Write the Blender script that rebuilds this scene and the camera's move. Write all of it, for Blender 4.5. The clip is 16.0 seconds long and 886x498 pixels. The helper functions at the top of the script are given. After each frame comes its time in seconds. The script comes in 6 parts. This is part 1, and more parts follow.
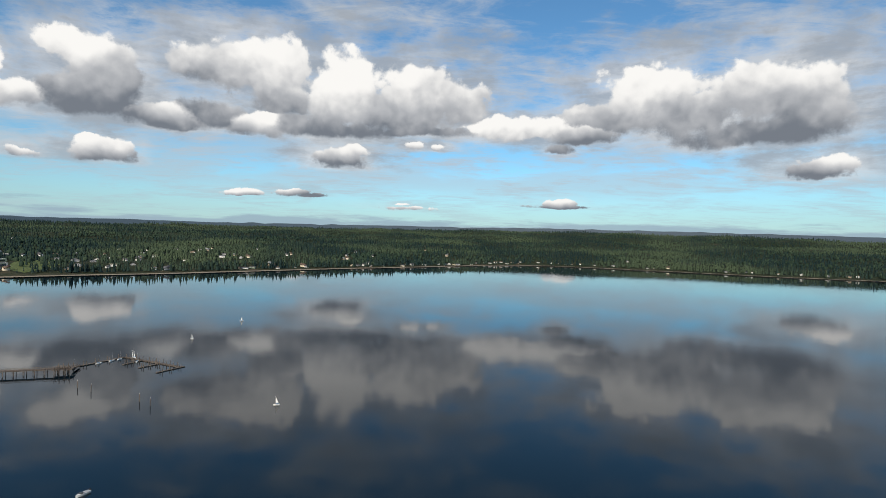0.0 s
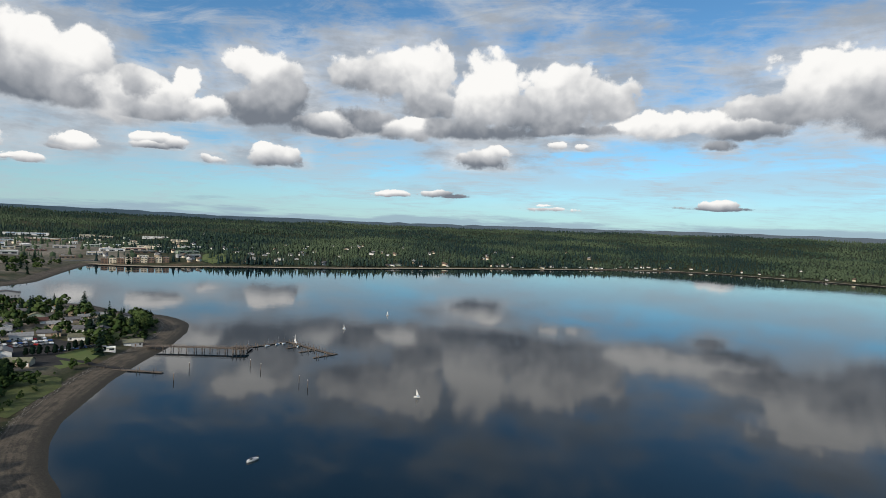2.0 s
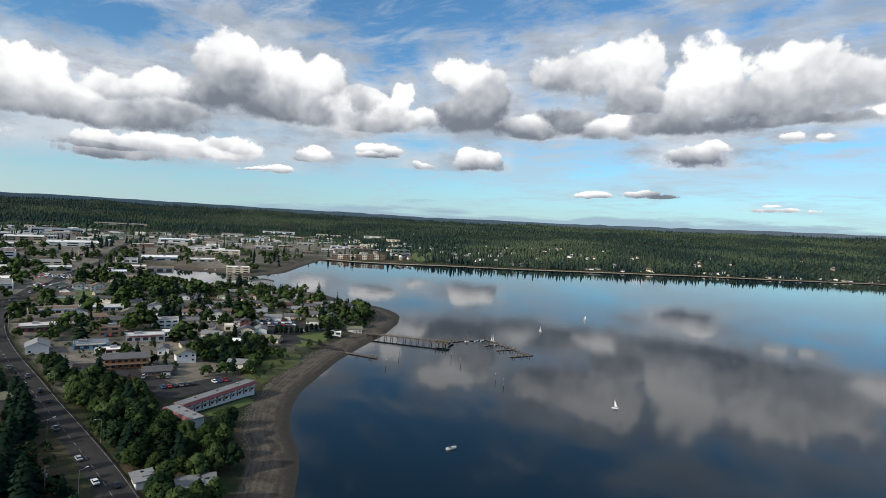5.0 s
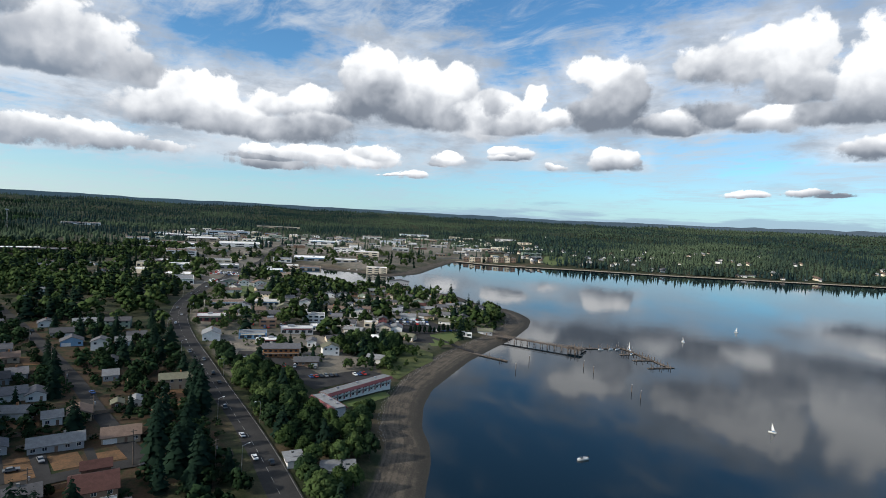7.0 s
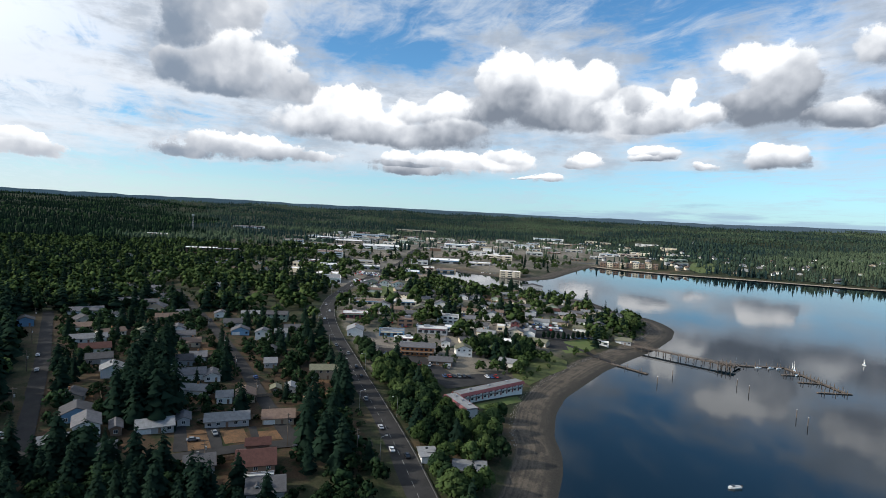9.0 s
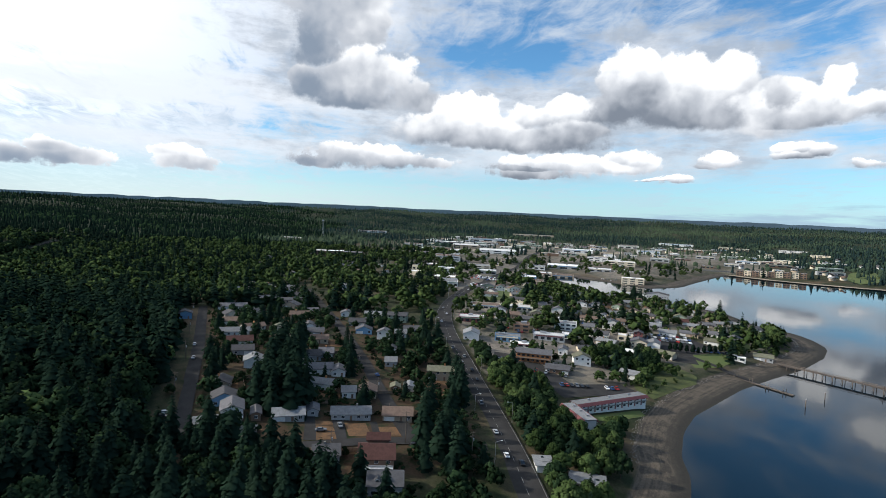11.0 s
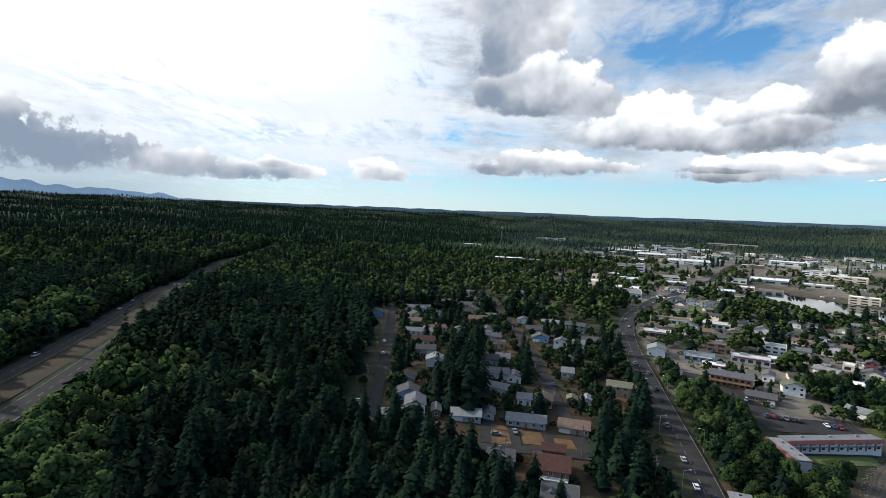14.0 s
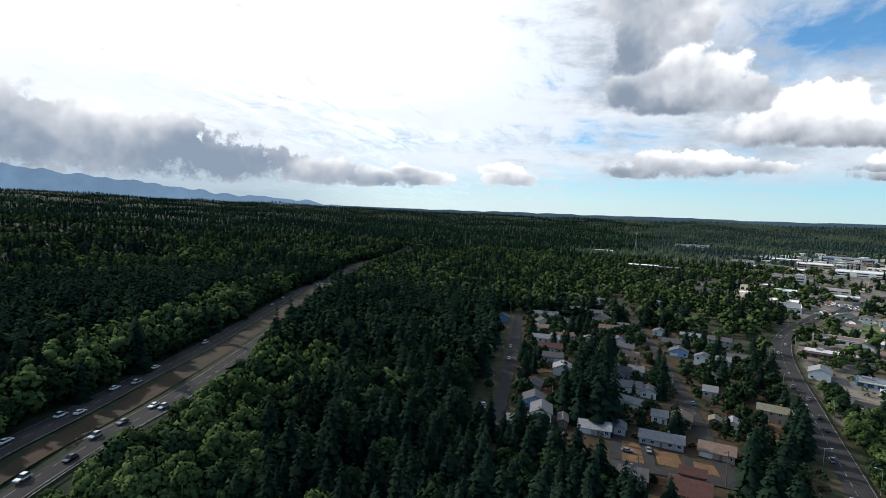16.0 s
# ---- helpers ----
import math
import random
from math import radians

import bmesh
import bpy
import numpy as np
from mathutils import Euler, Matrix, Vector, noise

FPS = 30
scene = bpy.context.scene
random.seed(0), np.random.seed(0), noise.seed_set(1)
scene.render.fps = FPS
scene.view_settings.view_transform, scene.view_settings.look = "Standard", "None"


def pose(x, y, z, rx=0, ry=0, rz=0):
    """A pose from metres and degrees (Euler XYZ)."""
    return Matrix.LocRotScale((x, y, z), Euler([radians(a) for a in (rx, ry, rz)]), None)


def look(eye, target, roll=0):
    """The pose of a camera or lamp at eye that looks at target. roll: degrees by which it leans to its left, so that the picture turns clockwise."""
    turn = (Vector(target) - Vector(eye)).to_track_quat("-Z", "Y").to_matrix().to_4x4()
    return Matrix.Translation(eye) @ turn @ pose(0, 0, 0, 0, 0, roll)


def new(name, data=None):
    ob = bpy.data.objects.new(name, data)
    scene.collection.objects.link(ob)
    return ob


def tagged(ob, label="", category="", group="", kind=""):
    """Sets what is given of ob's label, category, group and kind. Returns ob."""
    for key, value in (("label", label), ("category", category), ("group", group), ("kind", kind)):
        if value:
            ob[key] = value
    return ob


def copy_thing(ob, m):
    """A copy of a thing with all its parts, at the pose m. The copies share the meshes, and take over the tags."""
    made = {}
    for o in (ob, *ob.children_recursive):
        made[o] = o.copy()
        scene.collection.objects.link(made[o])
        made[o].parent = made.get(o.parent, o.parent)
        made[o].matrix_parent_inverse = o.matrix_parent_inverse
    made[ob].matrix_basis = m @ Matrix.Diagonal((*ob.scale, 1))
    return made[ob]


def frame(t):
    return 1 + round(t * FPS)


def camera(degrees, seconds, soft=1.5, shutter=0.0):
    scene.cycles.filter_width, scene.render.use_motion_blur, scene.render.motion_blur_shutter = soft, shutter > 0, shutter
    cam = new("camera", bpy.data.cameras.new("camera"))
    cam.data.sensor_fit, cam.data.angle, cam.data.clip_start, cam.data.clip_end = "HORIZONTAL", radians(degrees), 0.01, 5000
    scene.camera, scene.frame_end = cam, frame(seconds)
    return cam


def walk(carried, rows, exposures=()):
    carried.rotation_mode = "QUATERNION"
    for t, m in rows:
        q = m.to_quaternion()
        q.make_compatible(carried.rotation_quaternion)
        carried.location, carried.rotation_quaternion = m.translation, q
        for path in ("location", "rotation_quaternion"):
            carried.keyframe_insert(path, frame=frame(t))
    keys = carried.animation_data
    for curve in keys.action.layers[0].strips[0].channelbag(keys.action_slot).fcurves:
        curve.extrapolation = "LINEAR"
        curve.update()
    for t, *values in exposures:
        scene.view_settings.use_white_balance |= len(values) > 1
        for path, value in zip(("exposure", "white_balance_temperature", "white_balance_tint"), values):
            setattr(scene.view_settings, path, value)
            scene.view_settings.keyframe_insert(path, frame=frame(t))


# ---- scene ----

# ---- the camera: hovering 100 m over the water's edge, turning to its left ----
EYE = 100.0
EXPOSURES = [(0.0, -0.30, 6480, 10), (4.0, -0.22, 6350, 10), (8.0, 0.0, 6150, 10), (12.0, 0.1, 6150, 10), (16.0, 0.1, 6150, 10)]
cam = camera(78.4, 16.0, soft=0.85)
TURNS = [  # seconds, yaw, pitch, roll
    (0.0, -0.00, -1.22, -1.62), (0.5, 3.54, -1.30, -1.93), (1.0, 7.17, -1.41, -2.18),
    (1.5, 10.90, -1.51, -2.42), (2.0, 14.66, -1.64, -2.60), (2.5, 18.42, -1.77, -2.74),
    (3.0, 21.95, -1.90, -2.93), (3.5, 25.28, -2.03, -3.06), (4.0, 28.60, -2.18, -3.09),
    (6.5, 45.54, -2.78, -3.04), (7.0, 49.07, -2.87, -2.99), (7.5, 52.82, -2.97, -3.02),
    (8.0, 56.40, -3.07, -3.00), (8.5, 59.77, -3.12, -2.92), (9.0, 63.10, -3.19, -2.92),
    (11.5, 78.35, -3.31, -2.64), (12.0, 81.38, -3.32, -2.62), (12.5, 84.44, -3.32, -2.62),
    (13.0, 87.53, -3.34, -2.58), (13.5, 90.70, -3.36, -2.60), (14.0, 94.01, -3.39, -2.57),
    (14.5, 97.44, -3.40, -2.61), (15.0, 100.79, -3.41, -2.66), (15.5, 104.11, -3.45, -2.63),
    (16.0, 107.43, -3.46, -2.53),
]
walk(cam, [(t, pose(0, 0, EYE, 0, 0, yaw) @ pose(0, 0, 0, pitch) @ pose(0, 0, 0, 0, roll) @ pose(0, 0, 0, 90))
           for t, yaw, pitch, roll in TURNS], exposures=EXPOSURES)


# ---- the sky, its clouds and the sun ----
SUN_AZ, SUN_EL = 166.0, 29.0        # degrees to the left of +y, and above the horizon
SUN_WAY = Vector((-math.sin(radians(SUN_AZ)) * math.cos(radians(SUN_EL)), math.cos(radians(SUN_AZ)) * math.cos(radians(SUN_EL)), math.sin(radians(SUN_EL))))

VEIL_WAY = Vector((-0.43, -0.74, 0.515))      # the middle of the bright thin cloud beside the sun


class Graph:
    """Short hand for building node trees; inputs are sockets or values."""

    def __init__(self, tree):
        self.tree = tree

    def put(self, socket, value):
        if isinstance(value, bpy.types.NodeSocket):
            self.tree.links.new(value, socket)
        else:
            socket.default_value = value

    def node(self, kind, props=None, **inputs):
        n = self.tree.nodes.new(kind)
        for key, value in (props or {}).items():
            setattr(n, key, value)
        for key, value in inputs.items():
            self.put(n.inputs[key.replace("_", " ")], value)
        return n

    def math(self, op, *values, clamp=False):
        n = self.node("ShaderNodeMath", {"operation": op, "use_clamp": clamp})
        for s, v in zip(n.inputs, values):
            self.put(s, v)
        return n.outputs[0]

    def vector(self, op, *values):
        n = self.node("ShaderNodeVectorMath", {"operation": op})
        for s, v in zip(n.inputs, values):
            self.put(s, v)
        return n.outputs["Value" if op in ("DISTANCE", "LENGTH", "DOT_PRODUCT") else "Vector"]

    def step(self, value, low, high, to_low=0.0, to_high=1.0):
        n = self.node("ShaderNodeMapRange", {"interpolation_type": "SMOOTHSTEP"})
        for s, v in zip(n.inputs, (value, low, high, to_low, to_high)):
            self.put(s, v)
        return n.outputs[0]

    def noise(self, vec, scale, detail=2.0, rough=0.5, distortion=0.0):
        return self.node("ShaderNodeTexNoise", Vector=vec, Scale=scale, Detail=detail, Roughness=rough, Distortion=distortion)

    def mix(self, fac, a, b, blend="MIX"):
        n = self.node("ShaderNodeMix", {"data_type": "RGBA", "blend_type": blend})
        for s, v in zip((n.inputs[0], n.inputs[6], n.inputs[7]), (fac, a, b)):
            self.put(s, (*v, 1.0) if isinstance(v, tuple) and len(v) == 3 else v)
        return n.outputs[2]


world = bpy.data.worlds.new("evening_sky")
scene.world = world
world.use_nodes = True
world.node_tree.nodes.clear()
g = Graph(world.node_tree)
way = g.node("ShaderNodeTexCoord").outputs["Generated"]
part_of = g.node("ShaderNodeSeparateXYZ", Vector=way).outputs
azimuth = g.math("MULTIPLY", g.math("ARCTAN2", g.math("MULTIPLY", part_of[0], -1.0), part_of[1]), 57.2958)
height = g.math("MULTIPLY", g.math("ARCSINE", part_of[2]), 57.2958)
flat = g.node("ShaderNodeCombineXYZ", X=azimuth, Y=height, Z=0.0).outputs[0]
# billows: the outline of every cloud wanders, less so near the horizon
def lumps(v):
    """Round heads of three sizes, about 0 to 1."""
    total = None
    for size, share in ((13.0, 0.55), (29.0, 0.28), (64.0, 0.17)):
        cell = g.node("ShaderNodeTexVoronoi", {"feature": "SMOOTH_F1"}, Vector=v, Scale=size, Smoothness=0.35, Detail=0.0)
        head = g.math("MULTIPLY", g.math("SUBTRACT", 1.0, cell.outputs["Distance"]), share)
        total = head if total is None else g.math("ADD", total, head)
    return total


drift = g.vector("SUBTRACT", g.noise(way, 11.0, 7.0, 0.58).outputs["Color"], (0.5, 0.5, 0.5))
reach = g.step(height, 1.0, 14.0, 0.5, 3.4)
reach_xy = g.node("ShaderNodeCombineXYZ", X=g.math("MULTIPLY", reach, 1.6), Y=reach, Z=0.0).outputs[0]
warped = g.vector("ADD", flat, g.vector("MULTIPLY", drift, reach_xy))
bent = g.vector("ADD", way, g.vector("MULTIPLY", drift, (0.045, 0.045, 0.045)))
heads = lumps(bent)
near, rise = [None], [None]
up = g.node("ShaderNodeSeparateXYZ", Vector=g.vector("ADD", flat, g.vector("MULTIPLY", drift, (0.0, 1.0, 0.0)))).outputs[1]


def cloud(*puffs):
    """A heap of puffs: azimuth, height, half width and half height in degrees; its base is flat."""
    whole = None
    for a, e, w, h in puffs:
        p = g.vector("MULTIPLY", warped, (1 / w, 1 / h, 0.0))
        d = g.vector("DISTANCE", p, (a / w, e / h, 0.0))
        whole = d if whole is None else g.math("SMOOTH_MIN", whole, d, 0.35)
    low = min(e - 0.85 * h for a, e, w, h in puffs)
    top = max(e + h for a, e, w, h in puffs)
    v = g.math("DIVIDE", g.math("SUBTRACT", up, low), top - low)
    whole = g.math("ADD", whole, g.step(v, 0.12, -0.12, 0.0, 1.1))
    if near[0] is None:
        near[0], rise[0] = whole, v
    else:
        nearer = g.step(g.math("SUBTRACT", near[0], whole), -0.22, 0.22)
        rise[0] = g.math("MULTIPLY_ADD", nearer, g.math("SUBTRACT", v, rise[0]), rise[0])
        near[0] = g.math("MINIMUM", near[0], whole)


cloud((57.0, 14.3, 3.4, 2.9), (52.8, 13.4, 4.6, 2.8), (49.1, 14.0, 3.3, 2.4), (44.7, 11.9, 2.6, 1.5), (51.5, 10.8, 8.7, 2.1), (58.6, 11.2, 4.1, 2.0))
cloud((40.2, 13.0, 1.4, 1.5), (42.3, 11.2, 3.4, 1.5), (46.2, 11.0, 3.2, 2.1), (65.8, 8.2, 4.5, 1.7))
cloud((62.3, 6.1, 6.8, 1.1), (66.5, 4.8, 4.5, 0.7), (58.4, 6.0, 3.5, 0.7))
cloud((35.2, 15.2, 2.1, 1.7), (32.2, 13.5, 3.3, 2.6), (34.3, 11.2, 4.2, 1.9))
cloud((21.6, 16.2, 4.6, 2.5), (16.6, 15.9, 3.5, 2.7), (16.2, 12.9, 3.2, 2.1))
cloud((10.9, 14.2, 3.8, 4.0), (23.1, 10.9, 4.8, 1.6), (12.5, 10.6, 8.8, 1.2))
cloud((2.8, 14.6, 5.2, 3.3), (-1.7, 13.2, 3.4, 2.2), (5.0, 12.4, 5.8, 2.1), (2.6, 10.7, 8.4, 0.8))
cloud((-8.1, 11.3, 4.5, 1.2), (-11.6, 9.4, 1.7, 0.6))
cloud((-20.0, 15.0, 4.9, 2.6), (-15.7, 12.4, 4.3, 1.8), (-23.7, 12.2, 5.2, 2.1), (-30.2, 14.0, 4.1, 2.9), (-34.1, 12.2, 3.7, 3.8), (-29.5, 10.0, 7.5, 1.5))
cloud((-34.5, 6.8, 3.3, 1.2))
cloud((41.4, 7.2, 1.6, 0.6))
cloud((38.0, 6.1, 1.5, 0.5))
cloud((32.3, 6.7, 2.4, 1.1), (33.1, 7.7, 1.1, 0.5))
cloud((49.1, 6.4, 1.8, 0.9), (48.9, 7.1, 0.8, 0.4))
cloud((42.4, 7.3, 2.1, 0.6), (44.0, 7.6, 1.0, 0.4))
cloud((11.0, 7.6, 2.9, 1.3), (9.7, 8.5, 1.7, 0.8))
cloud((16.0, 4.1, 2.1, 0.4), (14.0, 3.8, 1.5, 0.2))
cloud((20.1, 3.9, 2.0, 0.4))
cloud((-11.9, 3.9, 1.9, 0.5), (-12.4, 3.5, 3.6, 0.2))
cloud((4.2, 3.0, 3.2, 0.3), (4.5, 3.4, 1.2, 0.2))
cloud((0.7, 9.1, 1.4, 0.4))
cloud((3.7, 9.2, 1.1, 0.6))
cloud((52.5, 4.6, 1.7, 0.5))
cloud((86.4, 21.1, 6.2, 2.9), (84.9, 18.5, 3.8, 2.5), (89.0, 16.1, 3.4, 2.6))
cloud((84.1, 13.8, 5.1, 2.6), (79.0, 11.9, 4.1, 1.8), (84.8, 11.5, 6.3, 1.6), (89.8, 12.8, 2.5, 1.9))
cloud((73.4, 11.2, 3.9, 1.9), (72.1, 9.0, 8.7, 1.9), (66.3, 8.0, 8.4, 1.2), (63.0, 9.2, 4.7, 1.7))
cloud((61.8, 6.1, 7.0, 1.0), (56.8, 6.7, 2.9, 1.1), (67.3, 5.4, 3.9, 0.5))
cloud((83.7, 5.8, 6.4, 1.2), (88.4, 5.0, 3.1, 0.7), (76.6, 5.6, 3.6, 0.7))
cloud((49.3, 6.5, 1.4, 0.8), (50.2, 5.8, 1.2, 0.3))
cloud((42.7, 7.0, 2.0, 0.5))
cloud((53.7, 4.6, 2.5, 0.2))
cloud((147.0, 5.4, 10.0, 4.2), (137.0, 5.2, 9.0, 3.4), (128.0, 4.4, 8.0, 2.3))
cloud((121.0, 3.9, 6.5, 1.5), (115.5, 3.5, 4.5, 0.9))
cloud((110.1, 3.8, 2.9, 0.9), (111.4, 4.5, 1.8, 0.6))
cloud((100.4, 4.1, 3.1, 1.0), (101.8, 5.0, 2.6, 0.6))
cloud((27.5, 10.4, 4.5, 1.3), (19.5, 10.6, 4.0, 1.2))
cloud((-5.5, 11.2, 4.5, 1.1), (-13.5, 10.5, 4.0, 1.0))
cloud((43.0, 10.2, 4.5, 1.3), (38.5, 10.8, 3.0, 1.2))
cloud((66.0, 10.4, 4.6, 1.6), (62.0, 11.4, 3.4, 1.5))
sunward = g.vector("DOT_PRODUCT", way, tuple(VEIL_WAY))
body = g.math("ADD", near[0], g.math("MULTIPLY", g.math("SUBTRACT", 0.60, heads), 1.25))
fray = g.noise(way, 48.0, 8.0, 0.68).outputs["Fac"]
wisp = g.math("SUBTRACT", fray, 0.5)
soft = g.step(rise[0], 0.60, 0.0, 0.15, 0.46)          # crisp heads, frayed bases
edge = g.math("MULTIPLY_ADD", wisp, g.math("MULTIPLY_ADD", soft, 1.5, g.step(height, 10.0, 4.0, 0.3, 1.5)), body)
cover = g.step(g.math("SUBTRACT", 1.12, edge), g.math("MULTIPLY", soft, -0.5), soft)
# ragged grey sheets hang about the heaps
rag = g.noise(g.vector("MULTIPLY", way, (1.0, 1.0, 3.4)), 10.0, 10.0, 0.64).outputs["Fac"]
skirt = g.math("ADD", near[0], g.math("MULTIPLY", g.math("SUBTRACT", rag, 0.5), 5.0))
skirt = g.math("MULTIPLY", g.step(skirt, 2.7, 0.7), g.step(height, 3.0, 8.0, 0.15, 0.86))
# light falls on the heads from above; undersides and folds are grey
relief = g.math("SUBTRACT", heads, lumps(g.vector("ADD", bent, (-0.009, -0.014, 0.022))))
patchy = g.math("SUBTRACT", g.noise(way, 7.0, 8.0, 0.55).outputs["Fac"], 0.5)
folds = g.math("SUBTRACT", g.noise(way, 5.0, 2.5, 0.45).outputs["Fac"], 0.5)
tone = g.math("MULTIPLY_ADD", relief, 0.62, g.math("MULTIPLY_ADD", folds, 1.7, g.math("MULTIPLY_ADD", patchy, 0.45, g.math("MULTIPLY", wisp, 0.16))))
shade = g.math("MULTIPLY_ADD", rise[0], 0.98, g.math("MULTIPLY_ADD", tone, 0.80, 0.01))
thick = g.step(g.math("MULTIPLY_ADD", tone, -0.45, near[0]), 0.25, 1.15)
backlit = g.step(sunward, 0.22, 0.66)
behind = g.math("ADD", g.math("MULTIPLY_ADD", thick, 0.22, g.step(height, 8.0, 4.5, 0.0, 0.06)), g.math("MULTIPLY_ADD", tone, 0.70, g.math("MULTIPLY", rise[0], 0.36)))
shade = g.math("MULTIPLY_ADD", backlit, g.math("SUBTRACT", behind, shade), shade)
cloud_colour = g.mix(g.step(shade, 0.02, 0.46), g.mix(backlit, (0.225, 0.252, 0.295), (0.27, 0.325, 0.40)), (0.60, 0.615, 0.64))
cloud_colour = g.mix(g.step(shade, 0.34, 0.80), cloud_colour, (1.18, 1.16, 1.12))
# thin high sheets, wider and whiter towards the sun
sheet_at = g.vector("MULTIPLY", way, (1.0, 1.0, 0.0))
depth = g.math("DIVIDE", 1.0, g.math("ADD", g.math("MAXIMUM", part_of[2], 0.0), 0.10))
sheet_at = g.vector("MULTIPLY", sheet_at, g.node("ShaderNodeCombineXYZ", X=depth, Y=depth, Z=0.0).outputs[0])
sheet = g.noise(sheet_at, 1.1, 9.0, 0.6, 0.5).outputs["Fac"]
streaks = g.noise(g.vector("MULTIPLY", sheet_at, (1.0, 2.2, 1.0)), 3.1, 7.0, 0.65, 0.8).outputs["Fac"]
sun_veil = g.step(sunward, 0.40, 0.90)
sheet = g.math("ADD", g.math("MULTIPLY", sheet, 0.62), g.math("MULTIPLY", streaks, 0.38))
veil = g.step(g.math("ADD", sheet, g.math("MULTIPLY", sun_veil, 0.32)), 0.45, 0.63)
veil = g.math("MULTIPLY", veil, g.step(height, 0.5, 9.0, 0.34, 0.88))
ripple = g.math("ADD", g.math("MULTIPLY", g.math("SUBTRACT", streaks, 0.5), 0.9), g.math("MULTIPLY_ADD", patchy, 0.5, g.step(height, 4.0, 15.0, -0.10, 0.16)))
veil_colour = g.mix(sun_veil, (0.60, 0.66, 0.73), g.mix(g.step(ripple, -0.20, 0.13), (0.60, 0.645, 0.70), (1.32, 1.31, 1.29)))
sky = g.node("ShaderNodeTexSky", {"sky_type": "NISHITA", "sun_disc": False, "sun_elevation": radians(SUN_EL), "sun_rotation": radians(-SUN_AZ), "altitude": 100.0, "air_density": 1.0, "dust_density": 0.15, "ozone_density": 3.0})
blue = g.mix(1.0, sky.outputs[0], (0.091, 0.134, 0.147), "MULTIPLY")
heaven = g.mix(veil, blue, veil_colour)
# long pale sheets between the heaps
level = g.noise(g.node("ShaderNodeCombineXYZ", X=g.math("MULTIPLY", azimuth, 0.045), Y=g.math("MULTIPLY_ADD", azimuth, 0.012, g.math("MULTIPLY", height, 0.30)), Z=4.0).outputs[0], 1.0, 7.0, 0.6, 0.3).outputs["Fac"]
level = g.math("MULTIPLY", g.step(level, 0.37, 0.56), g.math("MULTIPLY", g.step(height, 3.2, 6.0), g.step(height, 15.0, 10.0, 0.0, 1.0)))
level = g.math("MULTIPLY", level, g.step(azimuth, 25.0, 85.0, 0.52, 0.88))
heaven = g.mix(level, heaven, g.mix(g.step(sunward, 0.1, 0.7), (0.60, 0.68, 0.74), (0.86, 0.89, 0.92)))
# a pale band and a low bluish bank along the horizon
bank = g.noise(g.node("ShaderNodeCombineXYZ", X=g.math("MULTIPLY", azimuth, 0.06), Y=g.math("MULTIPLY", height, 0.55), Z=0.0).outputs[0], 1.0, 6.0, 0.6).outputs["Fac"]
heaven = g.mix(g.step(height, 7.0, 0.3, 0.0, 0.62), heaven, g.mix(g.step(azimuth, 50.0, 102.0), (0.47, 0.64, 0.735), g.mix(g.step(azimuth, 114.0, 132.0), (0.74, 0.79, 0.82), (0.46, 0.52, 0.58))))
bank_top = g.math("MULTIPLY_ADD", g.math("SUBTRACT", bank, 0.5), 5.5, g.step(azimuth, 40.0, 75.0, 1.7, -0.6))
heaven = g.mix(g.math("MULTIPLY", g.step(g.math("SUBTRACT", bank_top, height), -0.25, 0.45), 0.78), heaven, (0.38, 0.51, 0.63))
heaven = g.mix(g.math("MULTIPLY", g.step(height, 7.5, 2.5, 0.0, 0.75), g.step(azimuth, 108.0, 132.0)), heaven, (0.34, 0.405, 0.485))
heaven = g.mix(skirt, heaven, g.mix(g.step(g.math("MULTIPLY_ADD", sun_veil, 0.35, g.math("ADD", patchy, rag)), 0.30, 0.80), (0.45, 0.49, 0.54), (0.92, 0.93, 0.94)))
heaven = g.mix(cover, heaven, cloud_colour)
back = g.node("ShaderNodeBackground", Color=heaven, Strength=1.0)
g.tree.links.new(back.outputs[0], g.node("ShaderNodeOutputWorld").inputs["Surface"])

sun = new("sun", bpy.data.lights.new("sun", "SUN"))
sun.data.energy, sun.data.angle, sun.data.color = 4.1, radians(0.6), (1.0, 0.90, 0.76)
sun.matrix_world = look(SUN_WAY * 900, (0, 0, 0))


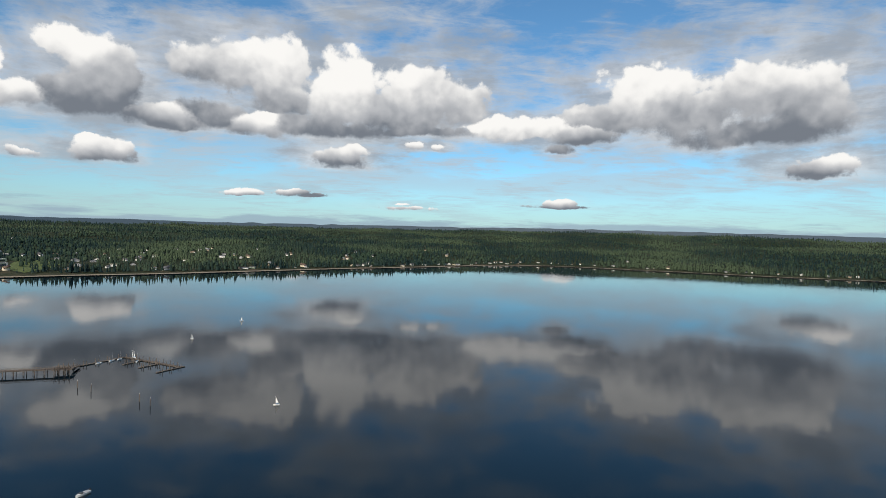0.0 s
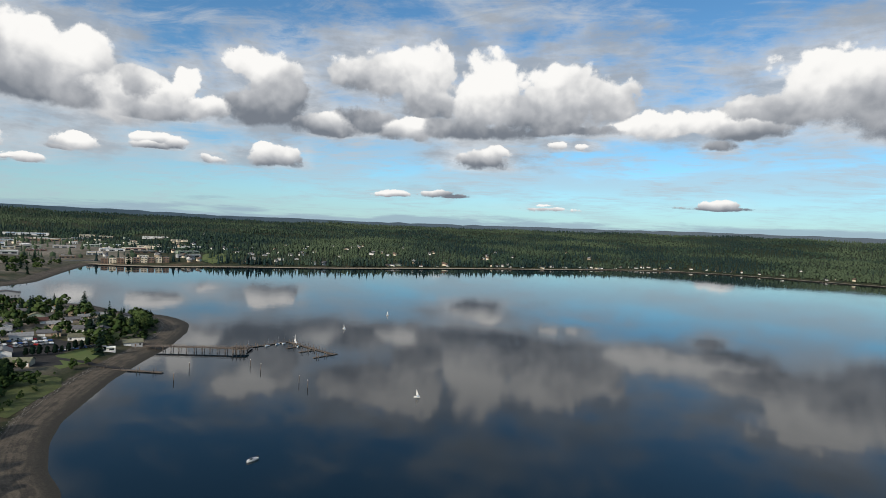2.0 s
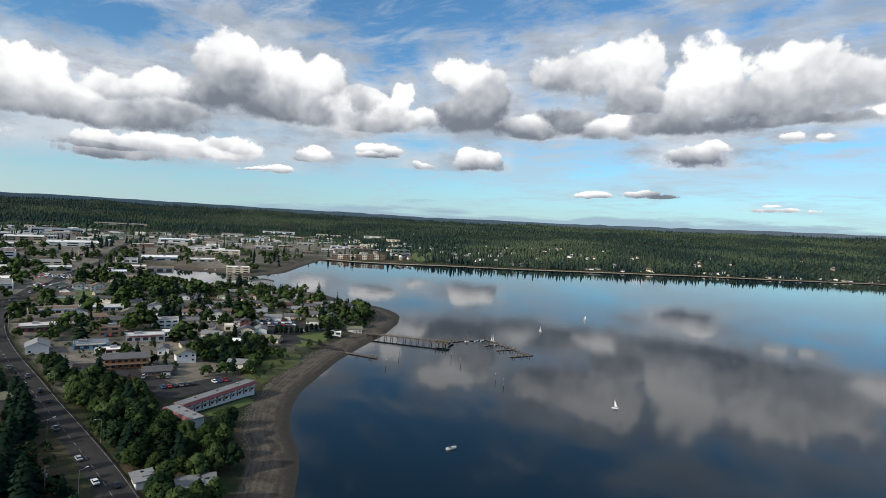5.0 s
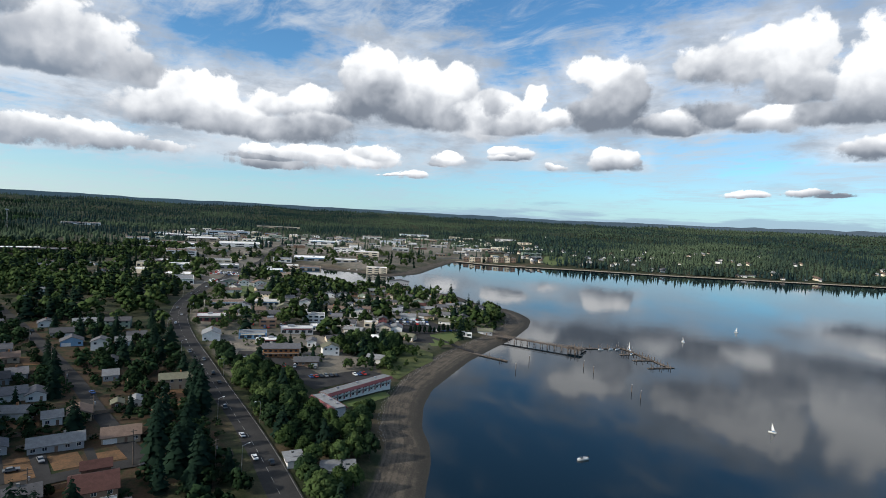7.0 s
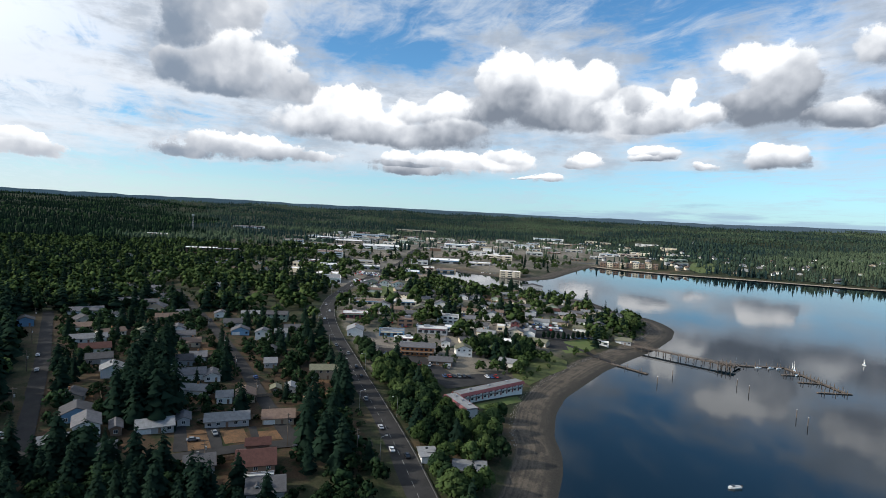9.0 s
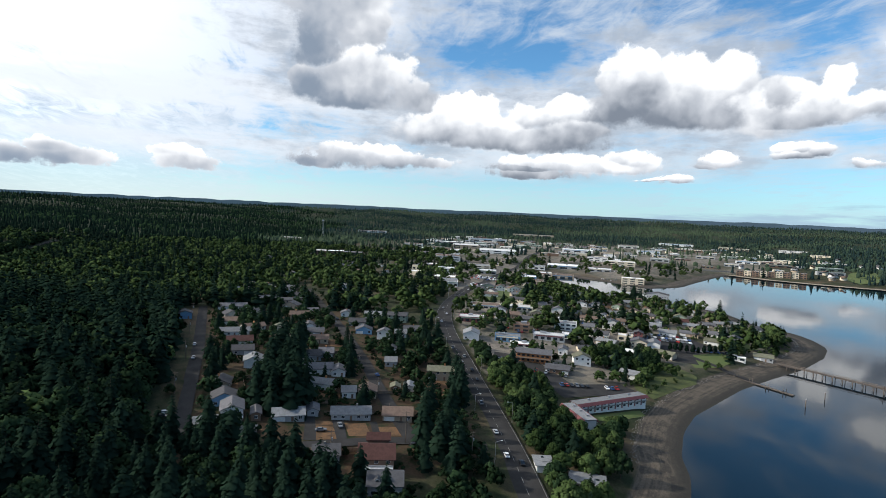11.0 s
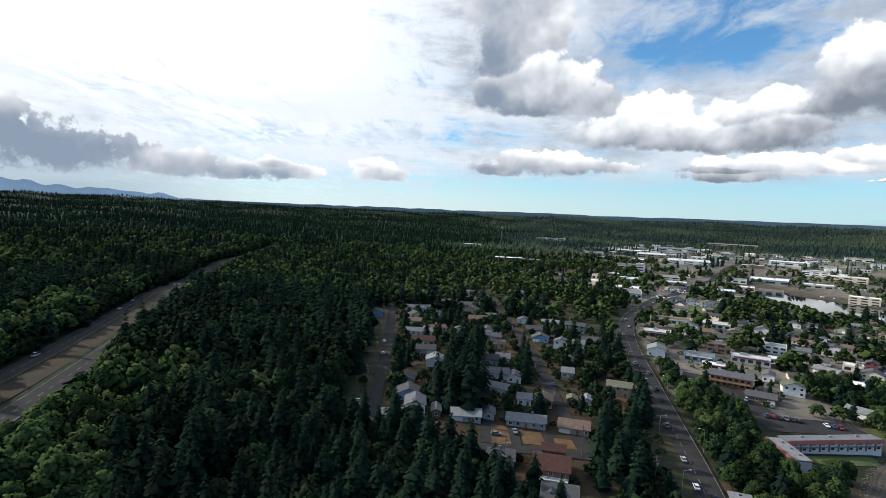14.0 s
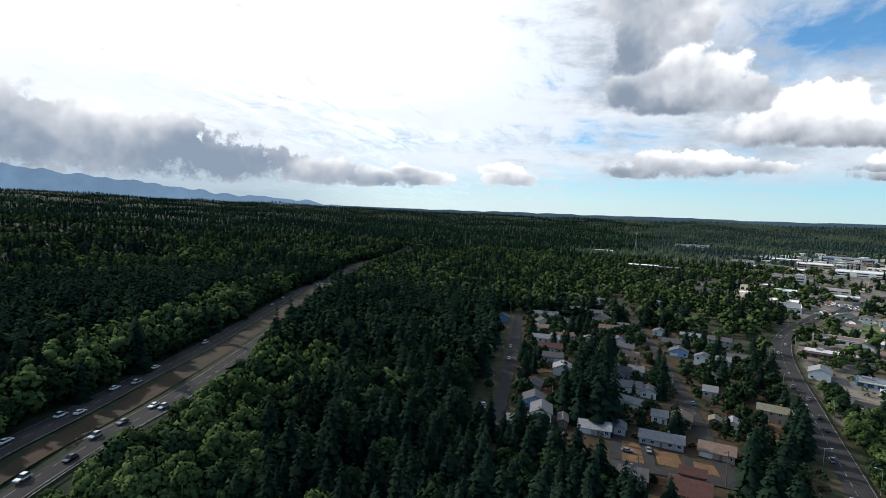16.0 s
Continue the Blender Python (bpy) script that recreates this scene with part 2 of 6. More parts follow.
# ---- materials ----
def surface(name, base, other=None, size=1.0, rough=0.8, bump=0.0, metal=0.0, vary=0.0, fine=8.0, spec=0.3):
    """Paint, stone, leaf or metal: two tones mixed by a coarse and a fine grain of that size in metres, each object a little its own."""
    m = bpy.data.materials.new(name)
    m.use_nodes = True
    q = Graph(m.node_tree)
    b = m.node_tree.nodes["Principled BSDF"]
    place = q.node("ShaderNodeNewGeometry").outputs["Position"]
    coarse = q.noise(place, 1.0 / size, 4.0, 0.6).outputs["Fac"]
    grain = q.noise(place, fine / size, 3.0, 0.6).outputs["Fac"]
    blend = q.step(q.math("ADD", q.math("MULTIPLY", coarse, 0.65), q.math("MULTIPLY", grain, 0.35)), 0.36, 0.64)
    colour = q.mix(blend, base, other or tuple(0.75 * c for c in base))
    if vary:
        own = q.node("ShaderNodeObjectInfo").outputs["Random"]
        tone = q.math("ADD", q.math("MULTIPLY", own, 2 * vary), 1.0 - vary)
        grey = q.node("ShaderNodeCombineColor", Red=tone, Green=tone, Blue=tone).outputs[0]
        colour = q.mix(1.0, colour, grey, "MULTIPLY")
    q.put(b.inputs["Base Color"], colour)
    q.put(b.inputs["Roughness"], rough)
    q.put(b.inputs["Metallic"], metal)
    q.put(b.inputs["Specular IOR Level"], spec)
    if bump:
        q.put(b.inputs["Normal"], q.node("ShaderNodeBump", Strength=0.6, Distance=bump, Height=grain).outputs[0])
    return m


def leaves(name, dark, light, vary=0.25, sun_tracts=False):
    """Foliage: every clump its own green, a little light let through."""
    m = bpy.data.materials.new(name)
    m.use_nodes = True
    q = Graph(m.node_tree)
    b = m.node_tree.nodes["Principled BSDF"]
    geo = q.node("ShaderNodeNewGeometry")
    tree_tone = q.noise(geo.outputs["Position"], 0.035, 3.0, 0.6).outputs["Fac"]
    mixed = q.math("ADD", q.math("MULTIPLY", geo.outputs["Random Per Island"], 0.42), q.math("MULTIPLY", q.step(tree_tone, 0.35, 0.65), 0.58))
    own = q.node("ShaderNodeObjectInfo").outputs["Random"]
    colour = q.mix(mixed, dark, light)
    # broad paler areas paint sunlit slopes between cloud shadows into the leaf colour
    if sun_tracts:
        sun_patch = q.noise(geo.outputs["Position"], 0.0016, 4.0, 0.55).outputs["Fac"]
        colour = q.mix(q.step(sun_patch, 0.47, 0.60), colour, (0.054, 0.076, 0.046))
    tone = q.math("ADD", q.math("MULTIPLY", own, 2 * vary), 1.0 - vary)
    grey = q.node("ShaderNodeCombineColor", Red=tone, Green=tone, Blue=tone).outputs[0]
    q.put(b.inputs["Base Color"], q.mix(1.0, colour, grey, "MULTIPLY"))
    q.put(b.inputs["Roughness"], 1.0)
    q.put(b.inputs["Specular IOR Level"], 0.0)
    return m


def glass(name, colour):
    m = surface(name, colour, tuple(0.6 * c for c in colour), 3.0, 0.08, spec=0.6)
    return m


CONIFER = leaves("conifer_needles", (0.005, 0.012, 0.009), (0.016, 0.030, 0.019))
BROADLEAF = leaves("broad_leaves", (0.010, 0.021, 0.010), (0.031, 0.054, 0.025))
# light alder green, also the painted sunlit tone of town and middle-distance trees
LIGHTLEAF = leaves("alder_and_sunlit_leaves", (0.027, 0.048, 0.016), (0.076, 0.111, 0.040))
# aerial haze is mixed into these two far greens as extra blue
HAZY_FARWOOD = leaves("hazy_far_wood", (0.010, 0.021, 0.023), (0.023, 0.041, 0.037), sun_tracts=True)
HAZY_FARLEAF = leaves("hazy_far_leaves", (0.016, 0.029, 0.023), (0.038, 0.060, 0.040), sun_tracts=True)
BARK = surface("bark", (0.09, 0.065, 0.045), (0.05, 0.038, 0.03), 0.4, 0.95, 0.03)
ASPHALT = surface("asphalt", (0.047, 0.046, 0.045), (0.031, 0.031, 0.031), 7.0, 1.0, 0.0, fine=20, spec=0.1)
CONCRETE = surface("concrete", (0.27, 0.26, 0.245), (0.19, 0.185, 0.17), 3.0, 0.9)
PAINT_WHITE = surface("white_paint", (0.76, 0.76, 0.74), (0.62, 0.62, 0.60), 2.0, 0.55)
PAINT_YELLOW = surface("yellow_paint", (0.55, 0.40, 0.06), (0.42, 0.31, 0.07), 2.0, 0.6)
FAR_SAND = surface("pale_far_sand", (0.36, 0.30, 0.22), (0.25, 0.21, 0.155), 30.0, 0.95)
BANK_GRASS = surface("rough_bank_grass", (0.088, 0.105, 0.030), (0.060, 0.070, 0.024), 7.0, 0.95, 0.08)
STONE = surface("beach_stone", (0.26, 0.24, 0.21), (0.13, 0.122, 0.11), 1.5, 0.95)
ROAD_LINE = surface("worn_road_line", (0.30, 0.30, 0.28), (0.16, 0.16, 0.15), 3.0, 0.8)
MEDIAN = surface("median_grass", (0.036, 0.019, 0.009), (0.014, 0.015, 0.007), 11.0, 0.95, 0.05, fine=12)
METAL = surface("grey_metal", (0.42, 0.43, 0.45), (0.33, 0.34, 0.36), 1.0, 0.4, metal=0.7)
TIMBER = surface("weathered_timber", (0.16, 0.13, 0.105), (0.09, 0.075, 0.065), 0.8, 0.9, 0.01)
GLASS = glass("window_glass", (0.03, 0.04, 0.05))
RUBBER = surface("black_rubber", (0.02, 0.02, 0.02), None, 0.3, 0.8)
DRY_GRASS = surface("dry_grass", (0.165, 0.090, 0.042), (0.090, 0.056, 0.030), 5.0, 0.95, 0.05)
LAWN = surface("lawn", (0.075, 0.115, 0.032), (0.105, 0.120, 0.040), 6.0, 0.95, 0.03)
FENCE = surface("fence_boards", (0.26, 0.19, 0.13), (0.17, 0.13, 0.10), 1.5, 0.9)
WALLS = [surface("wall_" + n, c, tuple(0.86 * v for v in c), 2.5, 0.7, vary=0.12) for n, c in (
    ("white", (0.78, 0.77, 0.74)), ("cream", (0.68, 0.60, 0.46)), ("grey", (0.36, 0.37, 0.38)), ("tan", (0.42, 0.34, 0.25)), ("brown", (0.20, 0.13, 0.09)), ("blue", (0.16, 0.30, 0.46)), ("green", (0.25, 0.31, 0.25)))]
ROOFS = [surface("roof_" + n, c, tuple(0.72 * v for v in c), 1.6, 1.0, vary=0.2) for n, c in (
    ("grey", (0.130, 0.130, 0.138)), ("charcoal", (0.09, 0.09, 0.095)), ("brown", (0.16, 0.115, 0.09)), ("pale", (0.225, 0.232, 0.237)), ("red", (0.085, 0.040, 0.034)), ("moss", (0.16, 0.16, 0.11)))]
RED_TRIM = surface("dull_red_paint", (0.20, 0.066, 0.066), (0.15, 0.055, 0.055), 2.0, 0.6)
CANVAS = surface("sail_cloth", (0.80, 0.80, 0.78), (0.70, 0.70, 0.69), 1.5, 0.7)
BRICK_WALL = surface("orange_cladding", (0.42, 0.20, 0.09), (0.30, 0.14, 0.07), 1.8, 0.8)
FLAT_ROOF = surface("flat_roof_membrane", (0.78, 0.77, 0.74), (0.58, 0.57, 0.55), 9.0, 0.8, vary=0.25)


def ground_material():
    m = bpy.data.materials.new("land_cover")
    m.use_nodes = True
    q = Graph(m.node_tree)
    b = m.node_tree.nodes["Principled BSDF"]
    place = q.node("ShaderNodeNewGeometry").outputs["Position"]
    z = q.node("ShaderNodeSeparateXYZ", Vector=place).outputs[2]
    big = q.noise(place, 0.022, 6.0, 0.6).outputs["Fac"]
    mid = q.noise(place, 0.12, 6.0, 0.65).outputs["Fac"]
    fine = q.noise(place, 1.1, 5.0, 0.7).outputs["Fac"]
    grass = q.mix(q.step(mid, 0.38, 0.62), (0.022, 0.032, 0.013), (0.048, 0.046, 0.025))
    grass = q.mix(q.step(big, 0.5, 0.66), grass, (0.090, 0.066, 0.040))
    dry = q.node("ShaderNodeAttribute", {"attribute_name": "dry"}).outputs["Fac"]
    grass = q.mix(q.math("MULTIPLY", dry, q.step(mid, 0.40, 0.56)), grass, (0.060, 0.040, 0.024))
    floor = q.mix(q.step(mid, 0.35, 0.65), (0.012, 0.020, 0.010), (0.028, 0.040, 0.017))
    town = q.mix(q.step(mid, 0.4, 0.6), (0.150, 0.138, 0.122), (0.250, 0.220, 0.178))
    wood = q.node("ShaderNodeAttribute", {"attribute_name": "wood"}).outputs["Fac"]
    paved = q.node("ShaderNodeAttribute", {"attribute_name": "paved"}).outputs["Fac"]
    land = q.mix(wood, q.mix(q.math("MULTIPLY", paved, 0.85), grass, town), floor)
    streak = q.noise(q.node("ShaderNodeCombineXYZ", X=q.math("MULTIPLY", z, 6.0), Y=q.math("MULTIPLY", big, 9.0), Z=0.0).outputs[0], 1.0, 5.0, 0.65).outputs["Fac"]
    sand = q.mix(q.step(q.math("ADD", q.math("MULTIPLY", mid, 0.45), q.math("MULTIPLY", streak, 0.55)), 0.40, 0.60), (0.112, 0.094, 0.072), (0.048, 0.043, 0.036))
    wet = q.math("ADD", z, q.math("MULTIPLY", q.math("SUBTRACT", mid, 0.5), 1.1))
    sand = q.mix(q.step(wet, 0.75, 0.15), sand, (0.036, 0.034, 0.029))
    drift = q.math("ADD", z, q.math("MULTIPLY", q.math("SUBTRACT", fine, 0.5), 0.5))
    land = q.mix(q.step(drift, 2.1, 1.75), land, sand)
    grey = q.step(fine, 0.2, 0.8, 0.72, 1.25)
    tone = q.node("ShaderNodeCombineColor", Red=grey, Green=grey, Blue=grey).outputs[0]
    q.put(b.inputs["Base Color"], q.mix(1.0, land, tone, "MULTIPLY"))
    q.put(b.inputs["Roughness"], 0.95)
    q.put(b.inputs["Specular IOR Level"], 0.15)
    q.put(b.inputs["Normal"], q.node("ShaderNodeBump", Strength=0.5, Distance=0.25, Height=fine).outputs[0])
    return m


def water_material():
    m = bpy.data.materials.new("calm_inlet_water")
    m.use_nodes = True
    q = Graph(m.node_tree)
    b = m.node_tree.nodes["Principled BSDF"]
    place = q.node("ShaderNodeNewGeometry").outputs["Position"]
    swell = q.noise(place, 0.05, 3.0, 0.5).outputs["Fac"]
    patches = q.noise(place, 0.006, 3.0, 0.5, 0.6).outputs["Fac"]
    ripple = q.noise(q.vector("MULTIPLY", place, (0.7, 1.3, 1.0)), 0.55, 4.0, 0.6).outputs["Fac"]
    tall = q.math("ADD", q.math("MULTIPLY", swell, 0.12), q.math("MULTIPLY", ripple, q.step(patches, 0.42, 0.62, 0.02, 0.055)))
    q.put(b.inputs["Base Color"], (0.004, 0.011, 0.017, 1.0))
    q.put(b.inputs["Roughness"], 0.03)
    q.put(b.inputs["IOR"], 1.333)
    q.put(b.inputs["Specular IOR Level"], 0.34)
    q.put(b.inputs["Normal"], q.node("ShaderNodeBump", Strength=1.0, Distance=0.22, Height=tall).outputs[0])
    return m


LAND, WATER = ground_material(), water_material()


# ---- the lie of the land ----
WAVES = {}


def waves(x, y, size, seed=0):
    """Smooth uneven values of about -1 to 1 over the plan, with lumps of about that size."""
    if seed not in WAVES:
        rng = np.random.RandomState(seed + 11)
        WAVES[seed] = [(rng.uniform(0, 6.28), rng.uniform(0, 6.28), rng.uniform(0.5, 1.6)) for _ in range(9)]
    out = np.zeros(np.shape(x))
    for a, b, f in WAVES[seed]:
        out = out + np.sin(6.28 / size * f * (x * math.cos(a) + y * math.sin(a)) + b)
    return out / 4.0


SHORE_NEAR = [(3600, -300), (1500, -330), (500, -180), (120, -40), (-20, 30), (-90, 66), (-128, 104), (-146, 124), (-167, 144), (-181, 155), (-198, 164), (-222, 184), (-242, 207), (-255, 230), (-279, 272), (-298, 316)]
SHORE_POINT = [(-316, 362), (-345, 416), (-372, 452), (-400, 470), (-431, 482), (-471, 474), (-553, 501), (-602, 484), (-667, 470), (-684, 420), (-787, 428), (-900, 440), (-985, 462)]
SHORE_FLATS = [(-985, 480), (-900, 490), (-822, 530), (-764, 544), (-787, 626), (-875, 737), (-960, 850), (-1010, 925), (-940, 935), (-900, 955), (-827, 1014)]
SHORE_FAR = [(-769, 1081), (-694, 1143), (-610, 1213), (-522, 1310), (-419, 1423), (-297, 1557), (-146, 1690), (-6, 1827), (138, 1977), (317, 2073), (468, 2072), (653, 1980), (823, 1895), (978, 1817), (1122, 1745), (1371, 1677), (1800, 1560), (2700, 1250), (3800, 900)]
SHORE = np.array(SHORE_NEAR + SHORE_POINT + SHORE_FLATS + SHORE_FAR, float)


def line_distance(x, y, line, closed=False):
    """Distance in plan to a line of points, and how far along it the nearest place lies."""
    line = np.asarray(line, float)
    ends = np.roll(line, -1, 0) if closed else line[1:]
    starts = line[:len(ends)]
    legs = ends - starts
    long = np.hypot(legs[:, 0], legs[:, 1])
    runs = np.concatenate([[0.0], np.cumsum(long)[:-1]])
    x, y = np.asarray(x, float), np.asarray(y, float)
    if x.size < 3000:
        px, py = x.ravel()[None, :] - starts[:, :1], y.ravel()[None, :] - starts[:, 1:]
        k = np.clip((px * legs[:, :1] + py * legs[:, 1:]) / long[:, None] ** 2, 0, 1)
        d = np.hypot(px - k * legs[:, :1], py - k * legs[:, 1:])
        n = np.argmin(d, 0)
        at = np.arange(x.size)
        return d[n, at].reshape(x.shape), (runs[n] + k[n, at] * long[n]).reshape(x.shape)
    best, along = np.full(x.shape, 1e9), np.zeros(x.shape)
    for (ax, ay), (dx, dy), length, run in zip(starts, legs, long, runs):
        k = np.clip(((x - ax) * dx + (y - ay) * dy) / length ** 2, 0, 1)
        d = np.hypot(x - ax - k * dx, y - ay - k * dy)
        along = np.where(d < best, run + k * length, along)
        best = np.minimum(best, d)
    return best, along


def inside(x, y, ring):
    ring = np.asarray(ring, float)
    x, y = np.asarray(x, float), np.asarray(y, float)
    ends = np.roll(ring, -1, 0)
    if x.size < 3000:
        px, py = x.ravel()[None, :], y.ravel()[None, :]
        ax, ay, bx, by = ring[:, :1], ring[:, 1:], ends[:, :1], ends[:, 1:]
        rise = np.where(by == ay, 1.0, by - ay)
        cross = ((ay > py) != (by > py)) & (px < (bx - ax) * (py - ay) / rise + ax)
        return (cross.sum(0) % 2 == 1).reshape(x.shape)
    odd = np.zeros(x.shape, bool)
    for (ax, ay), (bx, by) in zip(ring, ends):
        if ay != by:
            odd ^= ((ay > y) != (by > y)) & (x < (bx - ax) * (y - ay) / (by - ay) + ax)
    return odd


def ease(v, low, high):
    k = np.clip((v - low) / (high - low), 0, 1)
    return k * k * (3 - 2 * k)


SKYLINE = [(-180, 0.9), (-40, 0.95), (-30, 1.2), (-15, 1.3), (0, 1.15), (20, 0.92), (35, 0.78), (60, 0.9), (90, 0.78), (110, 0.65), (125, 0.75), (150, 0.83), (180, 0.9)]
HILL_FOOT = [(-180, 900), (-45, 2300), (-10, 2150), (0, 1900), (20, 1600), (38, 1700), (46, 2500), (60, 2300), (80, 2000), (100, 1500), (115, 1000), (150, 600), (180, 900)]


def inland(x, y):
    """Metres from the shore: land above nought, water below."""
    d, _ = line_distance(x, y, SHORE, True)
    return np.where(inside(x, y, SHORE), -d, d)


def ground_height(x, y):
    x, y = np.asarray(x, float), np.asarray(y, float)
    s, r = inland(x, y), np.hypot(x, y)
    az = np.degrees(np.arctan2(-x, y))
    wide = 19 + 4 * ease(y, 180, 230) + 8 * ease(y, 400, 470)
    beach = np.where(s < 0, np.clip(s, -60, 0) * 0.055, np.minimum(s, wide) * 1.65 / wide)
    bank = 1.6 * ease(s, wide - 1, wide + 7)
    rise = 0.07 * np.clip(s - wide - 6, 0, 190) + 0.4 * waves(x, y, 90) * ease(s, 40, 90)
    west = 9.0 * ease(az, 88, 125) * ease(s, 60, 300) + 7.0 * waves(x, y, 420, 3) * ease(az, 100, 130) * ease(r, 350, 800)
    top = EYE + 4550 * np.tan(np.radians(np.interp(az, *zip(*SKYLINE)))) - 24 - 14
    foot = np.interp(az, *zip(*HILL_FOOT))
    k = np.clip((r - foot) / (4550 - foot), 0, 1)
    hill = (top - 17) * (0.75 * k + 0.25 * k * k) * ease(s, 30, 300) + 15 * waves(x, y, 620, 5) * k * (1.15 - k) * 3.2 + 7 * waves(x, y, 260, 6) * k
    return beach + bank + rise + west + hill


# ---- roads, in plan ----
MAIN_ROAD = [(-60, 55), (-120, 70), (-172, 80), (-221, 88), (-264, 93), (-320, 100), (-383, 107), (-447, 119), (-530, 149), (-652, 214), (-930, 363), (-1335, 607), (-1800, 880)]
HIGHWAY_FAR = [(-20, -150), (-113, -173), (-166, -185), (-238, -204), (-348, -242), (-460, -282), (-600, -324), (-736, -357), (-910, -397), (-1150, -440)]
HIGHWAY_NEAR = [(-20, -132), (-101, -150), (-123, -154), (-164, -159), (-209, -170), (-276, -191), (-399, -234), (-500, -270), (-640, -312), (-760, -340), (-910, -376), (-1150, -420)]
STREET_ALDER = [(-216, -42.5), (-226, -44), (-249, -46), (-297, -51), (-351, -58), (-425, -69), (-475, -76)]
STREET_BIRCH = [(-214, 46), (-245, 42), (-275, 40), (-323, 38), (-372, 32), (-426, 27), (-500, 19), (-600, 8)]
STREET_CROSS = [(-207, -12), (-209, 3), (-213, 19), (-214, 40), (-210, 60), (-205, 82)]
ROADS = [("main_road", MAIN_ROAD, 13.5), ("highway_far_side", HIGHWAY_FAR, 10.5), ("highway_near_side", HIGHWAY_NEAR, 10.5), ("street_west", STREET_ALDER, 6.5), ("street_east", STREET_BIRCH, 6.5), ("street_cross", STREET_CROSS, 7.0)]


def wood_share(x, y):
    """How thickly trees stand: 0 open, 1 closed wood."""
    r, az = np.hypot(x, y), np.degrees(np.arctan2(-x, y))
    lump = waves(x, y, 260, 7)
    hills = ease(r, np.interp(az, [-180, 46, 50, 75, 95, 180], [0, 1400, 2300, 1900, 900, 500]), np.interp(az, [-180, 46, 50, 75, 95, 180], [100, 1800, 2600, 2300, 1300, 700]))
    south, _ = line_distance(x, y, HIGHWAY_FAR)
    below = y < np.interp(-x, [20, 113, 166, 238, 348, 460, 600, 736, 910, 1150, 5000], [-150, -173, -185, -204, -242, -282, -324, -357, -397, -440, -900])
    share = np.where(below, 1.0, 0.0)
    between = (~below) & (y < np.interp(-x, [0, 100, 150, 226, 351, 475, 700, 1300], [0, -30, -46, -56, -70, -95, -120, 60]))
    share = np.where(between, 1.0, share)
    mixed = (~below) & (~between) & (az > 74) & (r > 470)
    share = np.where(mixed, 0.55 + 0.5 * lump, share)
    share = np.maximum(share, np.where((az < 46) & (r > 900), 0.9 + 0.3 * lump - 0.75 * ease(az, 24, 44) * ease(r, 2000, 1400), 0))
    share = np.maximum(share, hills * (0.9 + 0.3 * lump))
    share = np.maximum(share, np.where((az > 44) & (az < 90) & (r > 620) & (lump > 0.55), 0.55, 0))
    return np.clip(share, 0, 1) * ease(inland(x, y), 34, 60)


def mesh_object(name, verts, faces, material, parent=None):
    me = bpy.data.meshes.new(name)
    me.from_pydata([tuple(v) for v in verts], [], [tuple(f) for f in faces])
    me.materials.append(material)
    ob = new(name, me)
    ob.parent = parent
    return ob


def polar_land():
    az = np.radians(np.concatenate([np.arange(-46, 156, 0.5), np.arange(156, 314, 3.0)]))
    rad = np.concatenate([[0.0], np.geomspace(25, 4960, 225)])
    a, r = np.meshgrid(az, rad)
    x, y = -np.sin(a) * r, np.cos(a) * r
    z = ground_height(x, y)
    n, k = len(az), len(rad)
    i = np.arange(k - 1)[:, None] * n
    j = np.arange(n)[None, :]
    f = np.stack([i + j, i + (j + 1) % n, i + n + (j + 1) % n, i + n + j], -1).reshape(-1, 4)
    me = bpy.data.meshes.new("ground")
    me.vertices.add(n * k)
    me.vertices.foreach_set("co", np.stack([x, y, z], -1).astype(np.float32).ravel())
    me.loops.add(f.size)
    me.loops.foreach_set("vertex_index", f.astype(np.int32).ravel())
    me.polygons.add(len(f))
    me.polygons.foreach_set("loop_start", np.arange(0, f.size, 4, dtype=np.int32))
    me.update(calc_edges=True)
    me.validate()
    wood = me.attributes.new("wood", "FLOAT", "POINT")
    wood.data.foreach_set("value", wood_share(x, y).astype(np.float32).ravel())
    paved = me.attributes.new("paved", "FLOAT", "POINT")
    azd = np.degrees(np.arctan2(-x, y))
    spread = ease(azd, 42, 46) * ease(-azd, -86, -72) * ease(r, 520, 660) * ease(-r, -2600, -2100)
    town = np.maximum(inside(x, y, OLD_TOWN), spread) * ease(inland(x, y), 20, 60)
    paved.data.foreach_set("value", (np.clip(town, 0, 1) * np.clip(0.75 + 0.5 * waves(x, y, 120, 21), 0, 1)).astype(np.float32).ravel())
    dry = me.attributes.new("dry", "FLOAT", "POINT")
    dry.data.foreach_set("value", inside(x, y, HOME_LANES).astype(np.float32).ravel())
    me.polygons.foreach_set("use_smooth", np.ones(len(f), bool))
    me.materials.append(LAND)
    ob = new("ground", me)
    return tagged(ob, "low wooded land of dry grass, lots and sandy beach", "ground", kind="structure")


OLD_TOWN = [(-300, 108), (-447, 128), (-560, 170), (-660, 225), (-700, 400), (-600, 470), (-470, 465), (-400, 440), (-345, 380), (-300, 250), (-262, 190)]
HOME_LANES = [(-185, -44), (-480, -72), (-600, -60), (-600, 0), (-420, 80), (-330, 90), (-185, 72)]
polar_land()
ring = [(5000 * math.cos(k * math.pi / 48), 5000 * math.sin(k * math.pi / 48), 0.0) for k in range(96)]
tagged(mesh_object("water", ring, [range(96)], WATER), "calm dark blue inlet water mirroring the clouds", "water", kind="structure")


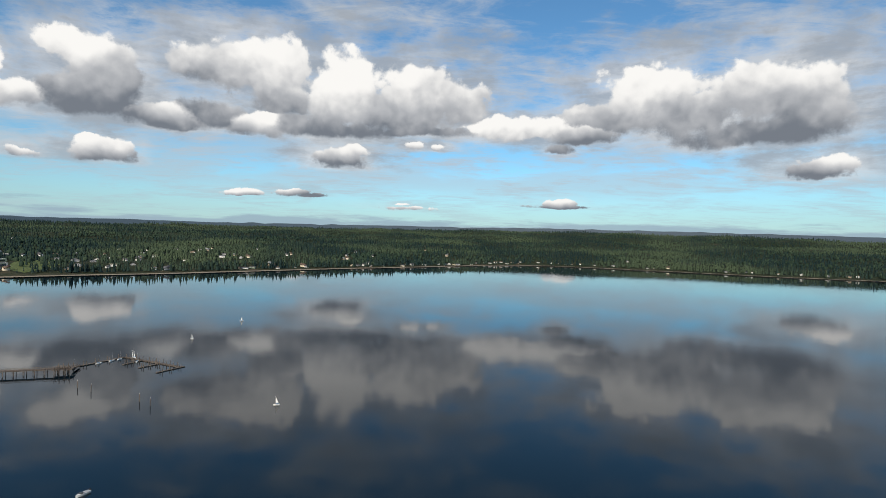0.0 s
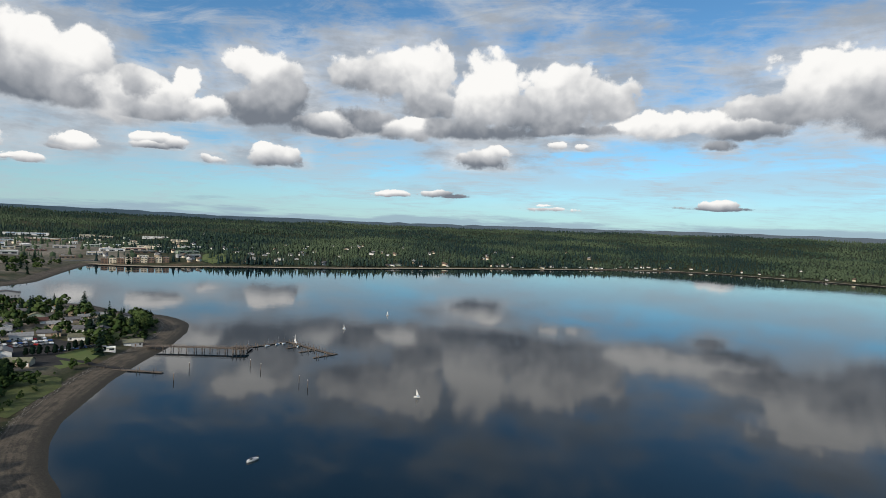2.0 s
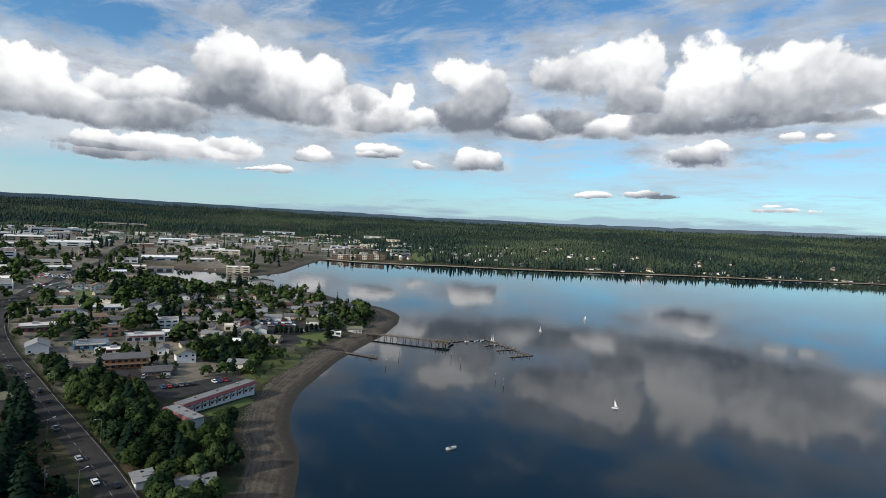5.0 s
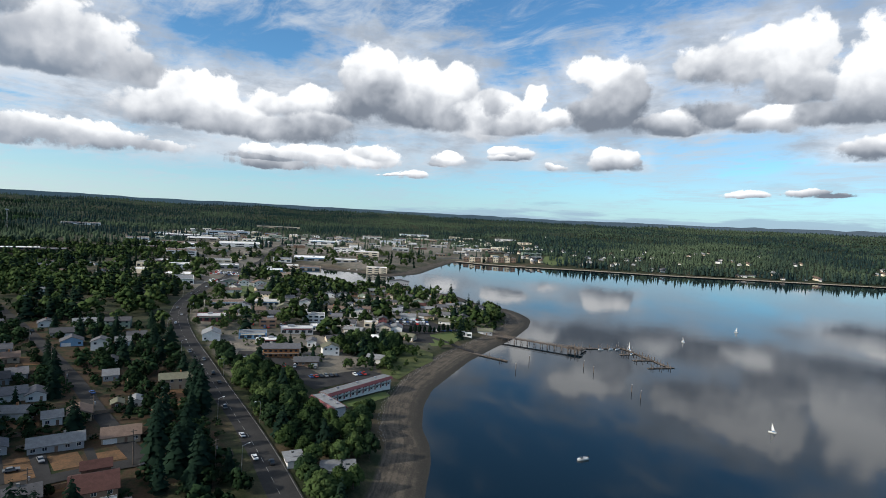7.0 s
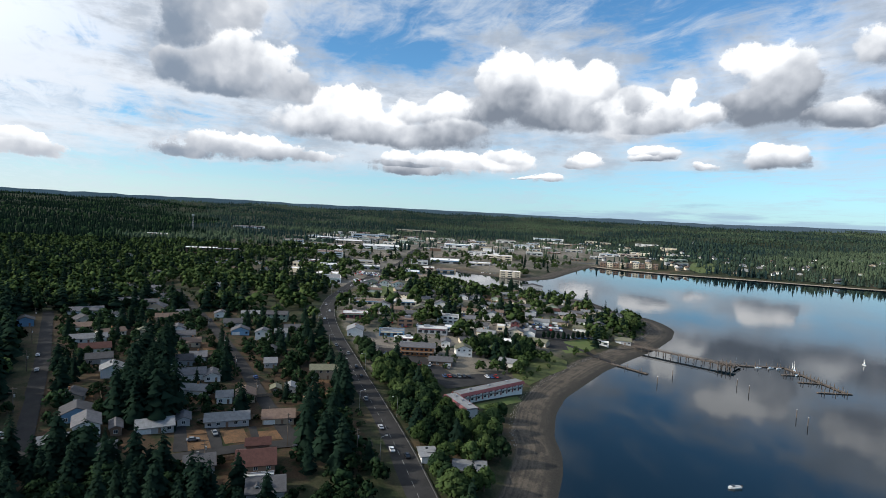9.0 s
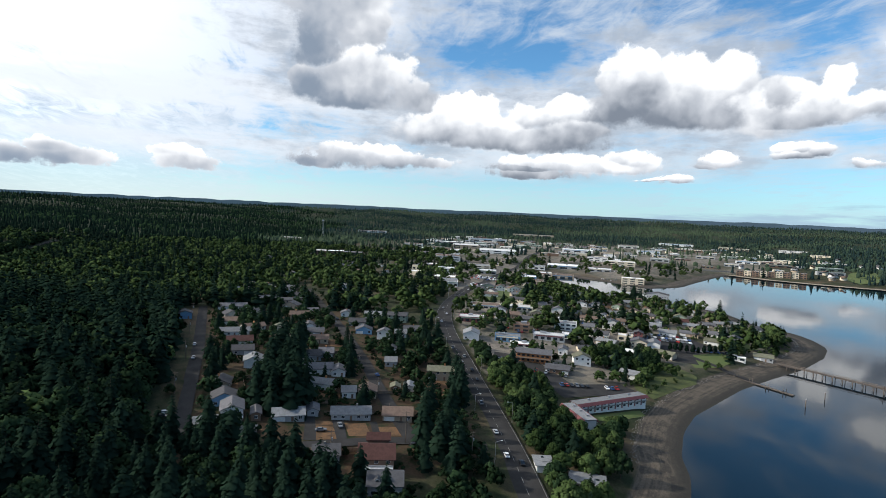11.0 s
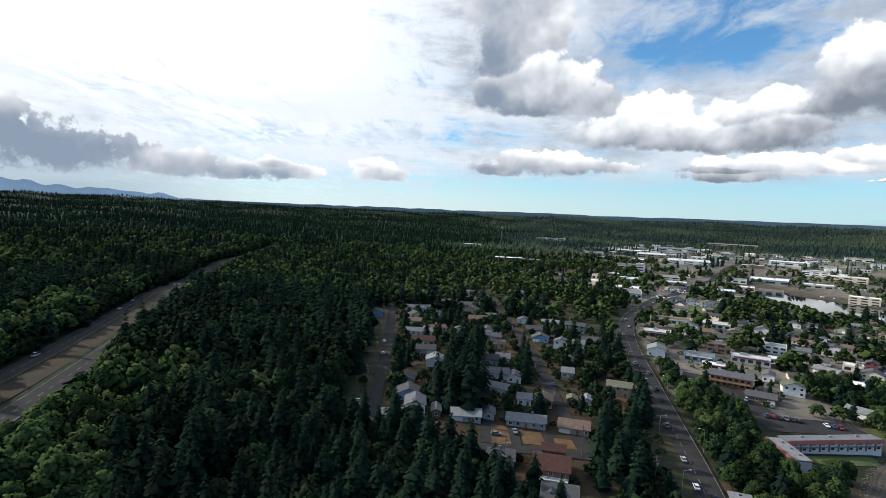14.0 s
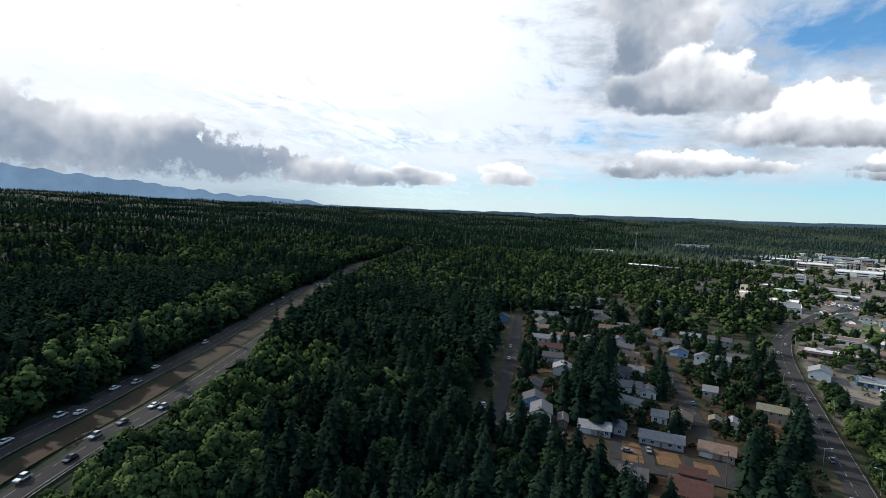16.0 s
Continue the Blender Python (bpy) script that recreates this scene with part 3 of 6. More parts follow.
def resample(line, step):
    line = np.asarray(line, float)
    seg = np.hypot(*np.diff(line, axis=0).T)
    at = np.concatenate([[0], np.cumsum(seg)])
    s = np.arange(0, at[-1], step)
    # rounded corners: smooth the broken line
    x, y = np.interp(s, at, line[:, 0]), np.interp(s, at, line[:, 1])
    w = max(1, int(30 / step))
    pad = lambda v: np.concatenate([2 * v[0] - v[w:0:-1], v, 2 * v[-1] - v[-2:-w - 2:-1]])
    kernel = np.ones(2 * w + 1) / (2 * w + 1)
    return np.convolve(pad(x), kernel, "valid"), np.convolve(pad(y), kernel, "valid")


def resample_pairs(line, n):
    """n places evenly along a line."""
    x, y = resample(line, 4.0)
    k = np.linspace(0, len(x) - 1, n).astype(int)
    return list(zip(x[k], y[k]))


def ribbon(name, line, wide, material, lift, offset=0.0, step=6.0, dash=0, parent=None, thick=0.0):
    """A strip laid along a line on the land; dash: metres of mark and of gap."""
    x, y = resample(line, step)
    dx, dy = np.gradient(x), np.gradient(y)
    d = np.hypot(dx, dy)
    nx, ny = -dy / d, dx / d
    z = ground_height(x, y) + lift
    cols = np.linspace(offset - wide / 2, offset + wide / 2, 3 if wide > 4 else 2)
    verts, faces = [], []
    c = len(cols)
    for k in range(len(x)):
        verts += [(x[k] + nx[k] * o, y[k] + ny[k] * o, z[k]) for o in cols]
    for k in range(len(x) - 1):
        if dash and k % 2:
            continue
        faces += [(k * c + i, k * c + i + 1, k * c + c + i + 1, k * c + c + i) for i in range(c - 1)]
    ob = mesh_object(name, verts, faces, material, parent)
    return ob


for road_name, line, wide in ROADS:
    road = tagged(ribbon(road_name, line, wide, ASPHALT, 0.22), "worn grey asphalt road with painted lines", "road", kind="structure")
    if wide > 9:
        for off in (-wide / 2 + 0.6, wide / 2 - 0.6):
            ribbon("edge_line", line, 0.15, ROAD_LINE, 0.25, off, parent=road)
        ribbon("lane_line", line, 0.16, ROAD_LINE, 0.25, 0.0, 4.0, 4, parent=road)

far_sand = [(x * 1.007, y * 1.007) for x, y in SHORE_FLATS[7:] + SHORE_FAR[:17]]
tagged(ribbon("beach", far_sand, 23.0, FAR_SAND, 1.1, 0.0, 12.0), "pale tan beach along the far shore", "beach", kind="structure")


# ---- makers of things ----
MESHES = {}


def thing(name, x, y, z, turn, label, category, group="", scale=1.0):
    ob = new(name)
    ob.empty_display_size = 0.5
    ob.matrix_basis = pose(x, y, z, 0, 0, turn) @ Matrix.Scale(scale, 4)
    return tagged(ob, label, category, group)


def part(name, mesh, parent, at=(0, 0, 0), turn=0.0, label=""):
    ob = new(name, mesh)
    ob.parent = parent
    ob.matrix_basis = pose(*at, 0, 0, turn)
    if label:
        ob["label"] = label
    return ob


def solid(key, material, build):
    """A mesh made once and shared under its key; build returns vertices and faces."""
    key = (key, material.name)
    if key not in MESHES:
        verts, faces = build()
        me = bpy.data.meshes.new(str(key[0]))
        me.from_pydata([tuple(v) for v in verts], [], [tuple(f) for f in faces])
        me.materials.append(material)
        MESHES[key] = me
    return MESHES[key]


def box(x0, y0, z0, x1, y1, z1):
    v = [(x, y, z) for z in (z0, z1) for x, y in ((x0, y0), (x1, y0), (x1, y1), (x0, y1))]
    return v, [(3, 2, 1, 0), (4, 5, 6, 7), (0, 1, 5, 4), (1, 2, 6, 5), (2, 3, 7, 6), (3, 0, 4, 7)]


def joined(*solids):
    verts, faces = [], []
    for v, f in solids:
        n = len(verts)
        verts += list(v)
        faces += [tuple(i + n for i in face) for face in f]
    return verts, faces


def box_mesh(x0, y0, z0, x1, y1, z1, material, key="box"):
    r = lambda v: round(v, 2)
    dims = (key, r(x0), r(y0), r(z0), r(x1), r(y1), r(z1))
    return solid(dims, material, lambda: box(x0, y0, z0, x1, y1, z1))


def tube(x0, y0, z0, x1, y1, z1, r0, r1, n=7):
    a, b = Vector((x0, y0, z0)), Vector((x1, y1, z1))
    q = (b - a).to_track_quat("Z", "Y")
    v = [p + q @ Vector((r * math.cos(6.2832 * k / n), r * math.sin(6.2832 * k / n), 0)) for p, r in ((a, r0), (b, r1)) for k in range(n)]
    return v, [(k, (k + 1) % n, n + (k + 1) % n, n + k) for k in range(n)] + [tuple(range(n - 1, -1, -1)), tuple(range(n, 2 * n))]


def extruded(profile, half, taper=None):
    """A profile in x and z drawn out over y; taper: half widths by height."""
    n = len(profile)
    wide = lambda z: half if taper is None else float(np.interp(z, *zip(*taper)))
    v = [(x, s * wide(z), z) for s in (-1, 1) for x, z in profile]
    return v, [tuple(range(n)), tuple(range(2 * n - 1, n - 1, -1))] + [(k, n + k, n + (k + 1) % n, (k + 1) % n) for k in range(n)]


WALL = dict(zip(("white", "cream", "grey", "tan", "brown", "blue", "green"), WALLS))
WALL["red"] = RED_TRIM
ROOF = dict(zip(("grey", "charcoal", "brown", "pale", "red", "moss"), ROOFS))
dice = random.Random(5)
TAKEN = []          # plan circles kept free of trees


def window(parent, x, y, z, wide=1.3, high=1.2, turn=0.0, trim=PAINT_WHITE):
    if math.hypot(*parent.matrix_basis.translation.xy) > 340:
        return part("window", box_mesh(-wide / 2, -0.06, 0, wide / 2, 0.02, high, GLASS, "far_window"), parent, (x, y, z), turn)
    t = 0.09
    frame_mesh = solid(("window", wide, high), trim, lambda: joined(
        box(-wide / 2 - t, -0.07, -t, wide / 2 + t, 0.02, 0), box(-wide / 2 - t, -0.07, high, wide / 2 + t, 0.02, high + t),
        box(-wide / 2 - t, -0.07, 0, -wide / 2, 0.02, high), box(wide / 2, -0.07, 0, wide / 2 + t, 0.02, high), box(-0.03, -0.05, 0, 0.03, 0.02, high)))
    w = part("window", frame_mesh, parent, (x, y, z), turn)
    part("pane", box_mesh(-wide / 2, -0.035, 0, wide / 2, 0.01, high, GLASS, "pane"), w)
    return w


def gabled(w, d, h, kind, rise):
    """Wall shell with its gable ends, sunk a metre into the ground."""
    if kind == "front":
        v = [(-w / 2, 0, -1.2), (w / 2, 0, -1.2), (w / 2, d, -1.2), (-w / 2, d, -1.2), (-w / 2, 0, h), (w / 2, 0, h), (w / 2, d, h), (-w / 2, d, h), (0, 0, h + rise), (0, d, h + rise)]
        f = [(0, 1, 5, 8, 4), (1, 2, 6, 5), (2, 3, 7, 9, 6), (3, 0, 4, 7)]
    else:
        v = [(-w / 2, 0, -1.2), (w / 2, 0, -1.2), (w / 2, d, -1.2), (-w / 2, d, -1.2), (-w / 2, 0, h), (w / 2, 0, h), (w / 2, d, h), (-w / 2, d, h), (-w / 2, d / 2, h + rise), (w / 2, d / 2, h + rise)]
        f = [(0, 1, 5, 4), (1, 2, 6, 9, 5), (2, 3, 7, 6), (3, 0, 4, 8, 7)]
    return v, f


def roof_slabs(w, d, h, kind, rise, over=0.6, thick=0.2):
    span = w if kind == "front" else d
    k = rise / (span / 2)
    o = over
    prof = [(-span / 2 - o, h - o * k), (0, h + rise), (span / 2 + o, h - o * k), (span / 2 + o, h - o * k + thick), (0, h + rise + thick * 1.3), (-span / 2 - o, h - o * k + thick)]
    v = []
    lo, hi = (-o, d + o) if kind == "front" else (-w / 2 - o, w / 2 + o)
    for s in (lo, hi):
        for p, z in prof:
            v.append((p, s, z + 0.02) if kind == "front" else (s, p + d / 2, z + 0.02))
    f = [(0, 1, 4, 5), (1, 2, 3, 4), (11, 10, 7, 6), (10, 9, 8, 7)] + [(a, a + 6, (a + 1) % 6 + 6, (a + 1) % 6) for a in range(6)]
    if kind == "side":
        f = [tuple(reversed(q)) for q in f]
    return v, f


def house(x, y, turn, w, d, h, kind, wall, roof, group="houses of the neighbourhood"):
    z = float(ground_height(x, y))
    far = math.hypot(x, y) > 330
    storeys = "two-storey" if h > 4.5 else "single-storey"
    paint = {"charcoal": "dark grey", "pale": "pale grey", "moss": "mossy grey"}.get(roof, roof)
    hs = thing("house", x, y, z, turn, f"{storeys} {wall} house with a {paint} shingle roof", "house", group)
    rise = min(2.6, 0.21 * (w if kind == "front" else d))
    part("wall", solid(("wall", w, d, h, kind), WALL[wall], lambda: gabled(w, d, h, kind, rise)), hs)
    part("roof", solid(("roof", w, d, h, kind), ROOF[roof], lambda: roof_slabs(w, d, h, kind, rise)), hs)
    gx = None
    if w > 8 and dice.random() < 0.7:
        gx = dice.choice((-1, 1)) * (w / 2 - 2.8)
        part("garage_door", solid("garage_door", PAINT_WHITE, lambda: joined(*[box(-2.3, -0.06, 0.53 * k, 2.3, 0.02, 0.53 * k + 0.5) for k in range(4)])), hs, (gx, 0, 0), label="white panelled garage door")
    n = max(1, int(w / 3.2))
    for level in range(2 if h > 4.5 else 1):
        for k in range(n):
            wx = (k + 0.5) * w / n - w / 2
            if level == 0 and gx is not None and abs(wx - gx) < 3.3:
                continue
            if level == 0 and k == n // 2 and n > 1:
                part("door", box_mesh(-0.5, -0.07, 0, 0.5, 0.03, 2.05, WALL["brown"], "door"), hs, (wx, 0, 0))
                continue
            window(hs, wx, 0, 1.0 + 2.7 * level)
    for side, ang in ((-1, -90), (1, 90)):
        for k in range(0 if far else 2):
            window(hs, side * w / 2, d * (k + 1) / 3, 1.0, 1.1, 1.1, ang)
    if dice.random() < 0.5 and w > 6:
        cx = dice.uniform(-0.25, 0.25) * w
        part("chimney", box_mesh(-0.4, -0.35, 0, 0.4, 0.35, 2.2, CONCRETE if dice.random() < 0.5 else BRICK_WALL, "chimney"), hs, (cx, d / 2, h + rise * 0.45))
    if dice.random() < 0.4:
        part("roof_vent", box_mesh(-0.2, -0.2, 0, 0.2, 0.2, 0.7, METAL, "vent"), hs, (0.3 * w * dice.uniform(-1, 1), d * 0.62, h + rise * 0.45))
    TAKEN.append((x, y, turn, w, d))
    return hs


def shop(x, y, turn, w, d, h, wall, storeys, name="commercial_building", group="shops and offices of the town"):
    z = float(ground_height(x, y))
    b = thing(name, x, y, z, turn, f"flat-roofed {wall} commercial building beside its car park", "building", group)
    part("wall", solid(("block", w, d, h), WALL[wall], lambda: joined(
        box(-w / 2, 0, -2, w / 2, d, h - 0.6), box(-w / 2, 0, h - 0.6, w / 2, 0.35, h), box(-w / 2, d - 0.35, h - 0.6, w / 2, d, h),
        box(-w / 2, 0.35, h - 0.6, -w / 2 + 0.35, d - 0.35, h), box(w / 2 - 0.35, 0.35, h - 0.6, w / 2, d - 0.35, h))), b)
    part("roof", box_mesh(-w / 2 + 0.35, 0.35, h - 0.6, w / 2 - 0.35, d - 0.35, h - 0.42, dice.choice((FLAT_ROOF, FLAT_ROOF, FLAT_ROOF, ROOF["pale"], ROOF["brown"])), "flat_roof"), b)
    step = h / storeys
    n = int(max(2, min(3 if math.hypot(x, y) > 850 else 6, w / 4.5)))
    for s in range(storeys):
        for k in range(n):
            window(b, (k + 0.5) * w / n - w / 2, 0, s * step + 0.9, round(w / n * 0.62, 1), round(step * 0.45, 1), trim=METAL)
    if storeys == 1:
        part("sign_band", box_mesh(-w * 0.42, -0.25, h * 0.72, w * 0.42, 0.02, h * 0.9, dice.choice((RED_TRIM, WALL["blue"], WALL["cream"], WALL["green"])), "band"), b)
    for k in range(1):
        s = dice.choice((1.2, 1.8, 2.4))
        part("rooftop_unit", box_mesh(-s, -s * 0.7, 0, s, s * 0.7, 1.4, METAL, "unit"), b, (dice.uniform(-0.35, 0.35) * w, d * dice.uniform(0.25, 0.8), h - 0.42))
    TAKEN.append((x, y, turn, w, d))
    return b


# trees -------------------------------------------------------------
def fir_shape(seed, rings, arms, blades):
    """Unit-height fir crown: whorls of drooping boughs, each a few folded blades."""
    rng = random.Random(seed)
    v, f = [], []
    lean = rng.uniform(0.8, 1.15)
    for i in range(rings):
        u = i / (rings - 1)
        z = 0.10 + 0.88 * u ** 0.92
        reach = (0.245 * (1 - u) ** 0.70 + 0.012) * rng.uniform(0.8, 1.15) * lean
        off = rng.uniform(0, 6.28)
        for k in range(max(4, int(arms * (1 - 0.45 * u)))):
            a = off + 6.2832 * k / max(4, int(arms * (1 - 0.45 * u))) + rng.uniform(-0.25, 0.25)
            r = reach * rng.uniform(0.6, 1.25)
            drop = r * rng.uniform(0.3, 0.8)
            sway = rng.uniform(-0.7, 0.7) * 0.88 / rings
            ca, sa = math.cos(a), math.sin(a)
            for b in range(blades):
                s0, s1 = b / blades * 0.8, (b + 1.35) / (blades + 0.35)
                w = r * (0.42 - 0.16 * b / max(1, blades)) * rng.uniform(0.8, 1.2) * (1.5 if blades == 1 else 1.0)
                zz = z + sway + rng.uniform(-0.012, 0.012)
                mid = (s0 + s1) / 2
                n = len(v)
                v += [(ca * r * s0, sa * r * s0, zz - drop * s0 * s0), (ca * r * mid - sa * w, sa * r * mid + ca * w, zz - drop * mid * mid - w * 0.7),
                      (ca * r * s1, sa * r * s1, zz - drop * s1 * s1), (ca * r * mid + sa * w, sa * r * mid - ca * w, zz - drop * mid * mid - w * 0.7)]
                f += [(n, n + 2, n + 1), (n, n + 3, n + 2)]
    v = np.array(v)
    out = np.stack([v[:, 0] * 4.0, v[:, 1] * 4.0, np.full(len(v), 0.6)], -1)
    return v, f, out / np.linalg.norm(out, axis=1)[:, None]


def broad_shape(seed, lobes, clumps, flat=1.0):
    """Unit-height round crown: overlapping lobes, each covered with small leaf clumps."""
    rng = random.Random(seed)
    v, f = [], []
    spots = []
    for i in range(lobes):
        u = (i + 0.5) / lobes
        z = 0.30 + 0.52 * u + rng.uniform(-0.05, 0.05)
        spread = 0.26 * math.sin(math.pi * min(1, 0.25 + 0.72 * u)) * flat
        a = i * 2.4 + rng.uniform(-0.5, 0.5)
        spots.append((spread * math.cos(a), spread * math.sin(a), z, rng.uniform(0.12, 0.19) * (1.15 - 0.35 * u)))
    mids = []
    for x, y, z, r in spots:
        n = len(v)
        for q in range(6):
            v.append((x + 0.72 * r * math.cos(q * 1.047), y + 0.72 * r * math.sin(q * 1.047), z))
        v += [(x, y, z - 0.66 * r), (x, y, z + 0.66 * r)]
        f += [(n + q, n + (q + 1) % 6, n + 7) for q in range(6)] + [(n + (q + 1) % 6, n + q, n + 6) for q in range(6)]
        for c in range(clumps):
            d = Vector((rng.gauss(0, 1), rng.gauss(0, 1), rng.gauss(0.25, 0.9))).normalized()
            p = Vector((x, y, z)) + d * r * rng.uniform(0.82, 1.12)
            q = (d + Vector((rng.uniform(-0.7, 0.7), rng.uniform(-0.7, 0.7), rng.uniform(-0.3, 0.8)))).to_track_quat("Z", "Y")
            s = r * rng.uniform(0.8, 1.3) * 1.75 / math.sqrt(clumps)
            n = len(v)
            v += [tuple(p + q @ Vector((s * i, s * j, -0.3 * s * abs(i)))) for i, j in ((-1, -0.5), (0.3, -1), (1, 0.3), (-0.4, 1))]
            f += [(n, n + 1, n + 2), (n, n + 2, n + 3)]
        mids += [(x, y, z - 0.25 * r)] * (len(v) - len(mids))
    v = np.array(v)
    out = v - np.array(mids)
    out = out / np.linalg.norm(out, axis=1)[:, None] + np.array([0, 0, 0.25]) + 0.9 * (v - np.array([0, 0, 0.5]))
    return v, f, out / np.linalg.norm(out, axis=1)[:, None]


def limbs_shape(seed, fir):
    rng = random.Random(seed)
    if fir:
        return joined(tube(0, 0, -0.05, 0, 0, 0.5, 0.016, 0.009, 6), tube(0, 0, 0.5, 0, 0, 0.99, 0.009, 0.001, 5))
    arms = [tube(0, 0, -0.06, 0.01, 0.0, 0.36, 0.024, 0.016, 7)]
    for k in range(5):
        a = k * 1.26 + rng.uniform(-0.3, 0.3)
        arms.append(tube(0.01, 0, 0.26 + 0.03 * k, 0.2 * math.cos(a), 0.2 * math.sin(a), 0.58 + 0.05 * k, 0.012, 0.003, 5))
    return joined(*arms)


TREE_KINDS = {
    "fir_tree": (CONIFER, [fir_shape(s, 24, 9, 2) for s in range(5)], True, "tall dark green fir tree", "tree"),
    "maple_tree": (BROADLEAF, [broad_shape(s, 17, 52) for s in range(20, 24)], False, "full green broadleaf tree with a rounded crown", "tree"),
    "alder_tree": (LIGHTLEAF, [broad_shape(s, 18, 52, 0.95) for s in range(30, 33)], False, "light green alder tree with a loose crown", "tree"),
    "cypress_tree": (CONIFER, [broad_shape(s, 13, 20, 0.22) for s in range(40, 42)], True, "slim dark columnar cypress beside the park", "tree"),
}
TREES, SPARE, GROWN = {}, {}, {}


def tree(kind, x, y, high, group, variant=None):
    material, shapes, fir, label, category = TREE_KINDS[kind]
    k = dice.randrange(len(shapes)) if variant is None else variant
    GROWN[kind] = GROWN.get(kind, 0) + 1
    if GROWN[kind] > 235:
        SPARE.setdefault(kind, []).append((x, y, high))
        return None
    m = pose(x, y, float(ground_height(x, y)), 0, 0, dice.uniform(0, 360)) @ Matrix.Diagonal((high * dice.uniform(0.9, 1.15),) * 2 + (high, 1))
    if (kind, k) in TREES:
        grown = TREES[kind, k].scale
        return tagged(copy_thing(TREES[kind, k], m @ Matrix.Diagonal((1 / grown.x, 1 / grown.y, 1 / grown.z, 1))), group=group)
    root = thing(kind, 0, 0, 0, 0, label, category, group)
    v, f, out = shapes[k]
    crown = solid((kind, "crown", k), material, lambda: (v, f))
    crown.polygons.foreach_set("use_smooth", np.ones(len(f), bool))
    crown.normals_split_custom_set_from_vertices(out.tolist())
    part("crown", crown, root)
    part("trunk", solid((kind, "trunk", k), BARK, lambda: limbs_shape(k, fir)), root)
    root.matrix_basis = m
    TREES[kind, k] = root
    return root


def stand(name, shapes, material, x, y, high, label, wide=1.0):
    """Many trees as one mesh."""
    rng = np.random.RandomState(len(x))
    z = ground_height(x, y) - 0.3
    pick = rng.randint(0, len(shapes), len(x))
    spin, fat = rng.uniform(0, 6.28, len(x)), rng.uniform(0.8, 1.25, len(x)) * wide
    vs, loops, starts, outs, n, at = [], [], [], [], 0, 0
    for k, (v, f, *out) in enumerate(shapes):
        on = np.where(pick == k)[0]
        if not len(on):
            continue
        v = np.asarray(v)
        c, s = np.cos(spin[on])[:, None], np.sin(spin[on])[:, None]
        wd = (high[on] * fat[on])[:, None]
        px = x[on][:, None] + (v[:, 0] * c - v[:, 1] * s) * wd
        py = y[on][:, None] + (v[:, 0] * s + v[:, 1] * c) * wd
        pz = z[on][:, None] + v[:, 2] * high[on][:, None]
        vs.append(np.stack([px, py, pz], -1).reshape(-1, 3))
        if out:
            o = out[0]
            outs.append(np.stack([o[:, 0] * c - o[:, 1] * s, o[:, 0] * s + o[:, 1] * c, np.broadcast_to(o[:, 2], (len(on), len(v)))], -1).reshape(-1, 3))
        flat_f = np.concatenate([np.array(q) for q in f])
        size = np.array([len(q) for q in f])
        loops.append((flat_f[None, :] + (n + np.arange(len(on)) * len(v))[:, None]).ravel())
        st = np.concatenate([[0], np.cumsum(size)[:-1]])
        starts.append((st[None, :] + (at + np.arange(len(on)) * len(flat_f))[:, None]).ravel())
        n += len(on) * len(v)
        at += len(on) * len(flat_f)
    vs, loops, starts = np.concatenate(vs), np.concatenate(loops), np.concatenate(starts)
    me = bpy.data.meshes.new(name)
    me.vertices.add(len(vs))
    me.vertices.foreach_set("co", vs.astype(np.float32).ravel())
    me.loops.add(len(loops))
    me.loops.foreach_set("vertex_index", loops.astype(np.int32))
    me.polygons.add(len(starts))
    me.polygons.foreach_set("loop_start", starts.astype(np.int32))
    me.update(calc_edges=True)
    if outs:
        me.polygons.foreach_set("use_smooth", np.ones(len(starts), bool))
        me.normals_split_custom_set_from_vertices(np.concatenate(outs).tolist())
    me.materials.append(material)
    return tagged(new(name, me), label, "trees", kind="stuff")


# cars and boats ------------------------------------------------------
CAR_PAINT = {n: surface("car_paint_" + n, c, c, 2.0, 0.25, spec=0.5) for n, c in (("white", (0.75, 0.75, 0.75)), ("silver", (0.42, 0.43, 0.45)), ("black", (0.02, 0.02, 0.022)), ("red", (0.35, 0.03, 0.025)), ("blue", (0.05, 0.10, 0.24)), ("grey", (0.16, 0.17, 0.18)))}
CARS = {}


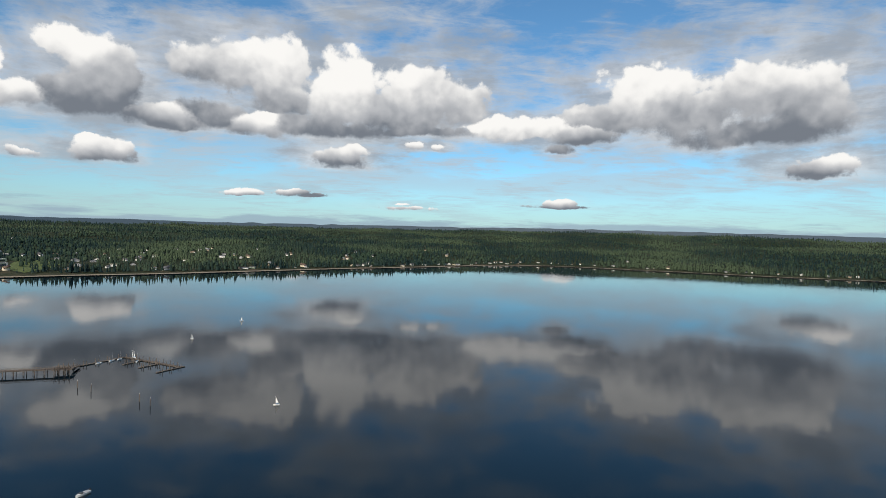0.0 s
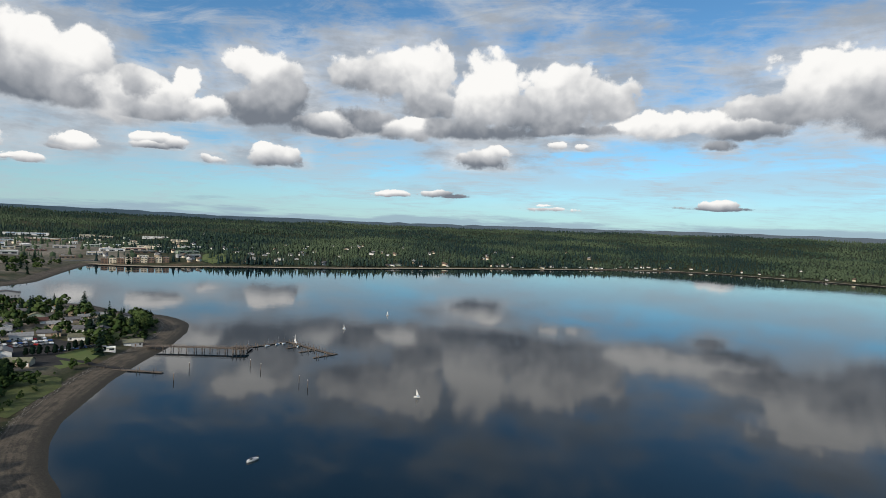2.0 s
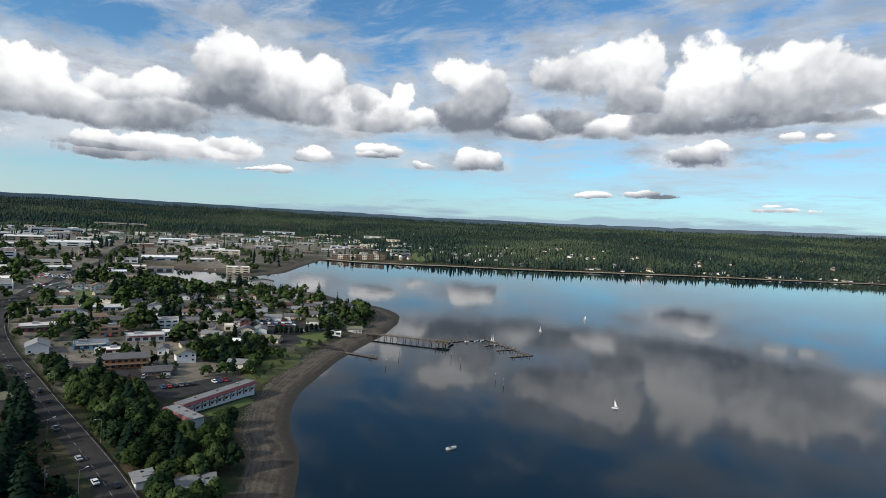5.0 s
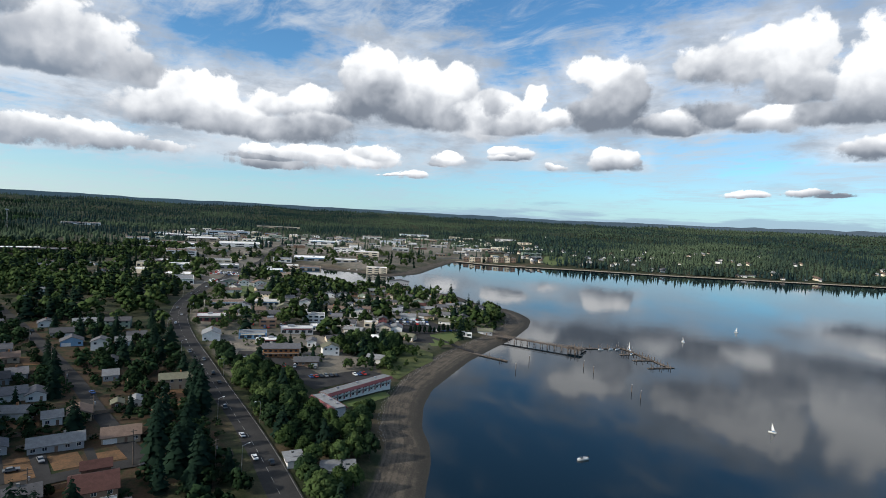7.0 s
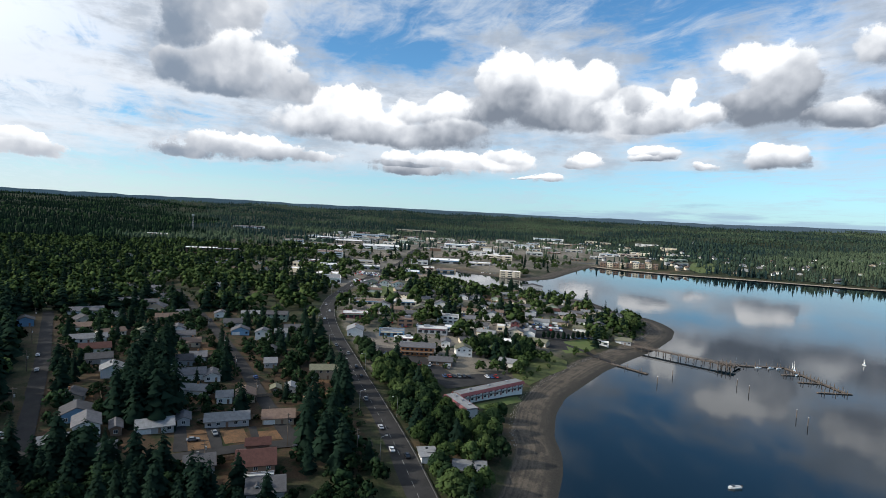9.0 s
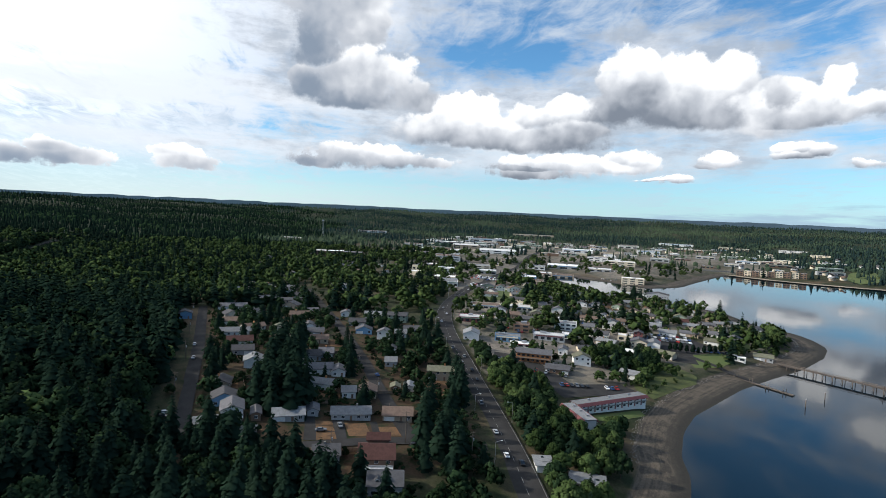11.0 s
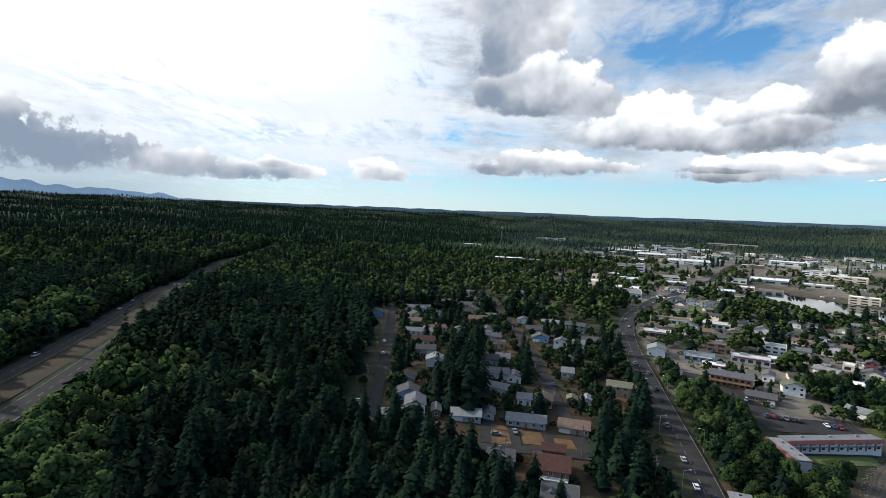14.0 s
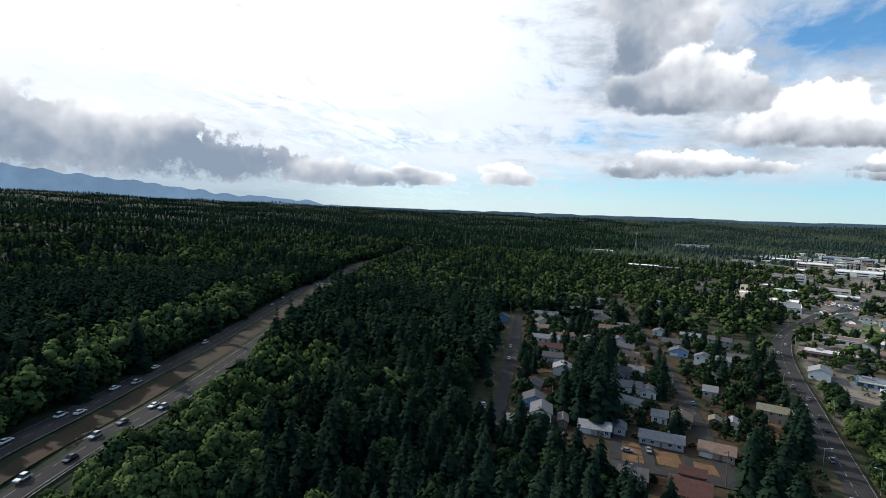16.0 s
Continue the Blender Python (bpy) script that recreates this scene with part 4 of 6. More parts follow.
def car(x, y, turn, colour, shape="saloon", group="parked cars", z=None, state="parked on a lot"):
    m = pose(x, y, (float(ground_height(x, y)) + 0.26) if z is None else z, 0, 0, turn)
    if (colour, shape, group) in CARS:
        return copy_thing(CARS[colour, shape, group], m)
    c = thing("car", 0, 0, 0, 0, f"{colour} {shape} {state}", "car", group)
    high = 1.45 if shape == "saloon" else 1.8
    low = [(-2.3, 0.35), (2.3, 0.35), (2.36, 0.62), (2.2, 0.8), (1.1, 0.95), (-1.7, 1.0), (-2.32, 0.92), (-2.38, 0.6)]
    top = [(1.05, 0.94), (0.35, high - 0.05), (-1.2, high), (-2.0 if shape != "saloon" else -1.75, 0.98)]
    part("body", solid("car_body", CAR_PAINT[colour], lambda: extruded(low, 0.9, [(0.3, 0.84), (0.7, 0.92), (1.0, 0.86)])), c)
    part("glasshouse", solid("car_glass" + shape, GLASS, lambda: extruded(top, 0.8, [(0.9, 0.82), (high, 0.64)])), c)
    part("roof", solid("car_roof" + shape, CAR_PAINT[colour], lambda: extruded([(0.4, high - 0.07), (-1.25, high - 0.02), (-1.2, high + 0.05), (0.3, high + 0.0)], 0.66)), c)
    for wx in (-1.45, 1.45):
        for wy in (-0.82, 0.82):
            part("wheel", solid("car_wheel", RUBBER, lambda: tube(0, -0.11, 0.33, 0, 0.11, 0.33, 0.33, 0.33, 10)), c, (wx, wy, 0))
    c.matrix_basis = m
    CARS[colour, shape, group] = c
    return c


def hull(length, beam, deep):
    n, v, f = 9, [], []
    for i in range(n):
        u = i / (n - 1)
        b = beam / 2 * (math.sin(math.pi * (0.18 + 0.82 * u)) ** 0.7 if u < 0.99 else 0.02) * (1.0 if u > 0.1 else 0.92)
        x = (u - 0.5) * length
        v += [(x, -b, deep * (0.9 + 0.2 * u)), (x, -b * 0.7, -0.15), (x, b * 0.7, -0.15), (x, b, deep * (0.9 + 0.2 * u))]
    for i in range(n - 1):
        a, b = 4 * i, 4 * i + 4
        f += [(a, a + 1, b + 1, b), (a + 1, a + 2, b + 2, b + 1), (a + 2, a + 3, b + 3, b + 2), (a + 3, a, b, b + 3)]
    return v, f + [(3, 2, 1, 0), (4 * n - 4, 4 * n - 3, 4 * n - 2, 4 * n - 1)]


def sailboat(x, y, turn, length=3.7, sails=True, state="under sail on calm water"):
    b = thing("sailboat", x, y, 0.0, turn, f"small white sailboat {state}", "boat", "sailboats on the inlet")
    part("hull", solid(("hull", length), PAINT_WHITE, lambda: hull(length, length * 0.3, 0.7)), b)
    part("cockpit", box_mesh(-length * 0.3, -0.45, 0.6, 0.1, 0.45, 0.95, WALL["blue"], "cockpit"), b)
    tall = length * 1.25
    part("mast", solid(("mast", length), METAL, lambda: tube(0.5, 0, 0.5, 0.5, 0, tall + 0.6, 0.06, 0.04, 6)), b)
    part("boom", solid(("boom", length), METAL, lambda: tube(0.5, 0, 1.5, -length * 0.42, 0.35, 1.5, 0.05, 0.05, 6)), b)
    if sails:
        def cloth(x0, x1, y1, z0, z1):
            v = []
            for i in range(7):
                u = i / 6
                for k in range(5):
                    s = k / 4 * (1 - u)
                    v.append((x0 + (x1 - x0) * s, y1 * s + 0.35 * math.sin(math.pi * s) * (1 - u), z0 + (z1 - z0) * u))
            f = [(i * 5 + k, i * 5 + k + 1, i * 5 + k + 6, i * 5 + k + 5) for i in range(6) for k in range(4)]
            return v, f
        part("mainsail", solid(("mainsail", length), CANVAS, lambda: cloth(0.42, -length * 0.32, 0.3, 1.3, tall + 0.4)), b)
        if length > 5:
            part("jib", solid(("jib", length), CANVAS, lambda: cloth(length * 0.48, 0.7, 0.25, 0.9, tall * 0.85)), b)
    return b


# ---- buildings ----
house(-228, -25, 96, 8.6, 12, 5.6, 'front', 'white', 'grey')
house(-244, -30, 97, 10.4, 10, 3.6, 'front', 'blue', 'charcoal')
house(-221, -33, 98, 10.1, 8, 2.8, 'side', 'grey', 'pale')
house(-231, -16, 94, 3.8, 9, 3, 'front', 'brown', 'grey')
house(-231, -3, 91, 12.9, 9, 2.7, 'side', 'grey', 'pale')
house(-236, 7, 88, 4.7, 8, 2.8, 'front', 'grey', 'grey')
house(-232, 23, 84, 16.8, 9, 2.8, 'side', 'grey', 'pale')
house(-230, 43, 79, 12.8, 10, 2.8, 'side', 'tan', 'brown')
house(-256, 24, 85, 6.5, 8, 3.2, 'side', 'white', 'pale')
house(-256, 33, 83, 8.1, 10, 3.2, 'front', 'tan', 'brown')
house(-266, 48, 80, 4.6, 6, 2.4, 'front', 'brown', 'moss')
house(-265, 55, 78, 5.1, 8, 3.0, 'front', 'white', 'pale')
house(-195, 11, 87, 9.5, 10, 3, 'side', 'grey', 'charcoal')
house(-187, 28, 81, 12.7, 14, 5.2, 'side', 'brown', 'red')
house(-172, 29, 80, 11.5, 11, 4.0, 'side', 'grey', 'charcoal')
house(-290, 11, 88, 14.1, 10, 3, 'side', 'white', 'grey')
house(-287, 21, 86, 7.3, 10, 3, 'front', 'white', 'grey')
house(-306, 52, 80, 6.5, 9, 3, 'side', 'grey', 'pale')
house(-332, 57, 80, 4.9, 8, 3.4, 'front', 'white', 'charcoal')
house(-461, -52, 96, 21.9, 10, 3, 'side', 'white', 'grey')
house(-403, -46, 96, 10.6, 9, 3, 'side', 'tan', 'brown')
house(-369, -40, 96, 18.0, 9, 3, 'side', 'white', 'pale')
house(-342, -34, 96, 14.6, 10, 3.2, 'side', 'white', 'red')
house(-320, -30, 95, 11.4, 9, 3, 'side', 'grey', 'charcoal')
house(-295, -22, 94, 10.3, 10, 4.2, 'front', 'white', 'pale')
house(-431, 1, 90, 15.6, 10, 3, 'side', 'tan', 'brown')
house(-391, 7, 89, 8.9, 10, 3, 'front', 'white', 'grey')
house(-370, 11, 88, 10.5, 9, 3, 'side', 'grey', 'charcoal')
house(-350, 13, 88, 11.0, 9, 3, 'side', 'tan', 'brown')
house(-314, 9, 88, 7.9, 10, 3, 'side', 'grey', 'charcoal')
house(-320, 16, 87, 8.1, 10, 3, 'side', 'grey', 'grey')
house(-439, 37, 85, 9.2, 9, 3, 'front', 'white', 'grey')
house(-403, 42, 84, 11.9, 10, 3, 'side', 'grey', 'charcoal')
house(-377, 44, 83, 11.2, 9, 3, 'front', 'blue', 'grey')
house(-370, 69, 79, 7.9, 9, 3, 'side', 'white', 'pale')
house(-383, 79, 78, 10.6, 9, 3, 'side', 'grey', 'charcoal')
house(-434, 58, 82, 13.7, 9, 3, 'side', 'white', 'pale')
house(-492, 29, 87, 8.8, 9, 5, 'front', 'white', 'grey')
house(-495, -54, 96, 20.0, 9, 3, 'side', 'grey', 'brown')
house(-502, -7, 91, 18.2, 9, 3, 'side', 'tan', 'charcoal')
house(-551, -15, 92, 12.5, 9, 4, 'front', 'white', 'grey')
house(-418, -79, 101, 9.1, 9, 4, 'front', 'blue', 'charcoal')
house(-491, -80, 99, 18.0, 9, 3, 'side', 'tan', 'brown')
house(-217, -60, 105, 7.4, 10, 3, 'side', 'grey', 'charcoal')


def balcony(owner, w, z):
    part("balcony", solid(("balcony", w), PAINT_WHITE, lambda: joined(box(-w / 2, -1.8, z - 0.2, w / 2, 0, z), *[box(-w / 2 + k * w / 8 - 0.05, -1.75, z, -w / 2 + k * w / 8 + 0.05, -1.65, z + 1.0) for k in range(9)], box(-w / 2, -1.8, z + 1.0, w / 2, -1.62, z + 1.1),
         box(-w / 2, -1.75, -1, -w / 2 + 0.2, -1.55, z), box(w / 2 - 0.2, -1.75, -1, w / 2, -1.55, z))), owner, label="white railed balcony on posts")


def dormer(owner, x, y, z):
    d = part("dormer", solid("dormer_wall", WALL["white"], lambda: gabled(1.6, 2.4, 1.3, "front", 0.6)), owner, (x, y, z))
    part("dormer_roof", solid("dormer_roof", ROOF["charcoal"], lambda: roof_slabs(1.6, 2.4, 1.3, "front", 0.6, 0.25, 0.12)), d)
    part("window", box_mesh(-0.45, -0.05, 0.3, 0.45, 0.02, 1.2, GLASS, "dormer_pane"), d)


for spot in scene.objects:
    if spot.name.startswith("house") and spot.parent is None:
        at = (round(spot.location.x), round(spot.location.y))
        if at == (-228, -25):
            balcony(spot, 8.6, 2.7)
        if at == (-172, 29):
            for dx in (-2.6, 1.2):
                dormer(spot, dx, 1.4, 4.0)
        if at == (-187, 28):
            upper = part("upper_storey", solid("upper_wall", WALL["brown"], lambda: gabled(8, 6, 3.4, "side", 1.4)), spot, (0.5, 10.5, 4.6))
            part("upper_roof", solid("upper_roof", ROOF["red"], lambda: roof_slabs(8, 6, 3.4, "side", 1.4)), upper)
            balcony(spot, 12.0, 2.6)
# old town
OLD = 'houses of the old town'
house(-371, 121, 72, 11.2, 14, 4.5, 'front', 'white', 'pale', OLD)
house(-451, 208, 65, 9.9, 9, 3.5, 'front', 'tan', 'moss', OLD)
house(-464, 236, 63, 12.0, 9, 4, 'front', 'white', 'grey', OLD)
house(-544, 296, 61, 6.4, 9, 4, 'front', 'white', 'grey', OLD)
house(-447, 274, 58, 4.9, 7, 5, 'front', 'white', 'grey', OLD)
house(-413, 261, 58, 14.1, 10, 6, 'front', 'white', 'grey', OLD)
house(-385, 269, 55, 6.8, 9, 5, 'front', 'red', 'charcoal', OLD)
house(-358, 251, 55, 12.1, 10, 5.5, 'front', 'cream', 'charcoal', OLD)
house(-359, 265, 54, 9.5, 14, 4, 'front', 'white', 'pale', OLD)
house(-339, 178, 62, 6.4, 9, 4, 'front', 'white', 'grey', OLD)
house(-301, 155, 63, 14.4, 9, 3, 'side', 'brown', 'charcoal', OLD)
house(-428, 319, 53, 6.4, 8, 4, 'front', 'white', 'grey', OLD)
house(-393, 303, 52, 13.5, 9, 3.5, 'side', 'white', 'pale', OLD)
house(-465, 408, 49, 14.7, 9, 3.5, 'front', 'tan', 'brown', OLD)
house(-394, 349, 48, 9.3, 9, 3, 'side', 'white', 'grey', OLD)
house(-438, 352, 51, 12.3, 9, 3, 'side', 'tan', 'red', OLD)
house(-494, 353, 54, 7.3, 8, 4, 'front', 'cream', 'brown', OLD)
house(-649, 480, 53, 29.0, 12, 8, 'front', 'grey', 'charcoal', OLD)
house(-431, 282, 57, 7.5, 9, 3, 'side', 'grey', 'brown', OLD)
house(-408, 237, 60, 8.8, 9, 4, 'side', 'cream', 'grey', OLD)
house(-428, 190, 66, 12.3, 9, 3, 'side', 'grey', 'charcoal', OLD)
house(-443, 182, 68, 11.0, 9, 3, 'side', 'tan', 'brown', OLD)
house(-462, 176, 69, 12.9, 9, 3, 'front', 'white', 'grey', OLD)
# shops and offices
shop(-423, 139, 72, 23.8, 16, 4.5, 'red', 1)
shop(-475, 165, 71, 32.6, 18, 4, 'cream', 1)
shop(-474, 198, 67, 30.5, 16, 4, 'cream', 1)
shop(-397, 171, 67, 12.7, 12, 6, 'brown', 2)
shop(-408, 215, 62, 18.4, 14, 6, 'white', 2)
shop(-379, 253, 56, 11.5, 10, 4.5, 'cream', 1)
shop(-339, 223, 57, 20.1, 12, 4, 'white', 1)
shop(-379, 205, 62, 13.5, 10, 4, 'white', 1)
shop(-368, 148, 68, 18.6, 12, 4.5, 'blue', 1)
shop(-374, 184, 64, 23.5, 12, 4.5, 'grey', 1)
shop(-355, 153, 67, 15.3, 9, 3, 'white', 1)
shop(-317, 123, 69, 8.1, 7, 3, 'white', 1)
shop(-1050, 285, 75, 49.9, 60, 9, 'white', 2)
shop(-1240, 360, 74, 36.3, 50, 8, 'white', 2)
shop(-1468, 449, 73, 74.2, 90, 9, 'tan', 2)
shop(-1259, 468, 70, 91.0, 80, 9, 'white', 2)
shop(-922, 309, 72, 39.7, 40, 7, 'cream', 2)
shop(-1098, 431, 69, 26.5, 40, 7, 'cream', 1)
shop(-799, 351, 66, 25.3, 30, 6, 'blue', 1)
shop(-1025, 467, 66, 35.2, 40, 6, 'white', 1)
shop(-1024, 528, 63, 68.4, 60, 7, 'grey', 1)
shop(-904, 465, 63, 40.3, 30, 6, 'tan', 1)
shop(-1432, 779, 61, 88.2, 60, 8, 'white', 1)
shop(-1117, 660, 59, 45.8, 40, 8, 'white', 2)
shop(-1051, 679, 57, 59.4, 40, 9, 'cream', 2)
shop(-810, 548, 56, 37.2, 22, 11, 'cream', 3)
shop(-635, 175, 75, 22.2, 40, 6, 'white', 1)
shop(-1805, 1193, 57, 75.5, 90, 10, 'white', 1)
shop(-1464, 1040, 55, 71.2, 70, 10, 'white', 1)
shop(-2041, 1583, 52, 139.8, 60, 9, 'white', 1)
shop(-1704, 1382, 51, 89.2, 40, 8, 'brown', 1)
shop(-1908, 1723, 48, 52.1, 40, 9, 'cream', 1)
shop(-1854, 1758, 47, 51.3, 40, 8, 'tan', 1)
shop(-1170, 1129, 46, 57.3, 30, 7, 'white', 1)
shop(-1221, 1306, 43, 60.6, 30, 8, 'cream', 2)
shop(-1632, 1776, 43, 91.3, 40, 8, 'white', 2)
shop(-1420, 1658, 41, 56.0, 40, 8, 'cream', 2)
shop(-2312, 1029, 66, 183.4, 60, 8, 'tan', 1)
shop(-1669, 444, 75, 68.7, 60, 8, 'grey', 1)
shop(-1992, 698, 71, 150.8, 70, 9, 'white', 1)
shop(-1121, 1034, 47, 33.8, 30, 7, 'grey', 1)
shop(-963, 575, 59, 44.3, 30, 6, 'grey', 1)
shop(-841, 297, 71, 29.1, 30, 6, 'grey', 1)
shop(-792, 211, 75, 29.3, 30, 7, 'white', 2)
shop(-922, 438, 65, 24.4, 30, 6, 'cream', 1)
shop(-1194, 882, 54, 45.1, 40, 7, 'grey', 1)
shop(-1318, 1124, 50, 51.1, 40, 7, 'grey', 1)
shop(-1005, 951, 47, 13.3, 16, 12, 'brown', 3)
shop(-991, 959, 46, 13.2, 16, 12, 'cream', 3)
shop(-976, 965, 45, 12.9, 16, 12, 'brown', 3)
shop(-964, 974, 45, 12.7, 16, 12, 'cream', 3)
shop(-953, 984, 44, 12.9, 16, 12, 'brown', 3)
shop(-943, 995, 43, 12.7, 16, 12, 'cream', 3)
shop(-934, 1006, 43, 12.7, 16, 12, 'brown', 3)
shop(-925, 1018, 42, 12.7, 16, 12, 'cream', 3)
shop(-916, 1030, 42, 12.5, 16, 12, 'brown', 3)
shop(-1048, 53, 87, 53.1, 30, 11, 'brown', 3)
shop(-1063, 99, 85, 38.0, 30, 8, 'brown', 2)
shop(-1630, -28, 91, 54.6, 40, 6, 'tan', 1)
shop(-2149, 271, 83, 111.9, 60, 7, 'white', 1)
shop(-1491, 302, 79, 54.7, 60, 7, 'white', 1)
shop(-870, 71, 85, 31.4, 20, 5, 'grey', 1)


def motel():
    """Two-storey L of rooms with a red fascia and galleries."""
    z = float(ground_height(-243, 140)) + 0.2
    m = thing("motel", -242, 132, z, 0, "two-storey white motel in an L with dull red roof edge", "motel")
    for name, (ax, ay), (bx, by), doors in (("long_wing", (-1, 4.2), (-10.5, 49), 10), ("short_wing", (-0.5, 0), (21.5, -0.2), 6)):
        long = math.hypot(bx - ax, by - ay)
        turn = math.degrees(math.atan2(by - ay, bx - ax))
        wing = part(name, solid((name, "wall"), WALL["white"], lambda: box(0, -3.2, -4.5, long, 3.2, 4.4)), m, (ax, ay, 0), turn)
        part("fascia", solid((name, "fascia"), RED_TRIM, lambda: joined(*[(
            [(-0.8, k * 4.5, 3.9), (long + 0.8, k * 4.5, 3.9), (long + 0.8, k * 3.1, 5.2), (-0.8, k * 3.1, 5.2), (-0.8, k * 3.1, 4.3), (long + 0.8, k * 3.1, 4.3)],
            [(0, 1, 2, 3), (3, 2, 5, 4), (4, 5, 1, 0), (0, 3, 4), (1, 5, 2)]) for k in (-1, 1)])), wing, label="dull red sloping roof edge")
        part("roof", solid((name, "roof"), ROOF["pale"], lambda: box(-0.5, -3.1, 4.4, long + 0.5, 3.1, 5.05)), wing)
        for side in (-1, 1):
            part("gallery", solid((name, "gallery", side), CONCRETE, lambda: box(0, min(side * 3.2, side * 4.2), 2.1, long, max(side * 3.2, side * 4.2), 2.25)), wing)
            part("railing", solid((name, "rail", side), PAINT_WHITE, lambda: joined(box(0, side * 4.15 - 0.04, 3.05, long, side * 4.15 + 0.04, 3.15), *[box(k * 1.2, side * 4.15 - 0.03, 2.2, k * 1.2 + 0.06, side * 4.15 + 0.03, 3.1) for k in range(int(long / 1.2))])), wing)
            for k in range(doors):
                px = (k + 0.5) * long / doors
                for level in (0, 2.25):
                    part("door", box_mesh(-0.45, -0.06, 0, 0.45, 0.06, 1.9, RED_TRIM, "room_door"), wing, (px - 1.1, side * 3.22, level))
                    part("window", box_mesh(-0.8, -0.05, 0.8, 0.8, 0.05, 1.8, GLASS, "room_window"), wing, (px + 0.6, side * 3.22, level))
        for k in range(3):
            part("rooftop_unit", box_mesh(-0.6, -0.5, 0, 0.6, 0.5, 0.7, METAL, "unit"), wing, (long * (0.2 + 0.3 * k), 0.8, 5.05))
    TAKEN.append((-247, 155, 102, 54, 8))
    TAKEN.append((-231, 128, 0, 26, 9))


motel()


def timber_office():
    z = float(ground_height(-325, 152))
    o = thing("office_building", -322, 148, z, 62, "two-storey orange timber office with a grey metal roof", "building")
    w, d, h = 22, 12, 6.2
    part("wall", solid("office_wall", BRICK_WALL, lambda: gabled(w, d, h, "side", 1.6)), o)
    part("roof", solid("office_roof", ROOF["grey"], lambda: roof_slabs(w, d, h, "side", 1.6, 1.1)), o)
    for level in (0.9, 3.9):
        for k in range(7):
            window(o, (k + 0.5) * 3.1 - 10.9, 0, level, 1.7, 1.3, trim=WALL["brown"])
    part("porch", solid("office_porch", TIMBER, lambda: joined(box(-11, -2.2, 2.9, 11, 0, 3.1), *[box(-11 + k * 3.6, -2.1, -1, -10.8 + k * 3.6, -1.9, 2.9) for k in range(7)])), o)
    TAKEN.append((-322, 148, 62, 22, 14))


timber_office()


def flat_house(x, y, turn, w, d, h):
    z = float(ground_height(x, y))
    b = thing("house", x, y, z, turn, "low white house with a flat pale roof by the road", "house")
    part("wall", solid(("flat_house", w), WALL["white"], lambda: box(-w / 2, 0, -1.5, w / 2, d, h)), b)
    part("roof", solid(("flat_roof_slab", w), ROOF["pale"], lambda: joined(box(-w / 2 - 0.8, -0.8, h, w / 2 + 0.8, d + 0.8, h + 0.3), box(-w / 5, 0.5, h + 0.3, w / 5, d * 0.6, h + 0.6))), b)
    for k in range(3):
        window(b, (k - 1) * w / 3.2, 0, 1.0, 1.8, 1.2)
    part("skylight", box_mesh(-0.7, -0.5, 0, 0.7, 0.5, 0.25, GLASS, "skylight"), b, (w * 0.3, d * 0.5, h + 0.3))
    TAKEN.append((x, y, turn, w, d))


flat_house(-170, 102, 60, 12, 8, 3.0)
flat_house(-187, 96, 165, 8, 6, 3.0)


def open_shelter(x, y, turn, w, d, name, label):
    z = float(ground_height(x, y))
    s = thing(name, x, y, z, turn, label, "shelter")
    for px in (-w / 2 + 0.4, w / 2 - 0.4):
        for py in (0.4, d / 2, d - 0.4):
            part("post", box_mesh(-0.14, -0.14, -0.5, 0.14, 0.14, 3.0, TIMBER, "post"), s, (px, py, 0))
    part("roof", solid(("shelter", w, d), ROOF["grey"], lambda: roof_slabs(w, d, 3.0, "front", w * 0.24, 0.8)), s)
    part("floor", box_mesh(-w / 2, 0, -0.4, w / 2, d, 0.08, CONCRETE, "slab"), s)
    TAKEN.append((x, y, turn, w, d))


open_shelter(-378, 358, 47, 12, 10, "picnic_shelter", "open picnic shelter with a grey gabled roof on grass")
house(-334, 344, 46, 13, 9, 3.2, "side", "grey", "moss", OLD)
shop(-331, 318, 46, 10, 5, 3.0, "white", 1, "kiosk", "shops and offices of the town")


# ---- more roofs, laid out by rule ----
TOWN_GROUP = "shops and offices of the town"


def roofs_between(ring, gap, share, maker, seed):
    """Buildings at uneven steps inside a ring, clear of roads and of one another."""
    q = random.Random(seed)
    ring_a = np.array(ring, float)
    x0, y0 = ring_a.min(0)
    x1, y1 = ring_a.max(0)
    y = y0
    while y < y1:
        x = x0
        while x < x1:
            px, py = x + q.uniform(-0.3, 0.3) * gap, y + q.uniform(-0.3, 0.3) * gap
            fit = bool(inside(np.array(px), np.array(py), ring)) and q.random() < share and float(inland(np.array(px), np.array(py))) > 45
            fit = fit and all(math.hypot(px - b[0], py - b[1]) > (b[3] + b[4]) * 0.5 + gap * 0.28 for b in TAKEN)
            fit = fit and all(float(line_distance(np.array(px), np.array(py), line)[0]) > wide / 2 + gap * 0.35 for _, line, wide in ROADS)
            if fit:
                maker(px, py, q)
            x += gap
        y += gap


def some_house(px, py, q, group="houses of the neighbourhood"):
    facing = math.degrees(math.atan2(-py, -px)) + 90 + q.uniform(-25, 25)
    house(round(px), round(py), round(facing), q.choice((9, 11, 13, 15)), q.choice((8, 9)), q.choice((2.9, 2.9, 3.2, 5.2)), q.choice(("side", "side", "front")), q.choice(("white", "white", "cream", "grey", "tan", "green")), q.choice(("grey", "charcoal", "brown", "charcoal", "moss", "grey", "pale")), group)


